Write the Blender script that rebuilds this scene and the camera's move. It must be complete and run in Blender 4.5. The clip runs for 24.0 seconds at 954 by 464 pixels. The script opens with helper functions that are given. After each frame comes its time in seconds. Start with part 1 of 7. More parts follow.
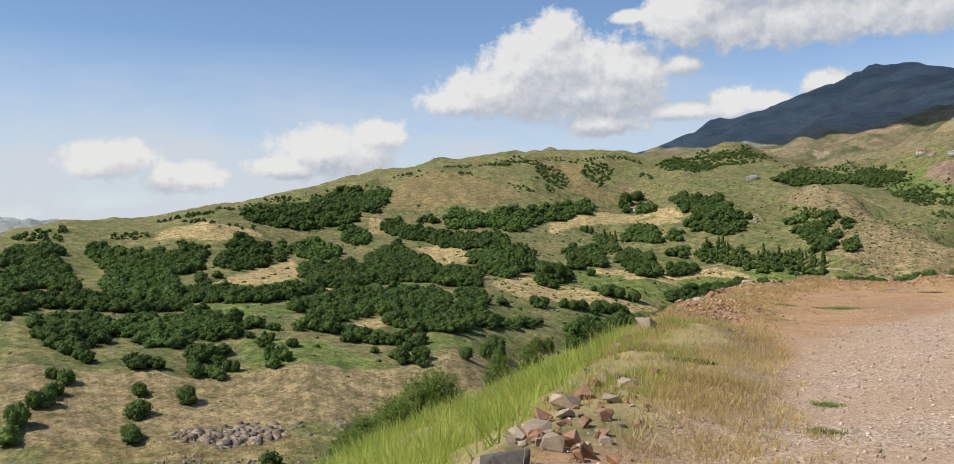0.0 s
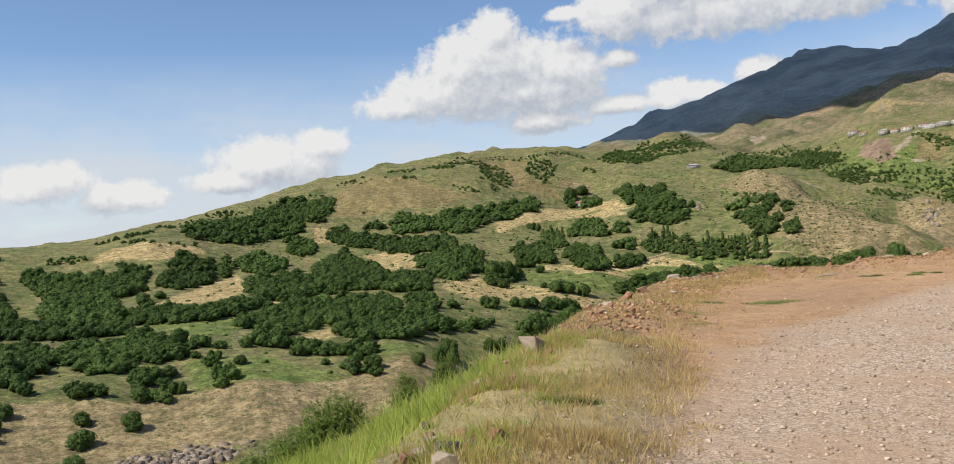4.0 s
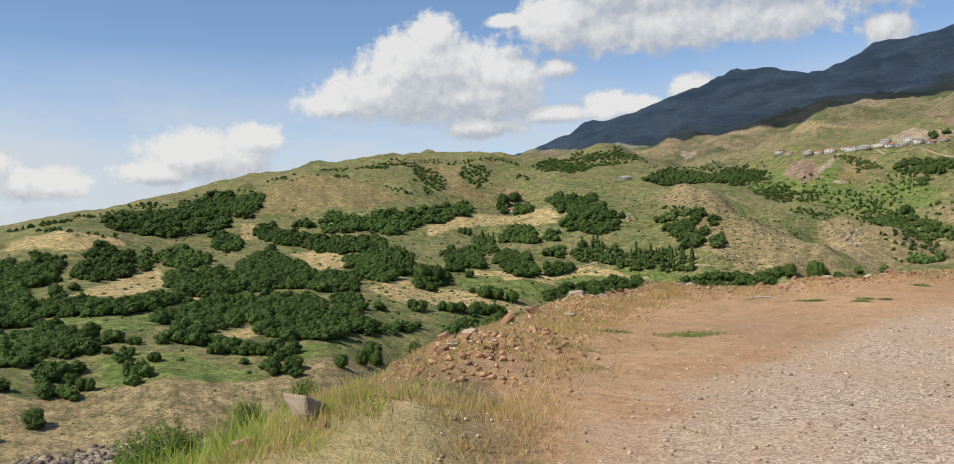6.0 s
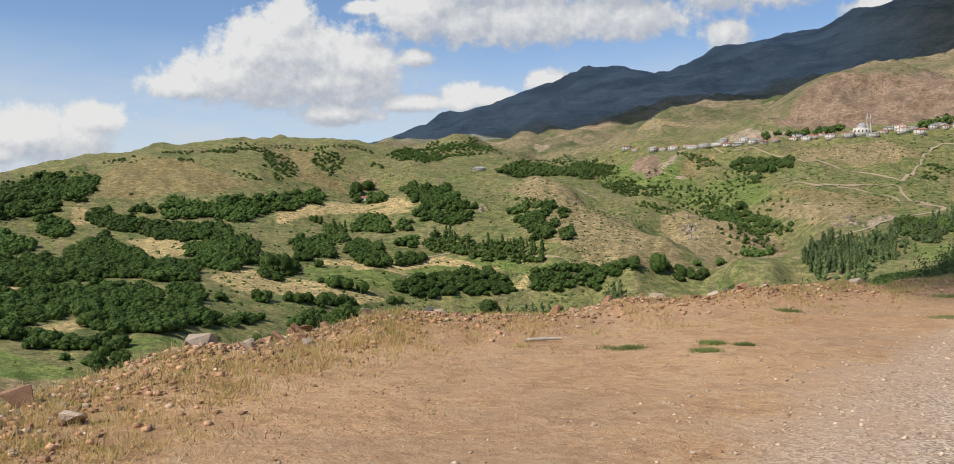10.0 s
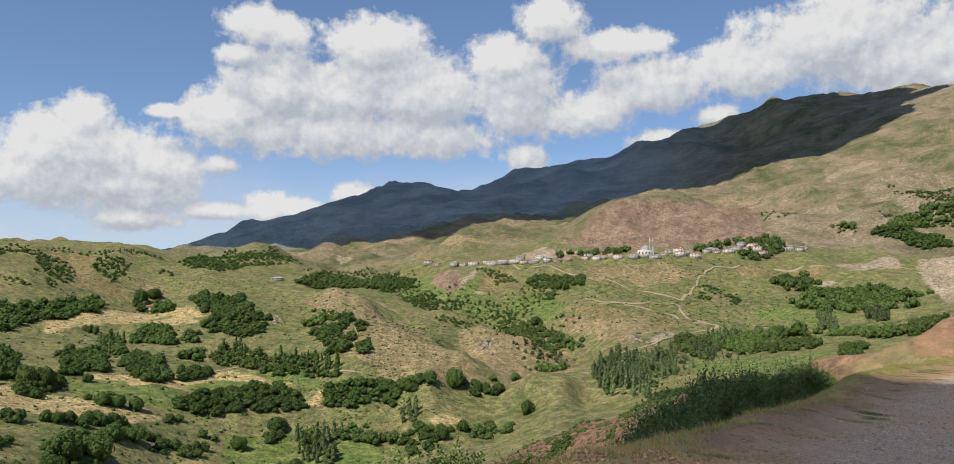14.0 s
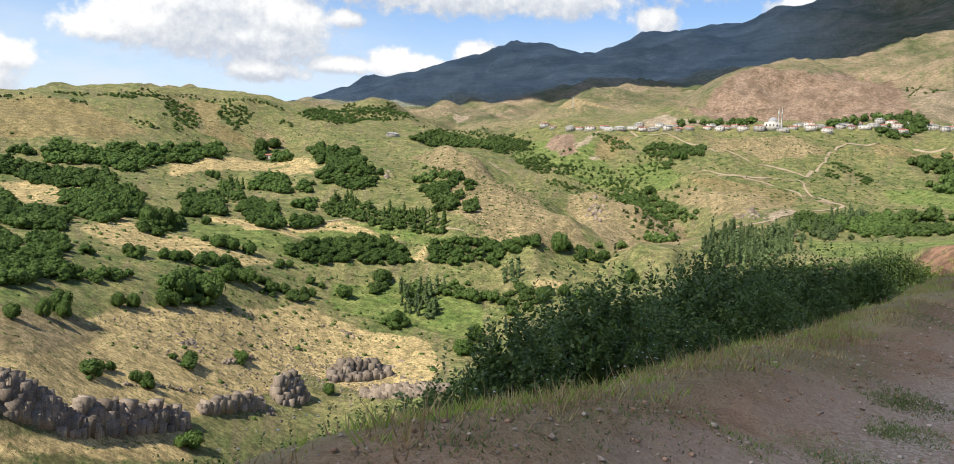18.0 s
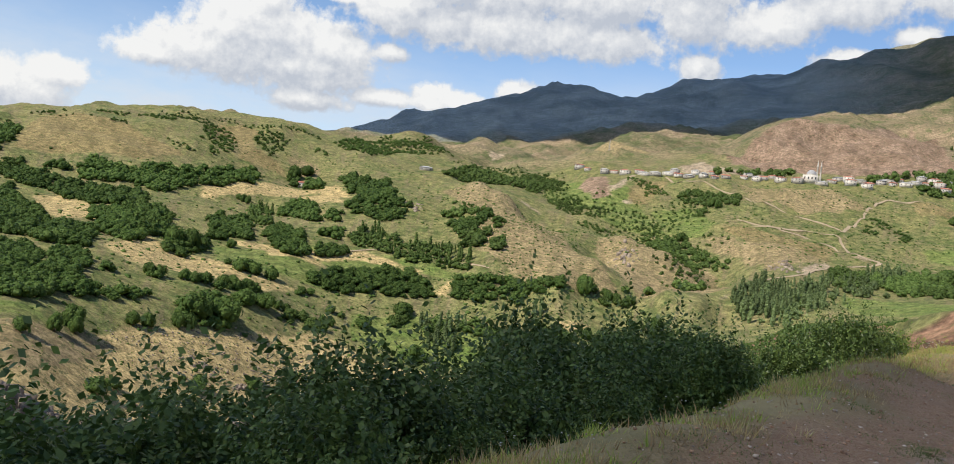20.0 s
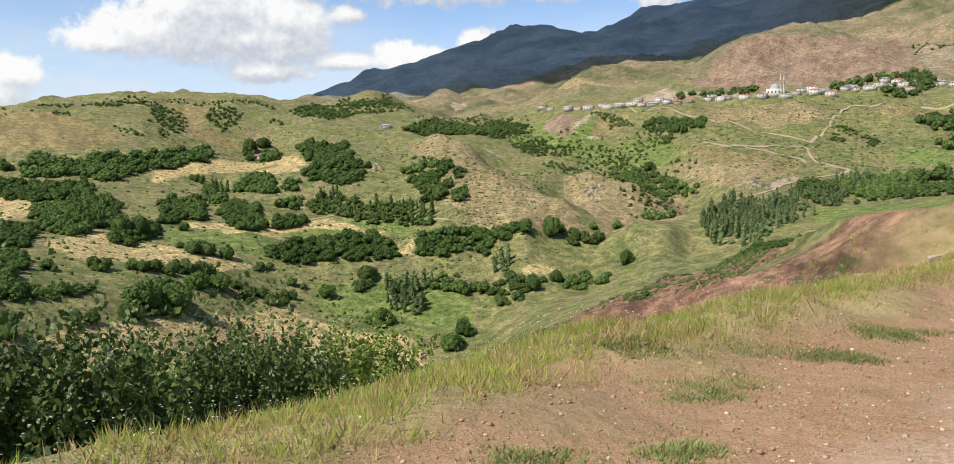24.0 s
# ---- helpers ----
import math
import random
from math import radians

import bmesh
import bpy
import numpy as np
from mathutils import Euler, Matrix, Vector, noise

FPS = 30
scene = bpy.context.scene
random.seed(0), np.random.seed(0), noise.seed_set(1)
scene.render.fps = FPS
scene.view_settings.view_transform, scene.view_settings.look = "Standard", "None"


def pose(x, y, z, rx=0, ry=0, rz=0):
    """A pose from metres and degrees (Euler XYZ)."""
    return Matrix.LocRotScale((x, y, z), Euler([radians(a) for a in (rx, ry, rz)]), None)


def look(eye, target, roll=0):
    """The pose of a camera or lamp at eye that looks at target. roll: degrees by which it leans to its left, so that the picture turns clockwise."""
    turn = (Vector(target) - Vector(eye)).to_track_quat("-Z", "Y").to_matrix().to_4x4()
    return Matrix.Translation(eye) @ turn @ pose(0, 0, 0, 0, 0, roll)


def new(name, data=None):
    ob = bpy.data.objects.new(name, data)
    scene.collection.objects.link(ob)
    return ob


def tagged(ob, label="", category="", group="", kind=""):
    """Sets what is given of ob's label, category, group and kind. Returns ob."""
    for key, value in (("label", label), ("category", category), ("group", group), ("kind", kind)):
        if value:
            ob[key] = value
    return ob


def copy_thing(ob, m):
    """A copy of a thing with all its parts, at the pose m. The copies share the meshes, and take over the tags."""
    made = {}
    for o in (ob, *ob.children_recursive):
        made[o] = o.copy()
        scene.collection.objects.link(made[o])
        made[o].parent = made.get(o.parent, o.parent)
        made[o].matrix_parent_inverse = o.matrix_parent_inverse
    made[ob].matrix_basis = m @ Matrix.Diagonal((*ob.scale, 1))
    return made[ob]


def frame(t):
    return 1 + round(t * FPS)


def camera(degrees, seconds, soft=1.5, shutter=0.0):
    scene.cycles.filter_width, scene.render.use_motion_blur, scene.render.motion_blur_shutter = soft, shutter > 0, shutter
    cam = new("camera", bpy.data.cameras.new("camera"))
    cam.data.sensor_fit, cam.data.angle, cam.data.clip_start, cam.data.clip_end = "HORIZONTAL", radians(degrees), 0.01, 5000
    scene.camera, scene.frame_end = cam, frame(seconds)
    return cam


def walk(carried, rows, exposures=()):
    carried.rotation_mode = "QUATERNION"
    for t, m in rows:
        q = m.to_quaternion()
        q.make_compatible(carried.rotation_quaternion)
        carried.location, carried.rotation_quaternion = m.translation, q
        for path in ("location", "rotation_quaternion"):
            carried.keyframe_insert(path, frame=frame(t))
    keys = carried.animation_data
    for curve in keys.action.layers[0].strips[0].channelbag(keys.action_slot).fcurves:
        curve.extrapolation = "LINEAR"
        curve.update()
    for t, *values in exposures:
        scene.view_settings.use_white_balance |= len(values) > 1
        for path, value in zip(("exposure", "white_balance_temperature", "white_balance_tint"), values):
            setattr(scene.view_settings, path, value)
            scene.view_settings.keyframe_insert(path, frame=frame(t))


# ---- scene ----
cam = camera(57.0, 24.0, 0.9)
PATH = [
    (0, pose(0.000, 0.000, 0.000, 90.010, -0.008, -0.027)),
    (0.5, pose(0.019, -0.028, 0.014, 89.966, -0.025, -0.089)),
    (1, pose(0.029, -0.071, 0.011, 89.689, -0.619, -0.169)),
    (1.5, pose(0.064, -0.031, 0.020, 88.764, -0.380, -0.647)),
    (3.5, pose(0.904, 1.617, 0.033, 89.973, 3.037, -2.013)),
    (4, pose(1.265, 2.475, 0.005, 90.048, 3.368, -3.376)),
    (4.5, pose(1.649, 3.398, -0.035, 90.150, 4.067, -4.266)),
    (5, pose(2.030, 4.331, -0.062, 90.624, 4.019, -6.976)),
    (5.5, pose(2.401, 5.246, -0.086, 90.786, -0.412, -7.697)),
    (6, pose(2.804, 6.174, -0.110, 90.120, 1.092, -7.780)),
    (6.5, pose(3.209, 7.089, -0.128, 89.681, 1.965, -8.735)),
    (7, pose(3.622, 7.975, -0.135, 89.771, 1.717, -8.372)),
    (7.5, pose(4.074, 8.810, -0.160, 89.061, 3.305, -8.245)),
    (8, pose(4.526, 9.696, -0.166, 85.870, 2.420, -9.408)),
    (8.5, pose(5.006, 10.591, -0.154, 86.938, -0.702, -13.243)),
    (9, pose(5.525, 11.479, -0.156, 88.173, -0.551, -14.581)),
    (9.5, pose(6.094, 12.348, -0.152, 89.244, -0.076, -16.146)),
    (11.5, pose(9.813, 14.930, 0.124, 88.897, 1.106, -20.628)),
    (12, pose(10.613, 15.847, 0.107, 88.809, 1.300, -24.041)),
    (12.5, pose(11.511, 16.770, 0.087, 88.687, 2.713, -25.269)),
    (13, pose(12.534, 17.736, 0.080, 93.525, 1.494, -25.517)),
    (13.5, pose(13.521, 18.575, 0.051, 93.755, 0.890, -26.903)),
    (14, pose(14.533, 19.325, 0.020, 96.712, -0.459, -29.881)),
    (14.5, pose(15.556, 20.051, -0.026, 96.314, -1.521, -29.980)),
    (15, pose(16.669, 20.707, -0.076, 91.526, -2.918, -32.245)),
    (15.5, pose(17.782, 21.527, -0.103, 87.686, -2.781, -32.349)),
    (16, pose(18.984, 22.420, -0.125, 87.689, -3.847, -31.652)),
    (16.5, pose(20.325, 23.320, -0.135, 88.201, -4.570, -27.345)),
    (17, pose(21.736, 24.278, -0.162, 87.640, -4.579, -22.924)),
    (17.5, pose(23.273, 25.284, -0.182, 87.510, -4.111, -22.818)),
    (18, pose(24.856, 26.284, -0.184, 87.548, -3.693, -22.342)),
    (18.5, pose(26.422, 27.215, -0.210, 90.592, -3.323, -22.209)),
    (20.5, pose(33.635, 31.269, -0.098, 88.836, -7.923, -19.588)),
    (21, pose(35.584, 32.337, -0.089, 87.451, -8.830, -19.275)),
    (21.5, pose(37.647, 33.506, -0.074, 86.162, -9.405, -18.835)),
    (22, pose(39.870, 34.784, -0.072, 86.451, -9.215, -21.729)),
    (22.5, pose(42.031, 35.994, -0.055, 86.222, -9.016, -21.270)),
    (23, pose(44.266, 37.165, -0.053, 86.072, -4.313, -20.822)),
    (23.5, pose(46.450, 38.330, -0.054, 85.967, -2.965, -20.668)),
    (24, pose(48.605, 39.453, -0.079, 86.732, -0.060, -21.554)),
]
walk(cam, PATH, [(0, 0.04), (4, 0.08), (7, 0.0), (8, 0.04), (12, 0.0), (13.5, 0.0), (15, 0.05), (16, 0.34), (17, 0.42), (18, 0.44), (19.2, 0.34), (20.5, 0.2), (21, 0.42), (22, 0.54), (23, 0.46), (24, 0.34)])

# ---- light ----
SUN_AZ, SUN_EL = 250.0, 48.0     # compass from +y clockwise, degrees
world = bpy.data.worlds.new("sky")
scene.world = world
world.use_nodes = True
wn, wl = world.node_tree.nodes, world.node_tree.links
sky = wn.new("ShaderNodeTexSky")
sky.sky_type = "NISHITA"
sky.sun_disc = False
sky.sun_elevation = radians(SUN_EL)
sky.sun_rotation = radians(SUN_AZ)
sky.altitude = 1800
sky.dust_density = 0.4
sky.ozone_density = 3.0
background = wn["Background"]
background.inputs["Strength"].default_value = 0.13

# cumulus: centre (azimuth, elevation), half width and half height, in degrees
LOW_CLOUDS = [(-22.7, 4.4, 2.2, 1.1), (-18.5, 3.4, 2.2, 0.9), (-9.6, 5.1, 3.5, 1.5), (-6.3, 6.3, 1.8, 0.9), (-12.2, 4.1, 2.2, 0.7), (5.2, 12.7, 1.7, 1.3), (3.8, 11.6, 2.4, 1.2), (3.0, 10.6, 2.4, 1.6), (6.2, 10.6, 3.1, 2.0), (9.7, 10.3, 2.6, 1.6),
          (1.5, 9.1, 3.5, 1.5), (7.0, 8.8, 5.1, 1.5), (-1.3, 8.3, 2.0, 0.7), (17.7, 8.0, 1.6, 0.7), (13.1, 7.7, 2.0, 0.6), (16.3, 7.8, 1.6, 0.6), (21.8, 9.0, 1.2, 0.8), (9.9, 13.6, 1.0, 0.4), (8.1, 6.9, 2.4, 0.7)]
HIGH_CLOUDS = [(15.5, 19.3, 2.4, 1.2), (17.2, 18.9, 1.4, 0.9), (14.2, 17.4, 1.4, 0.6), (34.7, 20.2, 2.2, 1.3), (23.0, 18.5, 3.3, 1.6), (16.7, 16.4, 2.0, 1.8), (16.4, 15.3, 3.1, 1.6), (20.7, 15.5, 4.3, 2.0), (25.9, 15.7, 4.3, 2.4), (31.6, 17.7, 2.4, 1.6),
               (32.4, 15.4, 2.8, 2.4), (13.8, 13.6, 2.9, 1.7), (19.2, 12.8, 6.3, 1.4), (26.4, 12.8, 4.7, 1.2), (32.9, 11.6, 1.2, 0.9), (36.9, 14.4, 2.9, 1.4), (38.9, 18.5, 3.1, 1.0), (41.6, 16.1, 3.9, 1.6), (47.8, 16.7, 3.9, 1.6)]
EAST_CLOUDS = [(52.9, 18.0, 5.9, 2.4), (56.8, 16.4, 5.1, 2.2), (58.7, 15.2, 3.1, 1.2), (12.6, 7.6, 1.7, 0.5), (16.3, 8.3, 1.5, 0.7), (41.6, 12.5, 1.8, 0.7), (45.4, 13.9, 1.4, 0.6), (13.2, 10.5, 1.0, 0.5), (8.7, 6.7, 1.2, 0.5)]


def wired(tree, kind, *inputs, **settings):
    """A node with its inputs given as values or sockets."""
    n = tree.nodes.new(kind)
    for key, value in settings.items():
        if key == "operation":
            n.operation = value
        elif key == "data_type":
            n.data_type = value
        elif key == "blend_type":
            n.blend_type = value
    for i, v in enumerate(inputs):
        if v is None:
            continue
        if isinstance(v, bpy.types.NodeSocket):
            tree.links.new(v, n.inputs[i])
        else:
            n.inputs[i].default_value = v
    return n


def maths(tree, operation, *inputs):
    return wired(tree, "ShaderNodeMath", *inputs, operation=operation).outputs[0]


field = bpy.data.node_groups.new("cloud_field", "ShaderNodeTree")
field.interface.new_socket("place", in_out="INPUT", socket_type="NodeSocketVector")
field.interface.new_socket("amount", in_out="OUTPUT", socket_type="NodeSocketFloat")
f_in, f_out = field.nodes.new("NodeGroupInput"), field.nodes.new("NodeGroupOutput")
amount = None
for a, e, w, h in LOW_CLOUDS + HIGH_CLOUDS + EAST_CLOUDS:
    away = wired(field, "ShaderNodeVectorMath", f_in.outputs[0], (a, e, 0), operation="SUBTRACT").outputs[0]
    away = wired(field, "ShaderNodeVectorMath", away, (0.78 / w, 0.78 / h, 0), operation="MULTIPLY").outputs[0]
    away = wired(field, "ShaderNodeVectorMath", away, operation="LENGTH").outputs["Value"]
    depth = maths(field, "SUBTRACT", 1.0, away)
    amount = depth if amount is None else maths(field, "SMOOTH_MAX", amount, depth, 0.25)
ragged = None
for scale, detail, rough, share in ((0.42, 4.0, 0.5, 1.0), (1.3, 10.0, 0.62, 0.95)):
    puffs = field.nodes.new("ShaderNodeTexNoise")
    puffs.inputs["Scale"].default_value, puffs.inputs["Detail"].default_value, puffs.inputs["Roughness"].default_value = scale, detail, rough
    field.links.new(f_in.outputs[0], puffs.inputs["Vector"])
    one = maths(field, "MULTIPLY", maths(field, "SUBTRACT", puffs.outputs[0], 0.5), share)
    ragged = one if ragged is None else maths(field, "ADD", ragged, one)
field.links.new(maths(field, "ADD", amount, ragged), f_out.inputs[0])

tree = world.node_tree
where = wn.new("ShaderNodeTexCoord").outputs["Generated"]
split = wired(tree, "ShaderNodeSeparateXYZ", where)
azimuth = maths(tree, "MULTIPLY", maths(tree, "ARCTAN2", split.outputs[0], split.outputs[1]), 57.296)
elevation = maths(tree, "MULTIPLY", maths(tree, "ARCSINE", split.outputs[2]), 57.296)
place = wired(tree, "ShaderNodeCombineXYZ", azimuth, elevation, 0.0).outputs[0]


def field_at(vector):
    n = wn.new("ShaderNodeGroup")
    n.node_tree = field
    wl.new(vector, n.inputs[0])
    return n.outputs[0]


here = field_at(place)
sunward = field_at(wired(tree, "ShaderNodeVectorMath", place, (-0.3, 0.55, 0), operation="ADD").outputs[0])
cover = wired(tree, "ShaderNodeMapRange", here, -0.04, 0.3, 0.0, 1.0)
beyond = field_at(wired(tree, "ShaderNodeVectorMath", place, (-0.9, 2.2, 0), operation="ADD").outputs[0])
rim_light = maths(tree, "SUBTRACT", here, maths(tree, "ADD", maths(tree, "MULTIPLY", sunward, 0.6), maths(tree, "MULTIPLY", beyond, 0.4)))
lit = wired(tree, "ShaderNodeMapRange", rim_light, -0.3, 0.42, 0.0, 1.0)
cloud_colour = wired(tree, "ShaderNodeMix", lit.outputs[0], data_type="RGBA")
cloud_colour.inputs["A"].default_value = (3.5, 3.75, 4.2, 1)
cloud_colour.inputs["B"].default_value = (6.0, 5.98, 5.88, 1)
# thin bright vapour low over the horizon, in drifting banks
vapour = wired(tree, "ShaderNodeMapRange", elevation, 3.0, 12.0, 1.0, 0.0)
banks = wn.new("ShaderNodeTexNoise")
banks.inputs["Scale"].default_value, banks.inputs["Detail"].default_value, banks.inputs["Roughness"].default_value = 0.22, 7.0, 0.6
wl.new(wired(tree, "ShaderNodeVectorMath", place, (0.55, 1.5, 1.0), operation="MULTIPLY").outputs[0], banks.inputs["Vector"])
drift = wired(tree, "ShaderNodeMapRange", banks.outputs[0], 0.35, 0.65, 0.6, 1.3)
hazy = wired(tree, "ShaderNodeMix", maths(tree, "MINIMUM", maths(tree, "MULTIPLY", vapour.outputs[0], drift.outputs[0]), 0.95), data_type="RGBA")
wl.new(sky.outputs["Color"], hazy.inputs["A"])
hazy.inputs["B"].default_value = (4.6, 4.95, 5.4, 1)
mixed = wired(tree, "ShaderNodeMix", maths(tree, "MULTIPLY", cover.outputs[0], 0.96), data_type="RGBA")
wl.new(hazy.outputs["Result"], mixed.inputs["A"])
wl.new(cloud_colour.outputs["Result"], mixed.inputs["B"])
wl.new(mixed.outputs["Result"], background.inputs["Color"])

sun_data = bpy.data.lights.new("sun", "SUN")
sun_data.energy, sun_data.angle, sun_data.color = 4.6, radians(0.53), (1.0, 0.92, 0.79)
sun = new("sun", sun_data)
sa, se = radians(SUN_AZ), radians(SUN_EL)
sun_way = Vector((math.sin(sa) * math.cos(se), math.cos(sa) * math.cos(se), math.sin(se)))
sun.matrix_world = look(sun_way * 100, (0, 0, 0))


# ---- materials ----
def base(name, roughness=0.9):
    m = bpy.data.materials.new(name)
    m.use_nodes = True
    b = m.node_tree.nodes["Principled BSDF"]
    b.inputs["Roughness"].default_value = roughness
    b.inputs["Specular IOR Level"].default_value = 0.25
    return m, m.node_tree, b


def noise_tex(tree, scale, detail=4.0, rough=0.55, vector=None):
    n = tree.nodes.new("ShaderNodeTexNoise")
    n.inputs["Scale"].default_value, n.inputs["Detail"].default_value, n.inputs["Roughness"].default_value = scale, detail, rough
    tree.links.new(vector or object_place(tree), n.inputs["Vector"])
    return n.outputs[0]


def object_place(tree):
    for n in tree.nodes:
        if n.bl_idname == "ShaderNodeTexCoord":
            return n.outputs["Object"]
    return tree.nodes.new("ShaderNodeTexCoord").outputs["Object"]


def blend(tree, factor, a, b, kind="MIX"):
    n = tree.nodes.new("ShaderNodeMix")
    n.data_type, n.blend_type = "RGBA", kind
    for key, v in ((0, factor), ("A", a), ("B", b)):
        if isinstance(v, bpy.types.NodeSocket):
            tree.links.new(v, n.inputs[key])
        else:
            n.inputs[key].default_value = v if key == 0 else (*v, 1)
    return n.outputs["Result"]


def ranged(tree, value, a, b, lo=0.0, hi=1.0):
    return wired(tree, "ShaderNodeMapRange", value, a, b, lo, hi).outputs[0]


def attribute(tree, name):
    n = tree.nodes.new("ShaderNodeAttribute")
    n.attribute_name = name
    return n.outputs["Fac"]


def bumped(tree, b, value, strength, distance):
    n = tree.nodes.new("ShaderNodeBump")
    n.inputs["Strength"].default_value, n.inputs["Distance"].default_value = strength, distance
    tree.links.new(value, n.inputs["Height"])
    tree.links.new(n.outputs[0], b.inputs["Normal"])


def random_of(tree, island=False):
    if island:
        return tree.nodes.new("ShaderNodeNewGeometry").outputs["Random Per Island"]
    return tree.nodes.new("ShaderNodeObjectInfo").outputs["Random"]


def plain(name, low, high, scale, roughness=0.85, island=False, bump=0.0, spread_=0.0):
    """A surface that wanders between two colours, with grain."""
    m, tree, b = base(name, roughness)
    c = blend(tree, ranged(tree, noise_tex(tree, scale, 5), 0.3, 0.7), low, high)
    c = blend(tree, 0.35, c, blend(tree, ranged(tree, noise_tex(tree, scale * 9, 3), 0.35, 0.65), tuple(v * 0.55 for v in low), tuple(min(v * 1.3, 0.95) for v in high)))
    if spread_:
        value = ranged(tree, random_of(tree, island), 0, 1, 1 - spread_, 1 + spread_)
        hsv = tree.nodes.new("ShaderNodeHueSaturation")
        tree.links.new(c, hsv.inputs["Color"])
        tree.links.new(value, hsv.inputs["Value"])
        c = hsv.outputs[0]
    tree.links.new(c, b.inputs["Base Color"])
    if bump:
        bumped(tree, b, noise_tex(tree, scale * 5, 6), 0.6, bump)
    return m


def leaf_material(name, low, high, spread_=0.35, through_=0.25, scale=0.5, gloss=0.1):
    """Leaves: each clump has its own tone, and lets some light through."""
    m, tree, b = base(name, 0.6)
    b.inputs["Specular IOR Level"].default_value = gloss
    b.inputs["Roughness"].default_value = 0.6 - gloss * 0.4
    tone = blend(tree, random_of(tree, True), low, high)
    tone = blend(tree, ranged(tree, noise_tex(tree, scale, 3), 0.35, 0.65, 0, 0.6), tone, tuple(v * 0.7 for v in low))
    hsv = tree.nodes.new("ShaderNodeHueSaturation")
    tree.links.new(tone, hsv.inputs["Color"])
    tree.links.new(ranged(tree, random_of(tree), 0, 1, 1 - spread_, 1 + spread_), hsv.inputs["Value"])
    tree.links.new(hsv.outputs[0], b.inputs["Base Color"])
    if through_:
        t = tree.nodes.new("ShaderNodeBsdfTranslucent")
        tree.links.new(hsv.outputs[0], t.inputs["Color"])
        mix = tree.nodes.new("ShaderNodeMixShader")
        mix.inputs[0].default_value = through_
        tree.links.new(b.outputs[0], mix.inputs[1])
        tree.links.new(t.outputs[0], mix.inputs[2])
        tree.links.new(mix.outputs[0], tree.nodes["Material Output"].inputs[0])
    return m


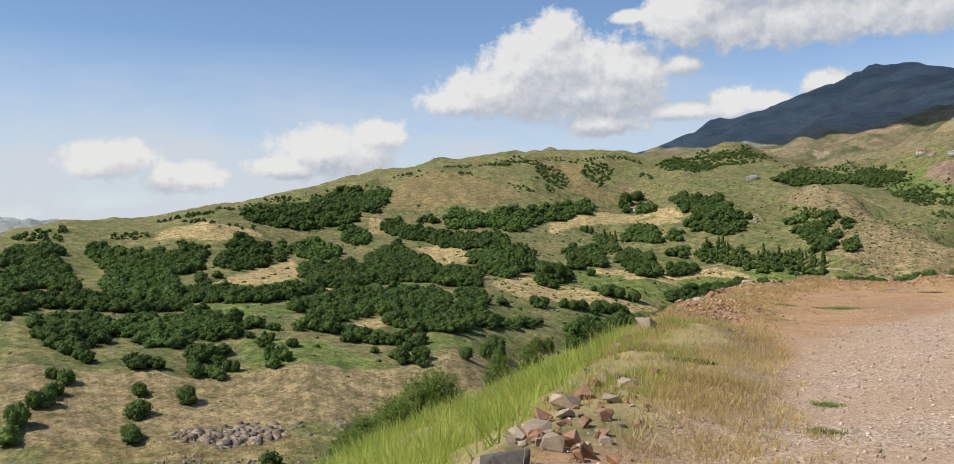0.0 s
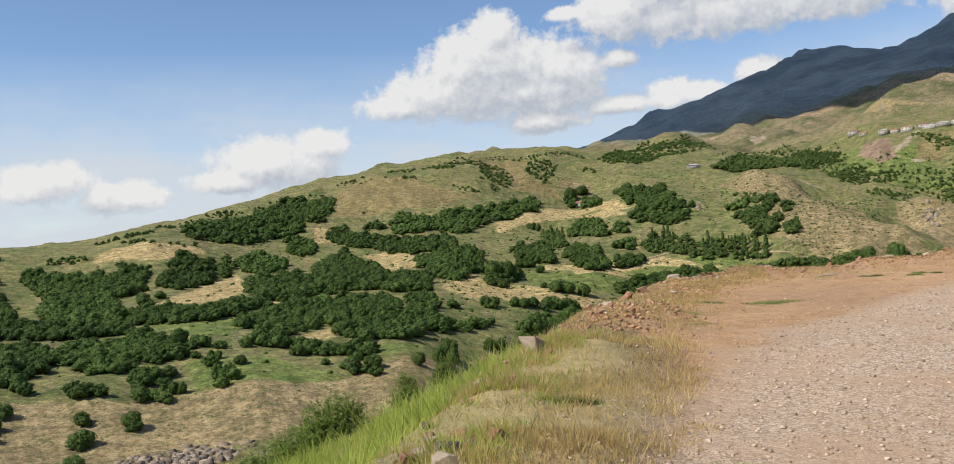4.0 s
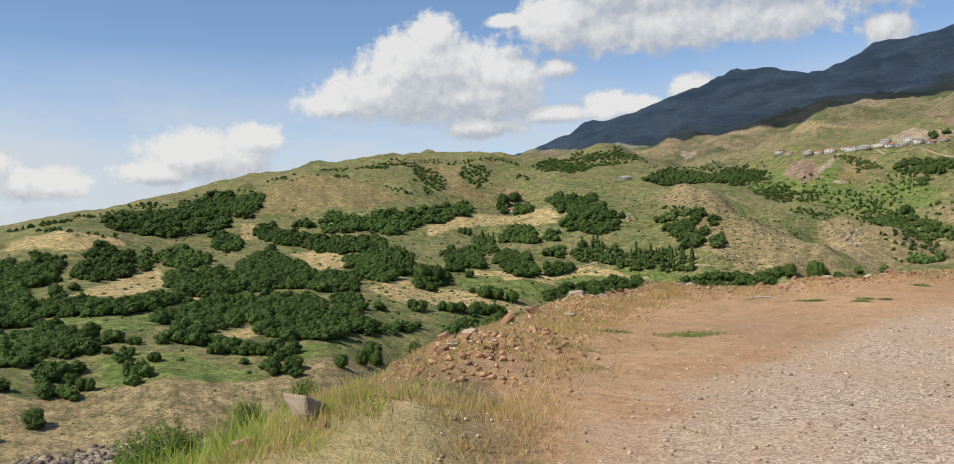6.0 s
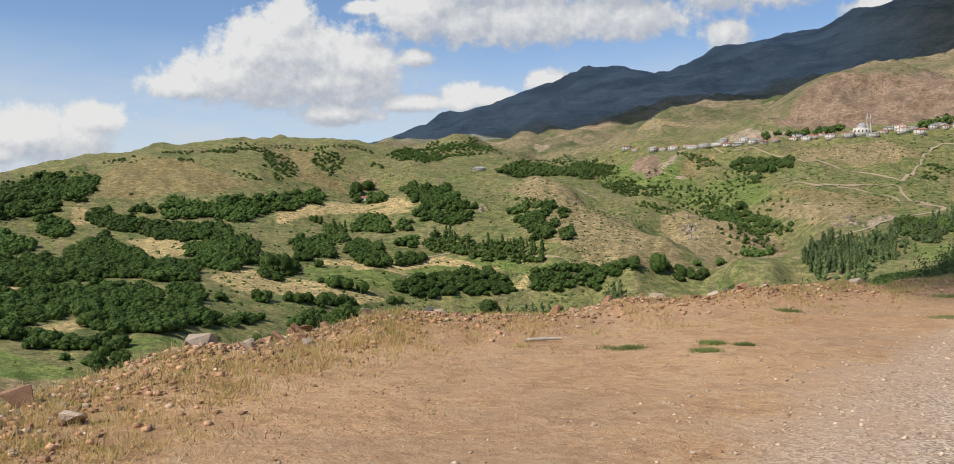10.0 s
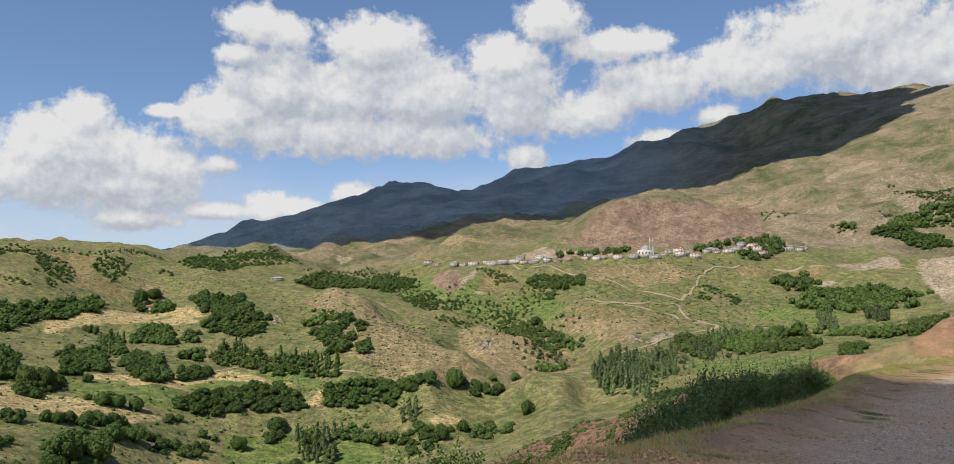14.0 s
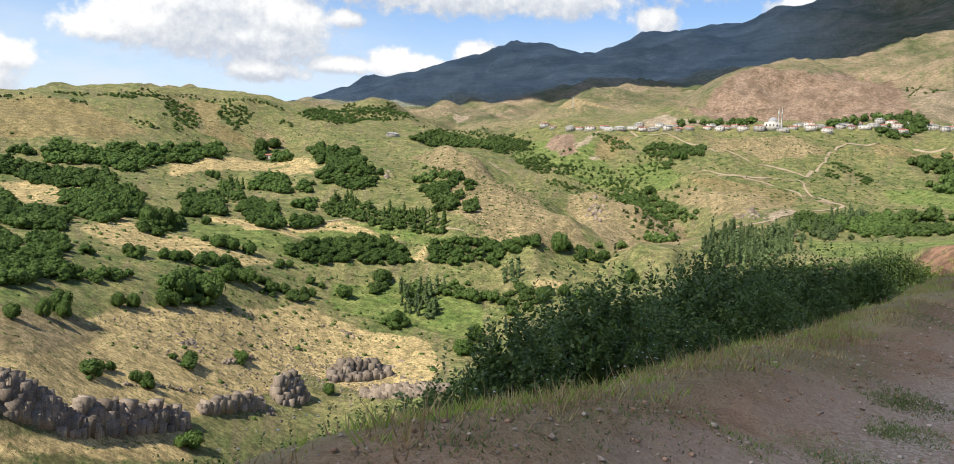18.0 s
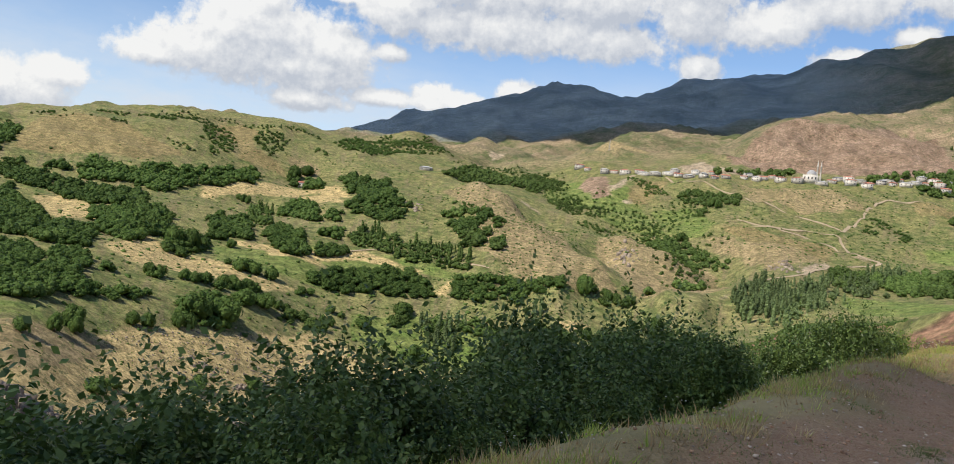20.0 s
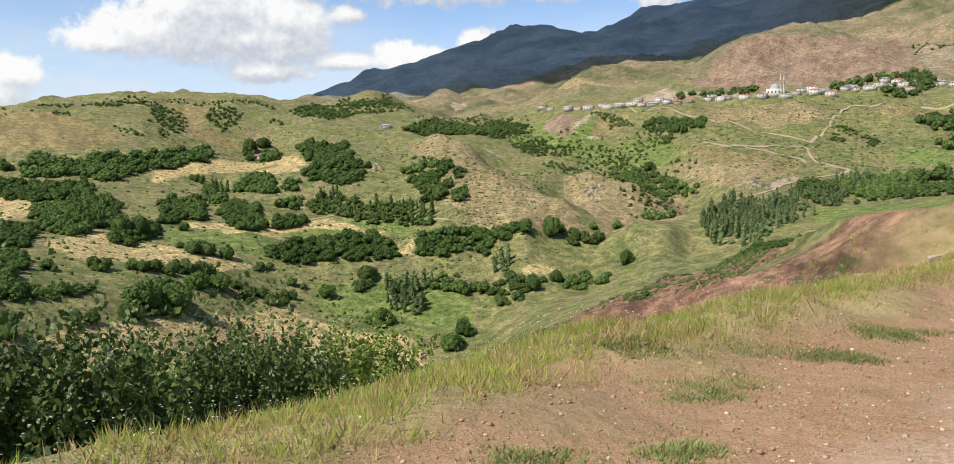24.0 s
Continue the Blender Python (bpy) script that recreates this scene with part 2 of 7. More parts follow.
def earth_material():
    """Soil and turf of the whole valley, and the far ridge's haze tint, by cover masks."""
    m, tree, b = base("earth", 0.95)
    broad, middle, fine, grit = noise_tex(tree, 0.012, 4), noise_tex(tree, 0.09, 5), noise_tex(tree, 0.9, 5), noise_tex(tree, 9.0, 5)
    turf = blend(tree, ranged(tree, middle, 0.35, 0.65), (0.115, 0.14, 0.042), (0.235, 0.215, 0.085))
    turf = blend(tree, ranged(tree, broad, 0.42, 0.62, 0, 0.5), turf, (0.25, 0.215, 0.095))

    ragged_edge = noise_tex(tree, 0.045, 7, 0.68)
    # gullies that run down the slopes towards the stream
    place = wired(tree, "ShaderNodeSeparateXYZ", object_place(tree)).outputs
    east, north = maths(tree, "SUBTRACT", place[0], 15.0), maths(tree, "SUBTRACT", place[1], 20.0)
    reach = maths(tree, "SQRT", maths(tree, "ADD", maths(tree, "MULTIPLY", east, east), maths(tree, "MULTIPLY", north, north)))
    turn = tree.nodes.new("ShaderNodeCombineXYZ")
    tree.links.new(maths(tree, "MULTIPLY", maths(tree, "ARCTAN2", east, north), 100.0), turn.inputs[0])
    tree.links.new(maths(tree, "MULTIPLY", reach, 0.012), turn.inputs[1])
    tree.links.new(maths(tree, "MULTIPLY", place[2], 0.03), turn.inputs[2])
    streaks = noise_tex(tree, 0.9, 7, 0.68, turn.outputs[0])

    def laid(c, mask, low, high, grain, edge=0.32):
        ragged = maths(tree, "ADD", attribute(tree, mask), maths(tree, "MULTIPLY", maths(tree, "SUBTRACT", ragged_edge, 0.5), 1.5))
        return blend(tree, ranged(tree, ragged, edge, edge + 0.3), c, blend(tree, ranged(tree, grain, 0.35, 0.65), low, high))
    turf = blend(tree, attribute(tree, "upland"), turf, blend(tree, ranged(tree, noise_tex(tree, 0.009, 8, 0.7), 0.38, 0.62), (0.085, 0.10, 0.04), (0.31, 0.23, 0.15)))
    turf = blend(tree, ranged(tree, streaks, 0.50, 0.62, 0.0, 0.55), turf, (0.22, 0.165, 0.10))
    turf = blend(tree, ranged(tree, noise_tex(tree, 0.03, 8, 0.75), 0.46, 0.40, 0.0, 0.6), turf, (0.075, 0.115, 0.03))
    # far ridge painted pale blue-grey: haze and skylit shade put into its colour
    turf = blend(tree, attribute(tree, "far_haze"), turf, blend(tree, ranged(tree, noise_tex(tree, 0.005, 8, 0.7), 0.4, 0.6), (0.22, 0.25, 0.25), (0.38, 0.40, 0.38)))
    c = laid(turf, "lush", (0.11, 0.16, 0.036), (0.20, 0.22, 0.068), middle)
    c = laid(c, "dry", (0.37, 0.28, 0.125), (0.51, 0.39, 0.19), fine)
    c = laid(c, "brown", (0.185, 0.145, 0.062), (0.295, 0.23, 0.105), streaks)
    c = laid(c, "spur", (0.215, 0.17, 0.082), (0.345, 0.262, 0.14), streaks)
    c = laid(c, "upbrown", (0.13, 0.115, 0.06), (0.36, 0.275, 0.19), noise_tex(tree, 0.013, 9, 0.75))
    c = laid(c, "red", (0.165, 0.105, 0.07), (0.345, 0.24, 0.17), streaks)
    c = laid(c, "clay", (0.135, 0.072, 0.046), (0.285, 0.165, 0.105), noise_tex(tree, 0.35, 8, 0.75))
    c = laid(c, "pale", (0.27, 0.205, 0.135), (0.47, 0.375, 0.27), streaks, 0.55)
    # patchy growth: bushes of grass, bare spots, paths of cattle
    patchy = maths(tree, "MULTIPLY", ranged(tree, noise_tex(tree, 0.17, 8, 0.8), 0.42, 0.58, 0.62, 1.34), ranged(tree, noise_tex(tree, 0.7, 6, 0.85), 0.42, 0.58, 0.68, 1.28))
    growth = tree.nodes.new("ShaderNodeHueSaturation")
    tree.links.new(c, growth.inputs["Color"])
    tree.links.new(patchy, growth.inputs["Value"])
    c = growth.outputs[0]
    c = blend(tree, ranged(tree, noise_tex(tree, 0.33, 7, 0.85), 0.455, 0.43, 0.0, 0.75), c, (0.055, 0.085, 0.022))
    verge = blend(tree, ranged(tree, fine, 0.35, 0.65), (0.27, 0.235, 0.10), (0.45, 0.355, 0.175))
    c = blend(tree, attribute(tree, "verge"), c, verge)
    # road surface
    dirt = blend(tree, ranged(tree, fine, 0.3, 0.7), (0.43, 0.25, 0.125), (0.61, 0.39, 0.21))
    dirt = blend(tree, ranged(tree, grit, 0.52, 0.72, 0, 0.6), dirt, (0.62, 0.47, 0.30))
    dirt = blend(tree, ranged(tree, grit, 0.44, 0.30, 0, 0.5), dirt, (0.25, 0.135, 0.08))
    dust = noise_tex(tree, 55.0, 4, 0.75)
    dirt = blend(tree, ranged(tree, dust, 0.53, 0.62, 0, 0.6), dirt, (0.63, 0.46, 0.29))
    dirt = blend(tree, ranged(tree, dust, 0.47, 0.38, 0, 0.65), dirt, (0.20, 0.11, 0.07))
    dirt = blend(tree, ranged(tree, noise_tex(tree, 0.45, 6, 0.7), 0.50, 0.62, 0, 0.5), dirt, (0.30, 0.195, 0.13))
    # darker, browner dirt on the later stretch
    dirt = blend(tree, maths(tree, "MULTIPLY", attribute(tree, "dark_dirt"), 0.6), dirt, blend(tree, ranged(tree, dust, 0.4, 0.6), (0.24, 0.135, 0.08), (0.44, 0.275, 0.17)))
    dirt = blend(tree, ranged(tree, noise_tex(tree, 3.2, 9, 0.8), 0.50, 0.60, 0, 0.5), dirt, (0.29, 0.16, 0.085))
    c = blend(tree, attribute(tree, "dirt"), c, dirt)
    pebble = tree.nodes.new("ShaderNodeTexVoronoi")
    pebble.inputs["Scale"].default_value = 48
    tree.links.new(object_place(tree), pebble.inputs["Vector"])
    stones = blend(tree, ranged(tree, wired(tree, "ShaderNodeSeparateXYZ", pebble.outputs["Color"]).outputs[0], 0.1, 0.95), (0.32, 0.225, 0.155), (0.70, 0.56, 0.43))
    stones = blend(tree, ranged(tree, fine, 0.40, 0.65, 0, 0.75), stones, (0.50, 0.34, 0.225))
    gravel = maths(tree, "ADD", attribute(tree, "gravel"), maths(tree, "MULTIPLY", maths(tree, "SUBTRACT", fine, 0.5), 1.3))
    c = blend(tree, ranged(tree, gravel, 0.3, 0.8), c, stones)
    tree.links.new(c, b.inputs["Base Color"])
    rolling = maths(tree, "MULTIPLY", noise_tex(tree, 0.4, 8, 0.75), maths(tree, "SUBTRACT", 9.0, maths(tree, "MULTIPLY", attribute(tree, "dirt"), 8.6)))
    bumped(tree, b, maths(tree, "ADD", maths(tree, "ADD", grit, maths(tree, "MULTIPLY", dust, 0.35)), rolling), 0.8, 0.05)
    return m


earth = earth_material()
oak_leaves = leaf_material("oak_leaves", (0.062, 0.115, 0.027), (0.135, 0.20, 0.052), 0.18, 0.25, 0.05)
poplar_leaves = leaf_material("poplar_leaves", (0.13, 0.185, 0.07), (0.25, 0.32, 0.14), 0.3, 0.3, 0.1)
shrub_leaves = leaf_material("shrub_leaves", (0.06, 0.105, 0.025), (0.20, 0.275, 0.07), 0.15, 0.3, 1.5, 0.35)
light_leaves = leaf_material("light_leaves", (0.13, 0.205, 0.033), (0.28, 0.36, 0.075), 0.15, 0.35, 1.5, 0.25)
green_grass = leaf_material("green_grass", (0.34, 0.44, 0.075), (0.66, 0.70, 0.20), 0.1, 0.55, 0.6)
dry_grass = leaf_material("dry_grass", (0.62, 0.47, 0.19), (0.86, 0.70, 0.37), 0.1, 0.55, 0.8)
ash_leaves = leaf_material("ash_leaves", (0.085, 0.14, 0.033), (0.165, 0.235, 0.07), 0.25, 0.3, 0.05)
weed_leaves = leaf_material("weed_leaves", (0.17, 0.22, 0.07), (0.32, 0.36, 0.13), 0.2, 0.2, 2.0)
petals = leaf_material("petals", (0.65, 0.65, 0.58), (0.85, 0.85, 0.8), 0.05, 0.3, 2.0)
brown_grass = leaf_material("brown_grass", (0.40, 0.27, 0.13), (0.62, 0.46, 0.25), 0.1, 0.4, 0.8)
bark = plain("bark", (0.10, 0.075, 0.05), (0.19, 0.15, 0.11), 6.0)
red_stone = plain("red_stone", (0.30, 0.15, 0.085), (0.46, 0.28, 0.18), 3.0, 0.9, False, 0.03, 0.22)
red_rubble = plain("red_rubble", (0.30, 0.158, 0.088), (0.50, 0.31, 0.19), 3.0, 0.9, True, 0.0, 0.45)
tan_stone = plain("tan_stone", (0.34, 0.25, 0.17), (0.56, 0.46, 0.36), 3.0, 0.9, False, 0.03, 0.18)
dark_stone = plain("dark_stone", (0.09, 0.08, 0.075), (0.17, 0.155, 0.14), 3.0, 0.9, False, 0.03, 0.15)
grey_cliff = plain("grey_cliff", (0.17, 0.135, 0.105), (0.33, 0.27, 0.21), 0.25, 0.95, True, 0.4, 0.35)
pebbles = plain("pebbles", (0.34, 0.24, 0.16), (0.62, 0.50, 0.38), 5.0, 0.9, True, 0.0, 0.4)
house_white = plain("house_white", (0.36, 0.33, 0.29), (0.62, 0.58, 0.52), 0.4, 0.8, False, 0.0, 0.35)
roof_red = plain("roof_red", (0.34, 0.12, 0.08), (0.48, 0.20, 0.14), 0.5, 0.8, False, 0.0, 0.2)
roof_grey = plain("roof_grey", (0.30, 0.30, 0.31), (0.50, 0.50, 0.51), 0.5, 0.6, False, 0.0, 0.25)
window_dark = plain("window_dark", (0.03, 0.035, 0.04), (0.07, 0.075, 0.08), 0.5, 0.2)
track_dust = plain("track_dust", (0.29, 0.22, 0.14), (0.45, 0.36, 0.25), 0.1, 0.95)
concrete = plain("concrete", (0.10, 0.095, 0.09), (0.20, 0.19, 0.175), 2.5, 0.9, False, 0.01)
steel = plain("steel", (0.3, 0.3, 0.3), (0.45, 0.45, 0.45), 0.5, 0.5)
old_wood = plain("old_wood", (0.33, 0.29, 0.24), (0.5, 0.45, 0.38), 4.0)
white_cloud = plain("white_cloud", (0.8, 0.8, 0.8), (0.9, 0.9, 0.9), 0.002, 1.0)


def part_clear(m, clear):
    """Makes a surface partly clear, so that part of the sunlight comes through."""
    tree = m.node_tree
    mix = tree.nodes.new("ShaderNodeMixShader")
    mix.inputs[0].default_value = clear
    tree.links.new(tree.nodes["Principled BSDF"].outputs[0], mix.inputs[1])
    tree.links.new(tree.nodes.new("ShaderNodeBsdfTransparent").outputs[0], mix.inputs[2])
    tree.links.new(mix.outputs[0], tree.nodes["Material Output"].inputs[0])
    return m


# surface of the added shape that shades the road
road_shade = part_clear(plain("road_shade", (0.8, 0.8, 0.8), (0.9, 0.9, 0.9), 0.002, 1.0), 0.40)


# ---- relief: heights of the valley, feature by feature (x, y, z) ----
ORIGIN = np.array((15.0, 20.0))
RELIEF = dict(
    near_valley=[(-144, 273, -48.9), (-174, 330, -36.3), (-104, 258, -57.0), (-71, 254, -60.6), (-41, 269, -59.6), (-110, 298, -47.3), (-62, 318, -46.5), (-8, 348, -46.8), (17, 368, -58.4)],
    left_fields=[(-193, 409, -33.7), (-108, 407, -34.9), (-64, 509, -31.3), (5, 478, -36.1), (49, 585, -29.9), (56, 488, -43.6), (-194, 582, -23.7), (-248, 566, -23.1), (-142, 619, -21.8), (-41, 717, -10.3), (-109, 709, -10.2), (-88, 781, 1.7)],
    dome=[(-239, 672, 3.3), (-211, 687, 8.2), (-177, 703, 2.5)],
    upper_slope=[(38, 839, 17.0), (174, 961, 23.5), (124, 832, 5.4), (214, 846, 23.0), (-84, 854, 24.4), (-29, 979, 55.1), (55, 919, 35.8)],
    ridge=[(-348, 641, -4.8), (-347, 733, 9.7), (-299, 809, 11.9), (-240, 904, 28.9), (-188, 958, 42.0), (-128, 1009, 58.2), (-62, 1077, 78.5), (52, 1139, 89.4), (162, 1190, 101.7), (204, 1194, 97.9)],
    behind_ridge=[(-481, 888, -12.8), (-600, 1107, -17.5), (-422, 919, 4.6), (-526, 1146, 0.9), (-547, 846, -18.1), (-417, 645, -10.7), (-720, 1327, -21.9), (-558, 1513, -4.0), (-330, 1684, 42.2), (-42, 1819, 102.4), (285, 1900, 139.9)],
    green_hill=[(260, 1143, 81.2), (288, 1044, 63.4), (287, 1393, 118.3), (418, 1464, 143.8), (470, 1396, 118.2), (333, 1280, 93.0), (347, 1120, 68.1)],
    beige_hill=[(658, 1807, 183.5), (743, 1774, 175.1), (794, 1697, 150.0), (606, 1560, 122.7)],
    upstream=[(628, 1388, 100.6), (551, 1093, 57.9), (459, 1048, 54.8), (481, 824, 3.8), (537, 907, 32.6), (446, 899, 28.3)],
    village_terrace=[(625, 1201, 103.0), (556, 1000, 62.2), (662, 1317, 118.1), (718, 1125, 111.6), (822, 1039, 114.3), (872, 1010, 123.7), (964, 937, 120.3), (1053, 882, 120.9), (1157, 829, 119.7)],
    behind_village=[(826, 1399, 153.8), (885, 1652, 190.0), (872, 1251, 148.8), (1274, 2062, 288.1), (1040, 2078, 235.4), (896, 1133, 136.6), (1111, 1013, 150.7)],
    village_slope=[(665, 968, 72.5), (608, 824, 42.5), (753, 834, 61.8), (639, 674, 16.2), (529, 671, 4.3), (841, 820, 56.5), (1004, 863, 97.2), (631, 633, 8.1), (442, 561, -17.3)],
    right_slope=[(973, 742, 65.3), (971, 659, 57.9), (1093, 832, 106.2), (1122, 700, 92.4), (622, 509, 0.3), (517, 478, -13.4), (772, 593, 21.5), (655, 429, 12.5)],
    stream=[(374, 487, -36.7), (437, 487, -25.8), (318, 404, -45.0), (375, 394, -32.9), (394, 345, -20.8)],
    brown_spur=[(338, 860, 47.2), (334, 786, 33.7), (331, 711, 10.3), (334, 597, -11.8), (344, 521, -26.6), (355, 495, -30.8), (266, 758, 15.1), (254, 666, -5.1), (254, 592, -21.2), (279, 547, -28.7), (233, 737, 8.2)],
    second_spur=[(436, 735, 9.2), (442, 672, -1.8), (428, 572, -21.3), (387, 728, 5.8)],
    mid_field=[(233, 620, -24.0), (207, 650, -19.1), (142, 646, -22.7), (299, 545, -37.0), (331, 502, -45.0), (363, 486, -43.0), (257, 547, -43.9), (174, 578, -43.6), (113, 586, -35.0), (65, 630, -25.1), (48, 565, -33.2)],
    low_field=[(82, 485, -52.8), (166, 549, -55.7), (243, 517, -57.1), (290, 487, -58.9)],
    gully=[(180, 449, -83.7), (165, 467, -80.7), (147, 436, -88.7), (100, 397, -90.8), (36, 311, -77.8), (102, 356, -100.0), (58, 312, -89.5), (207, 459, -78.8), (205, 428, -85.7)],
    dry_slope=[(11, 336, -58.9), (56, 420, -62.9), (105, 475, -67.6), (21, 324, -67.6), (0, 275, -61.1), (54, 383, -72.9)],
    red_spur=[(239, 203, -9.7), (244, 247, -15.8), (242, 274, -20.3), (224, 300, -32.8), (204, 308, -41.4), (179, 306, -51.3), (155, 301, -57.1)],
    red_hill=[(1029, 1445, 197.9), (1159, 1536, 262.4), (1222, 1564, 292.3), (1273, 1574, 311.7), (1324, 1571, 315.6), (1368, 1559, 313.6), (1404, 1527, 309.5), (1404, 1458, 288.4), (1013, 1334, 184.1), (1156, 1346, 212.3), (1199, 1239, 198.5), (1365, 1356, 259.7), (1349, 1227, 216.9), (1282, 996, 157.2), (1392, 1016, 189.3), (1769, 1507, 354.2), (1649, 1172, 279.1)],
    right_mountain=[(2304, 2110, 600.2), (2822, 2109, 787.2), (3312, 2006, 992.3), (1979, 1216, 361.7), (2334, 1588, 522.0)],
    mountain_ridge=[(735, 3649, 339.3), (1037, 3887, 489.8), (1373, 3888, 570.8), (1581, 3809, 643.7), (1684, 3764, 704.6), (1836, 3749, 707.6), (2025, 3764, 688.1), (2402, 3775, 827.0), (2684, 3580, 897.1), (2900, 3408, 975.5), (3079, 3246, 1044.2), (3226, 3100, 1100.9), (3363, 2950, 1172.4), (3488, 2801, 1137.3), (3619, 2630, 1142.8), (3611, 2377, 1115.3)],
    mountain_foot=[(879, 2892, 295.5), (1087, 2606, 292.9), (1352, 2705, 357.5), (1625, 2551, 394.0), (1915, 2594, 475.8), (2371, 2608, 623.6), (2895, 2648, 800.3)],
    mountain_back=[(799, 4674, 233.3), (1376, 4539, 407.1), (1948, 4347, 621.0), (2558, 4019, 712.7), (3086, 3630, 855.6), (3578, 3145, 1070.4), (3975, 2624, 1061.2)],
    spur_behind=[(355, 853, 29.0), (360, 774, 2.8), (368, 658, -20.5), (376, 578, -34.5), (366, 934, 42.0)],
    second_behind=[(477, 804, -0.6), (491, 735, -13.0), (471, 639, -29.0)],
    terrace_back=[(763, 1179, 121.4), (956, 1056, 131.9)],
    red_back=[(1291, 1749, 255.0), (1493, 1846, 346.5), (1629, 1795, 354.5), (1685, 1673, 318.0)],
    hill_backs=[(478, 1676, 147.4), (367, 1631, 129.5), (533, 1586, 118.8), (744, 2042, 191.4), (839, 2005, 181.7), (900, 1924, 155.7)],
    road_knoll=[(92, 66, 1), (112, 92, -2), (140, 130, -8), (180, 165, -10)],
    spur_back=[(300, 290, -45), (250, 330, -50), (170, 120, -20)],
)


HIDDEN = dict(
    behind_camera=[(-60, -60, 18), (60, -80, 25), (160, 20, 22), (-200, -250, 70), (300, -300, 90), (420, 60, 60),
                   (-250, 60, -30), (-600, 150, -20), (-1500, 300, 0), (-3000, -1000, 150), (0, -2500, 500), (2500, -1500, 600),
                   (3500, 500, 800), (-3000, 3000, 100), (-900, 3900, 60), (1200, 250, 130), (700, 150, 90)],
    valley_floor=[(-90, 130, -62), (-20, 165, -66), (40, 190, -84), (90, 200, -86), (130, 215, -80), (90, 290, -102), (0, 235, -84), (-90, 180, -66), (-170, 170, -58)],
)


def value_noise(x, y, seed):
    """Smooth noise in -1..1 on numpy arrays."""
    xi, yi = np.floor(x).astype(np.int64), np.floor(y).astype(np.int64)
    fx, fy = x - xi, y - yi
    fx, fy = fx * fx * fx * (fx * (fx * 6 - 15) + 10), fy * fy * fy * (fy * (fy * 6 - 15) + 10)

    def corner(a, b):
        h = (a * 374761393 + b * 668265263 + seed * 974634777) & 0x7FFFFFFF
        h = ((h ^ (h >> 13)) * 1274126177) & 0x7FFFFFFF
        return ((h ^ (h >> 16)) & 0xFFFF) / 32767.5 - 1
    top = corner(xi, yi) * (1 - fx) + corner(xi + 1, yi) * fx
    low = corner(xi, yi + 1) * (1 - fx) + corner(xi + 1, yi + 1) * fx
    return top * (1 - fy) + low * fy


def fbm(x, y, seed, octaves=4, gain=0.5):
    total, amp = np.zeros_like(x, dtype=float), 1.0
    for k in range(octaves):
        total += amp * value_noise(x * 2 ** k + 17.3 * k, y * 2 ** k - 9.1 * k, seed + k)
        amp *= gain
    return total


def polar(x, y):
    dx, dy = x - ORIGIN[0], y - ORIGIN[1]
    return np.arctan2(dx, dy), np.maximum(np.hypot(dx, dy), 1.0)


def rough_relief(x, y):
    """Uneven ground between the main forms: hummocks near by, ridges and gullies further off."""
    d0 = np.hypot(x - ORIGIN[0], y - ORIGIN[1])
    out = fbm(x / 60, y / 60, 3) * np.clip(d0 - 120, 0, 900) * 0.0045 - np.abs(fbm(x / 420, y / 420, 8, 3, 0.4)) * np.clip(d0 - 1300, 0, 2600) * 0.024 + np.clip(d0 - 1300, 0, 2600) * 0.005
    out = out - (np.abs(fbm(x / 230, y / 230, 51, 3)) - 0.3) * smooth(1250, 1700, d0) * smooth(3300, 2700, d0) * 38
    return out - (np.abs(fbm(x / 120, y / 120, 44, 4)) - 0.3) * smooth(500, 1300, d0) * 7


def smooth(a, b, v):
    t = np.clip((v - a) / (b - a), 0, 1)
    return t * t * (3 - 2 * t)


knots = np.array([p for part_ in (RELIEF, HIDDEN) for pts in part_.values() for p in pts], float)
knots[:, 2] -= rough_relief(knots[:, 0], knots[:, 1])
k_az, k_d = polar(knots[:, 0], knots[:, 1])


def spread(az, d):
    return np.stack([np.sin(az) * 3, np.cos(az) * 3, np.log(d) * 1.0], -1)


k_pos = spread(k_az, k_d)
k_dist = np.sqrt(((k_pos[:, None] - k_pos[None]) ** 2).sum(-1) + 0.02 ** 2)
count = len(knots)
system = np.zeros((count + 1, count + 1))
system[:count, :count] = k_dist - np.eye(count) * 0.002
system[:count, count] = system[count, :count] = 1
weights = np.linalg.solve(system, np.append(knots[:, 2] / k_d, 0))


def far_height(x, y):
    az, d = polar(x, y)
    pos = spread(az, d)
    flat = pos.reshape(-1, 3)
    out = np.empty(len(flat))
    for a in range(0, len(flat), 20000):
        block = flat[a:a + 20000]
        r2 = (block ** 2).sum(1)[:, None] + (k_pos ** 2).sum(1)[None] - 2 * block @ k_pos.T
        out[a:a + 20000] = np.sqrt(np.maximum(r2, 0) + 0.02 ** 2) @ weights[:count] + weights[count]
    return out.reshape(d.shape) * d


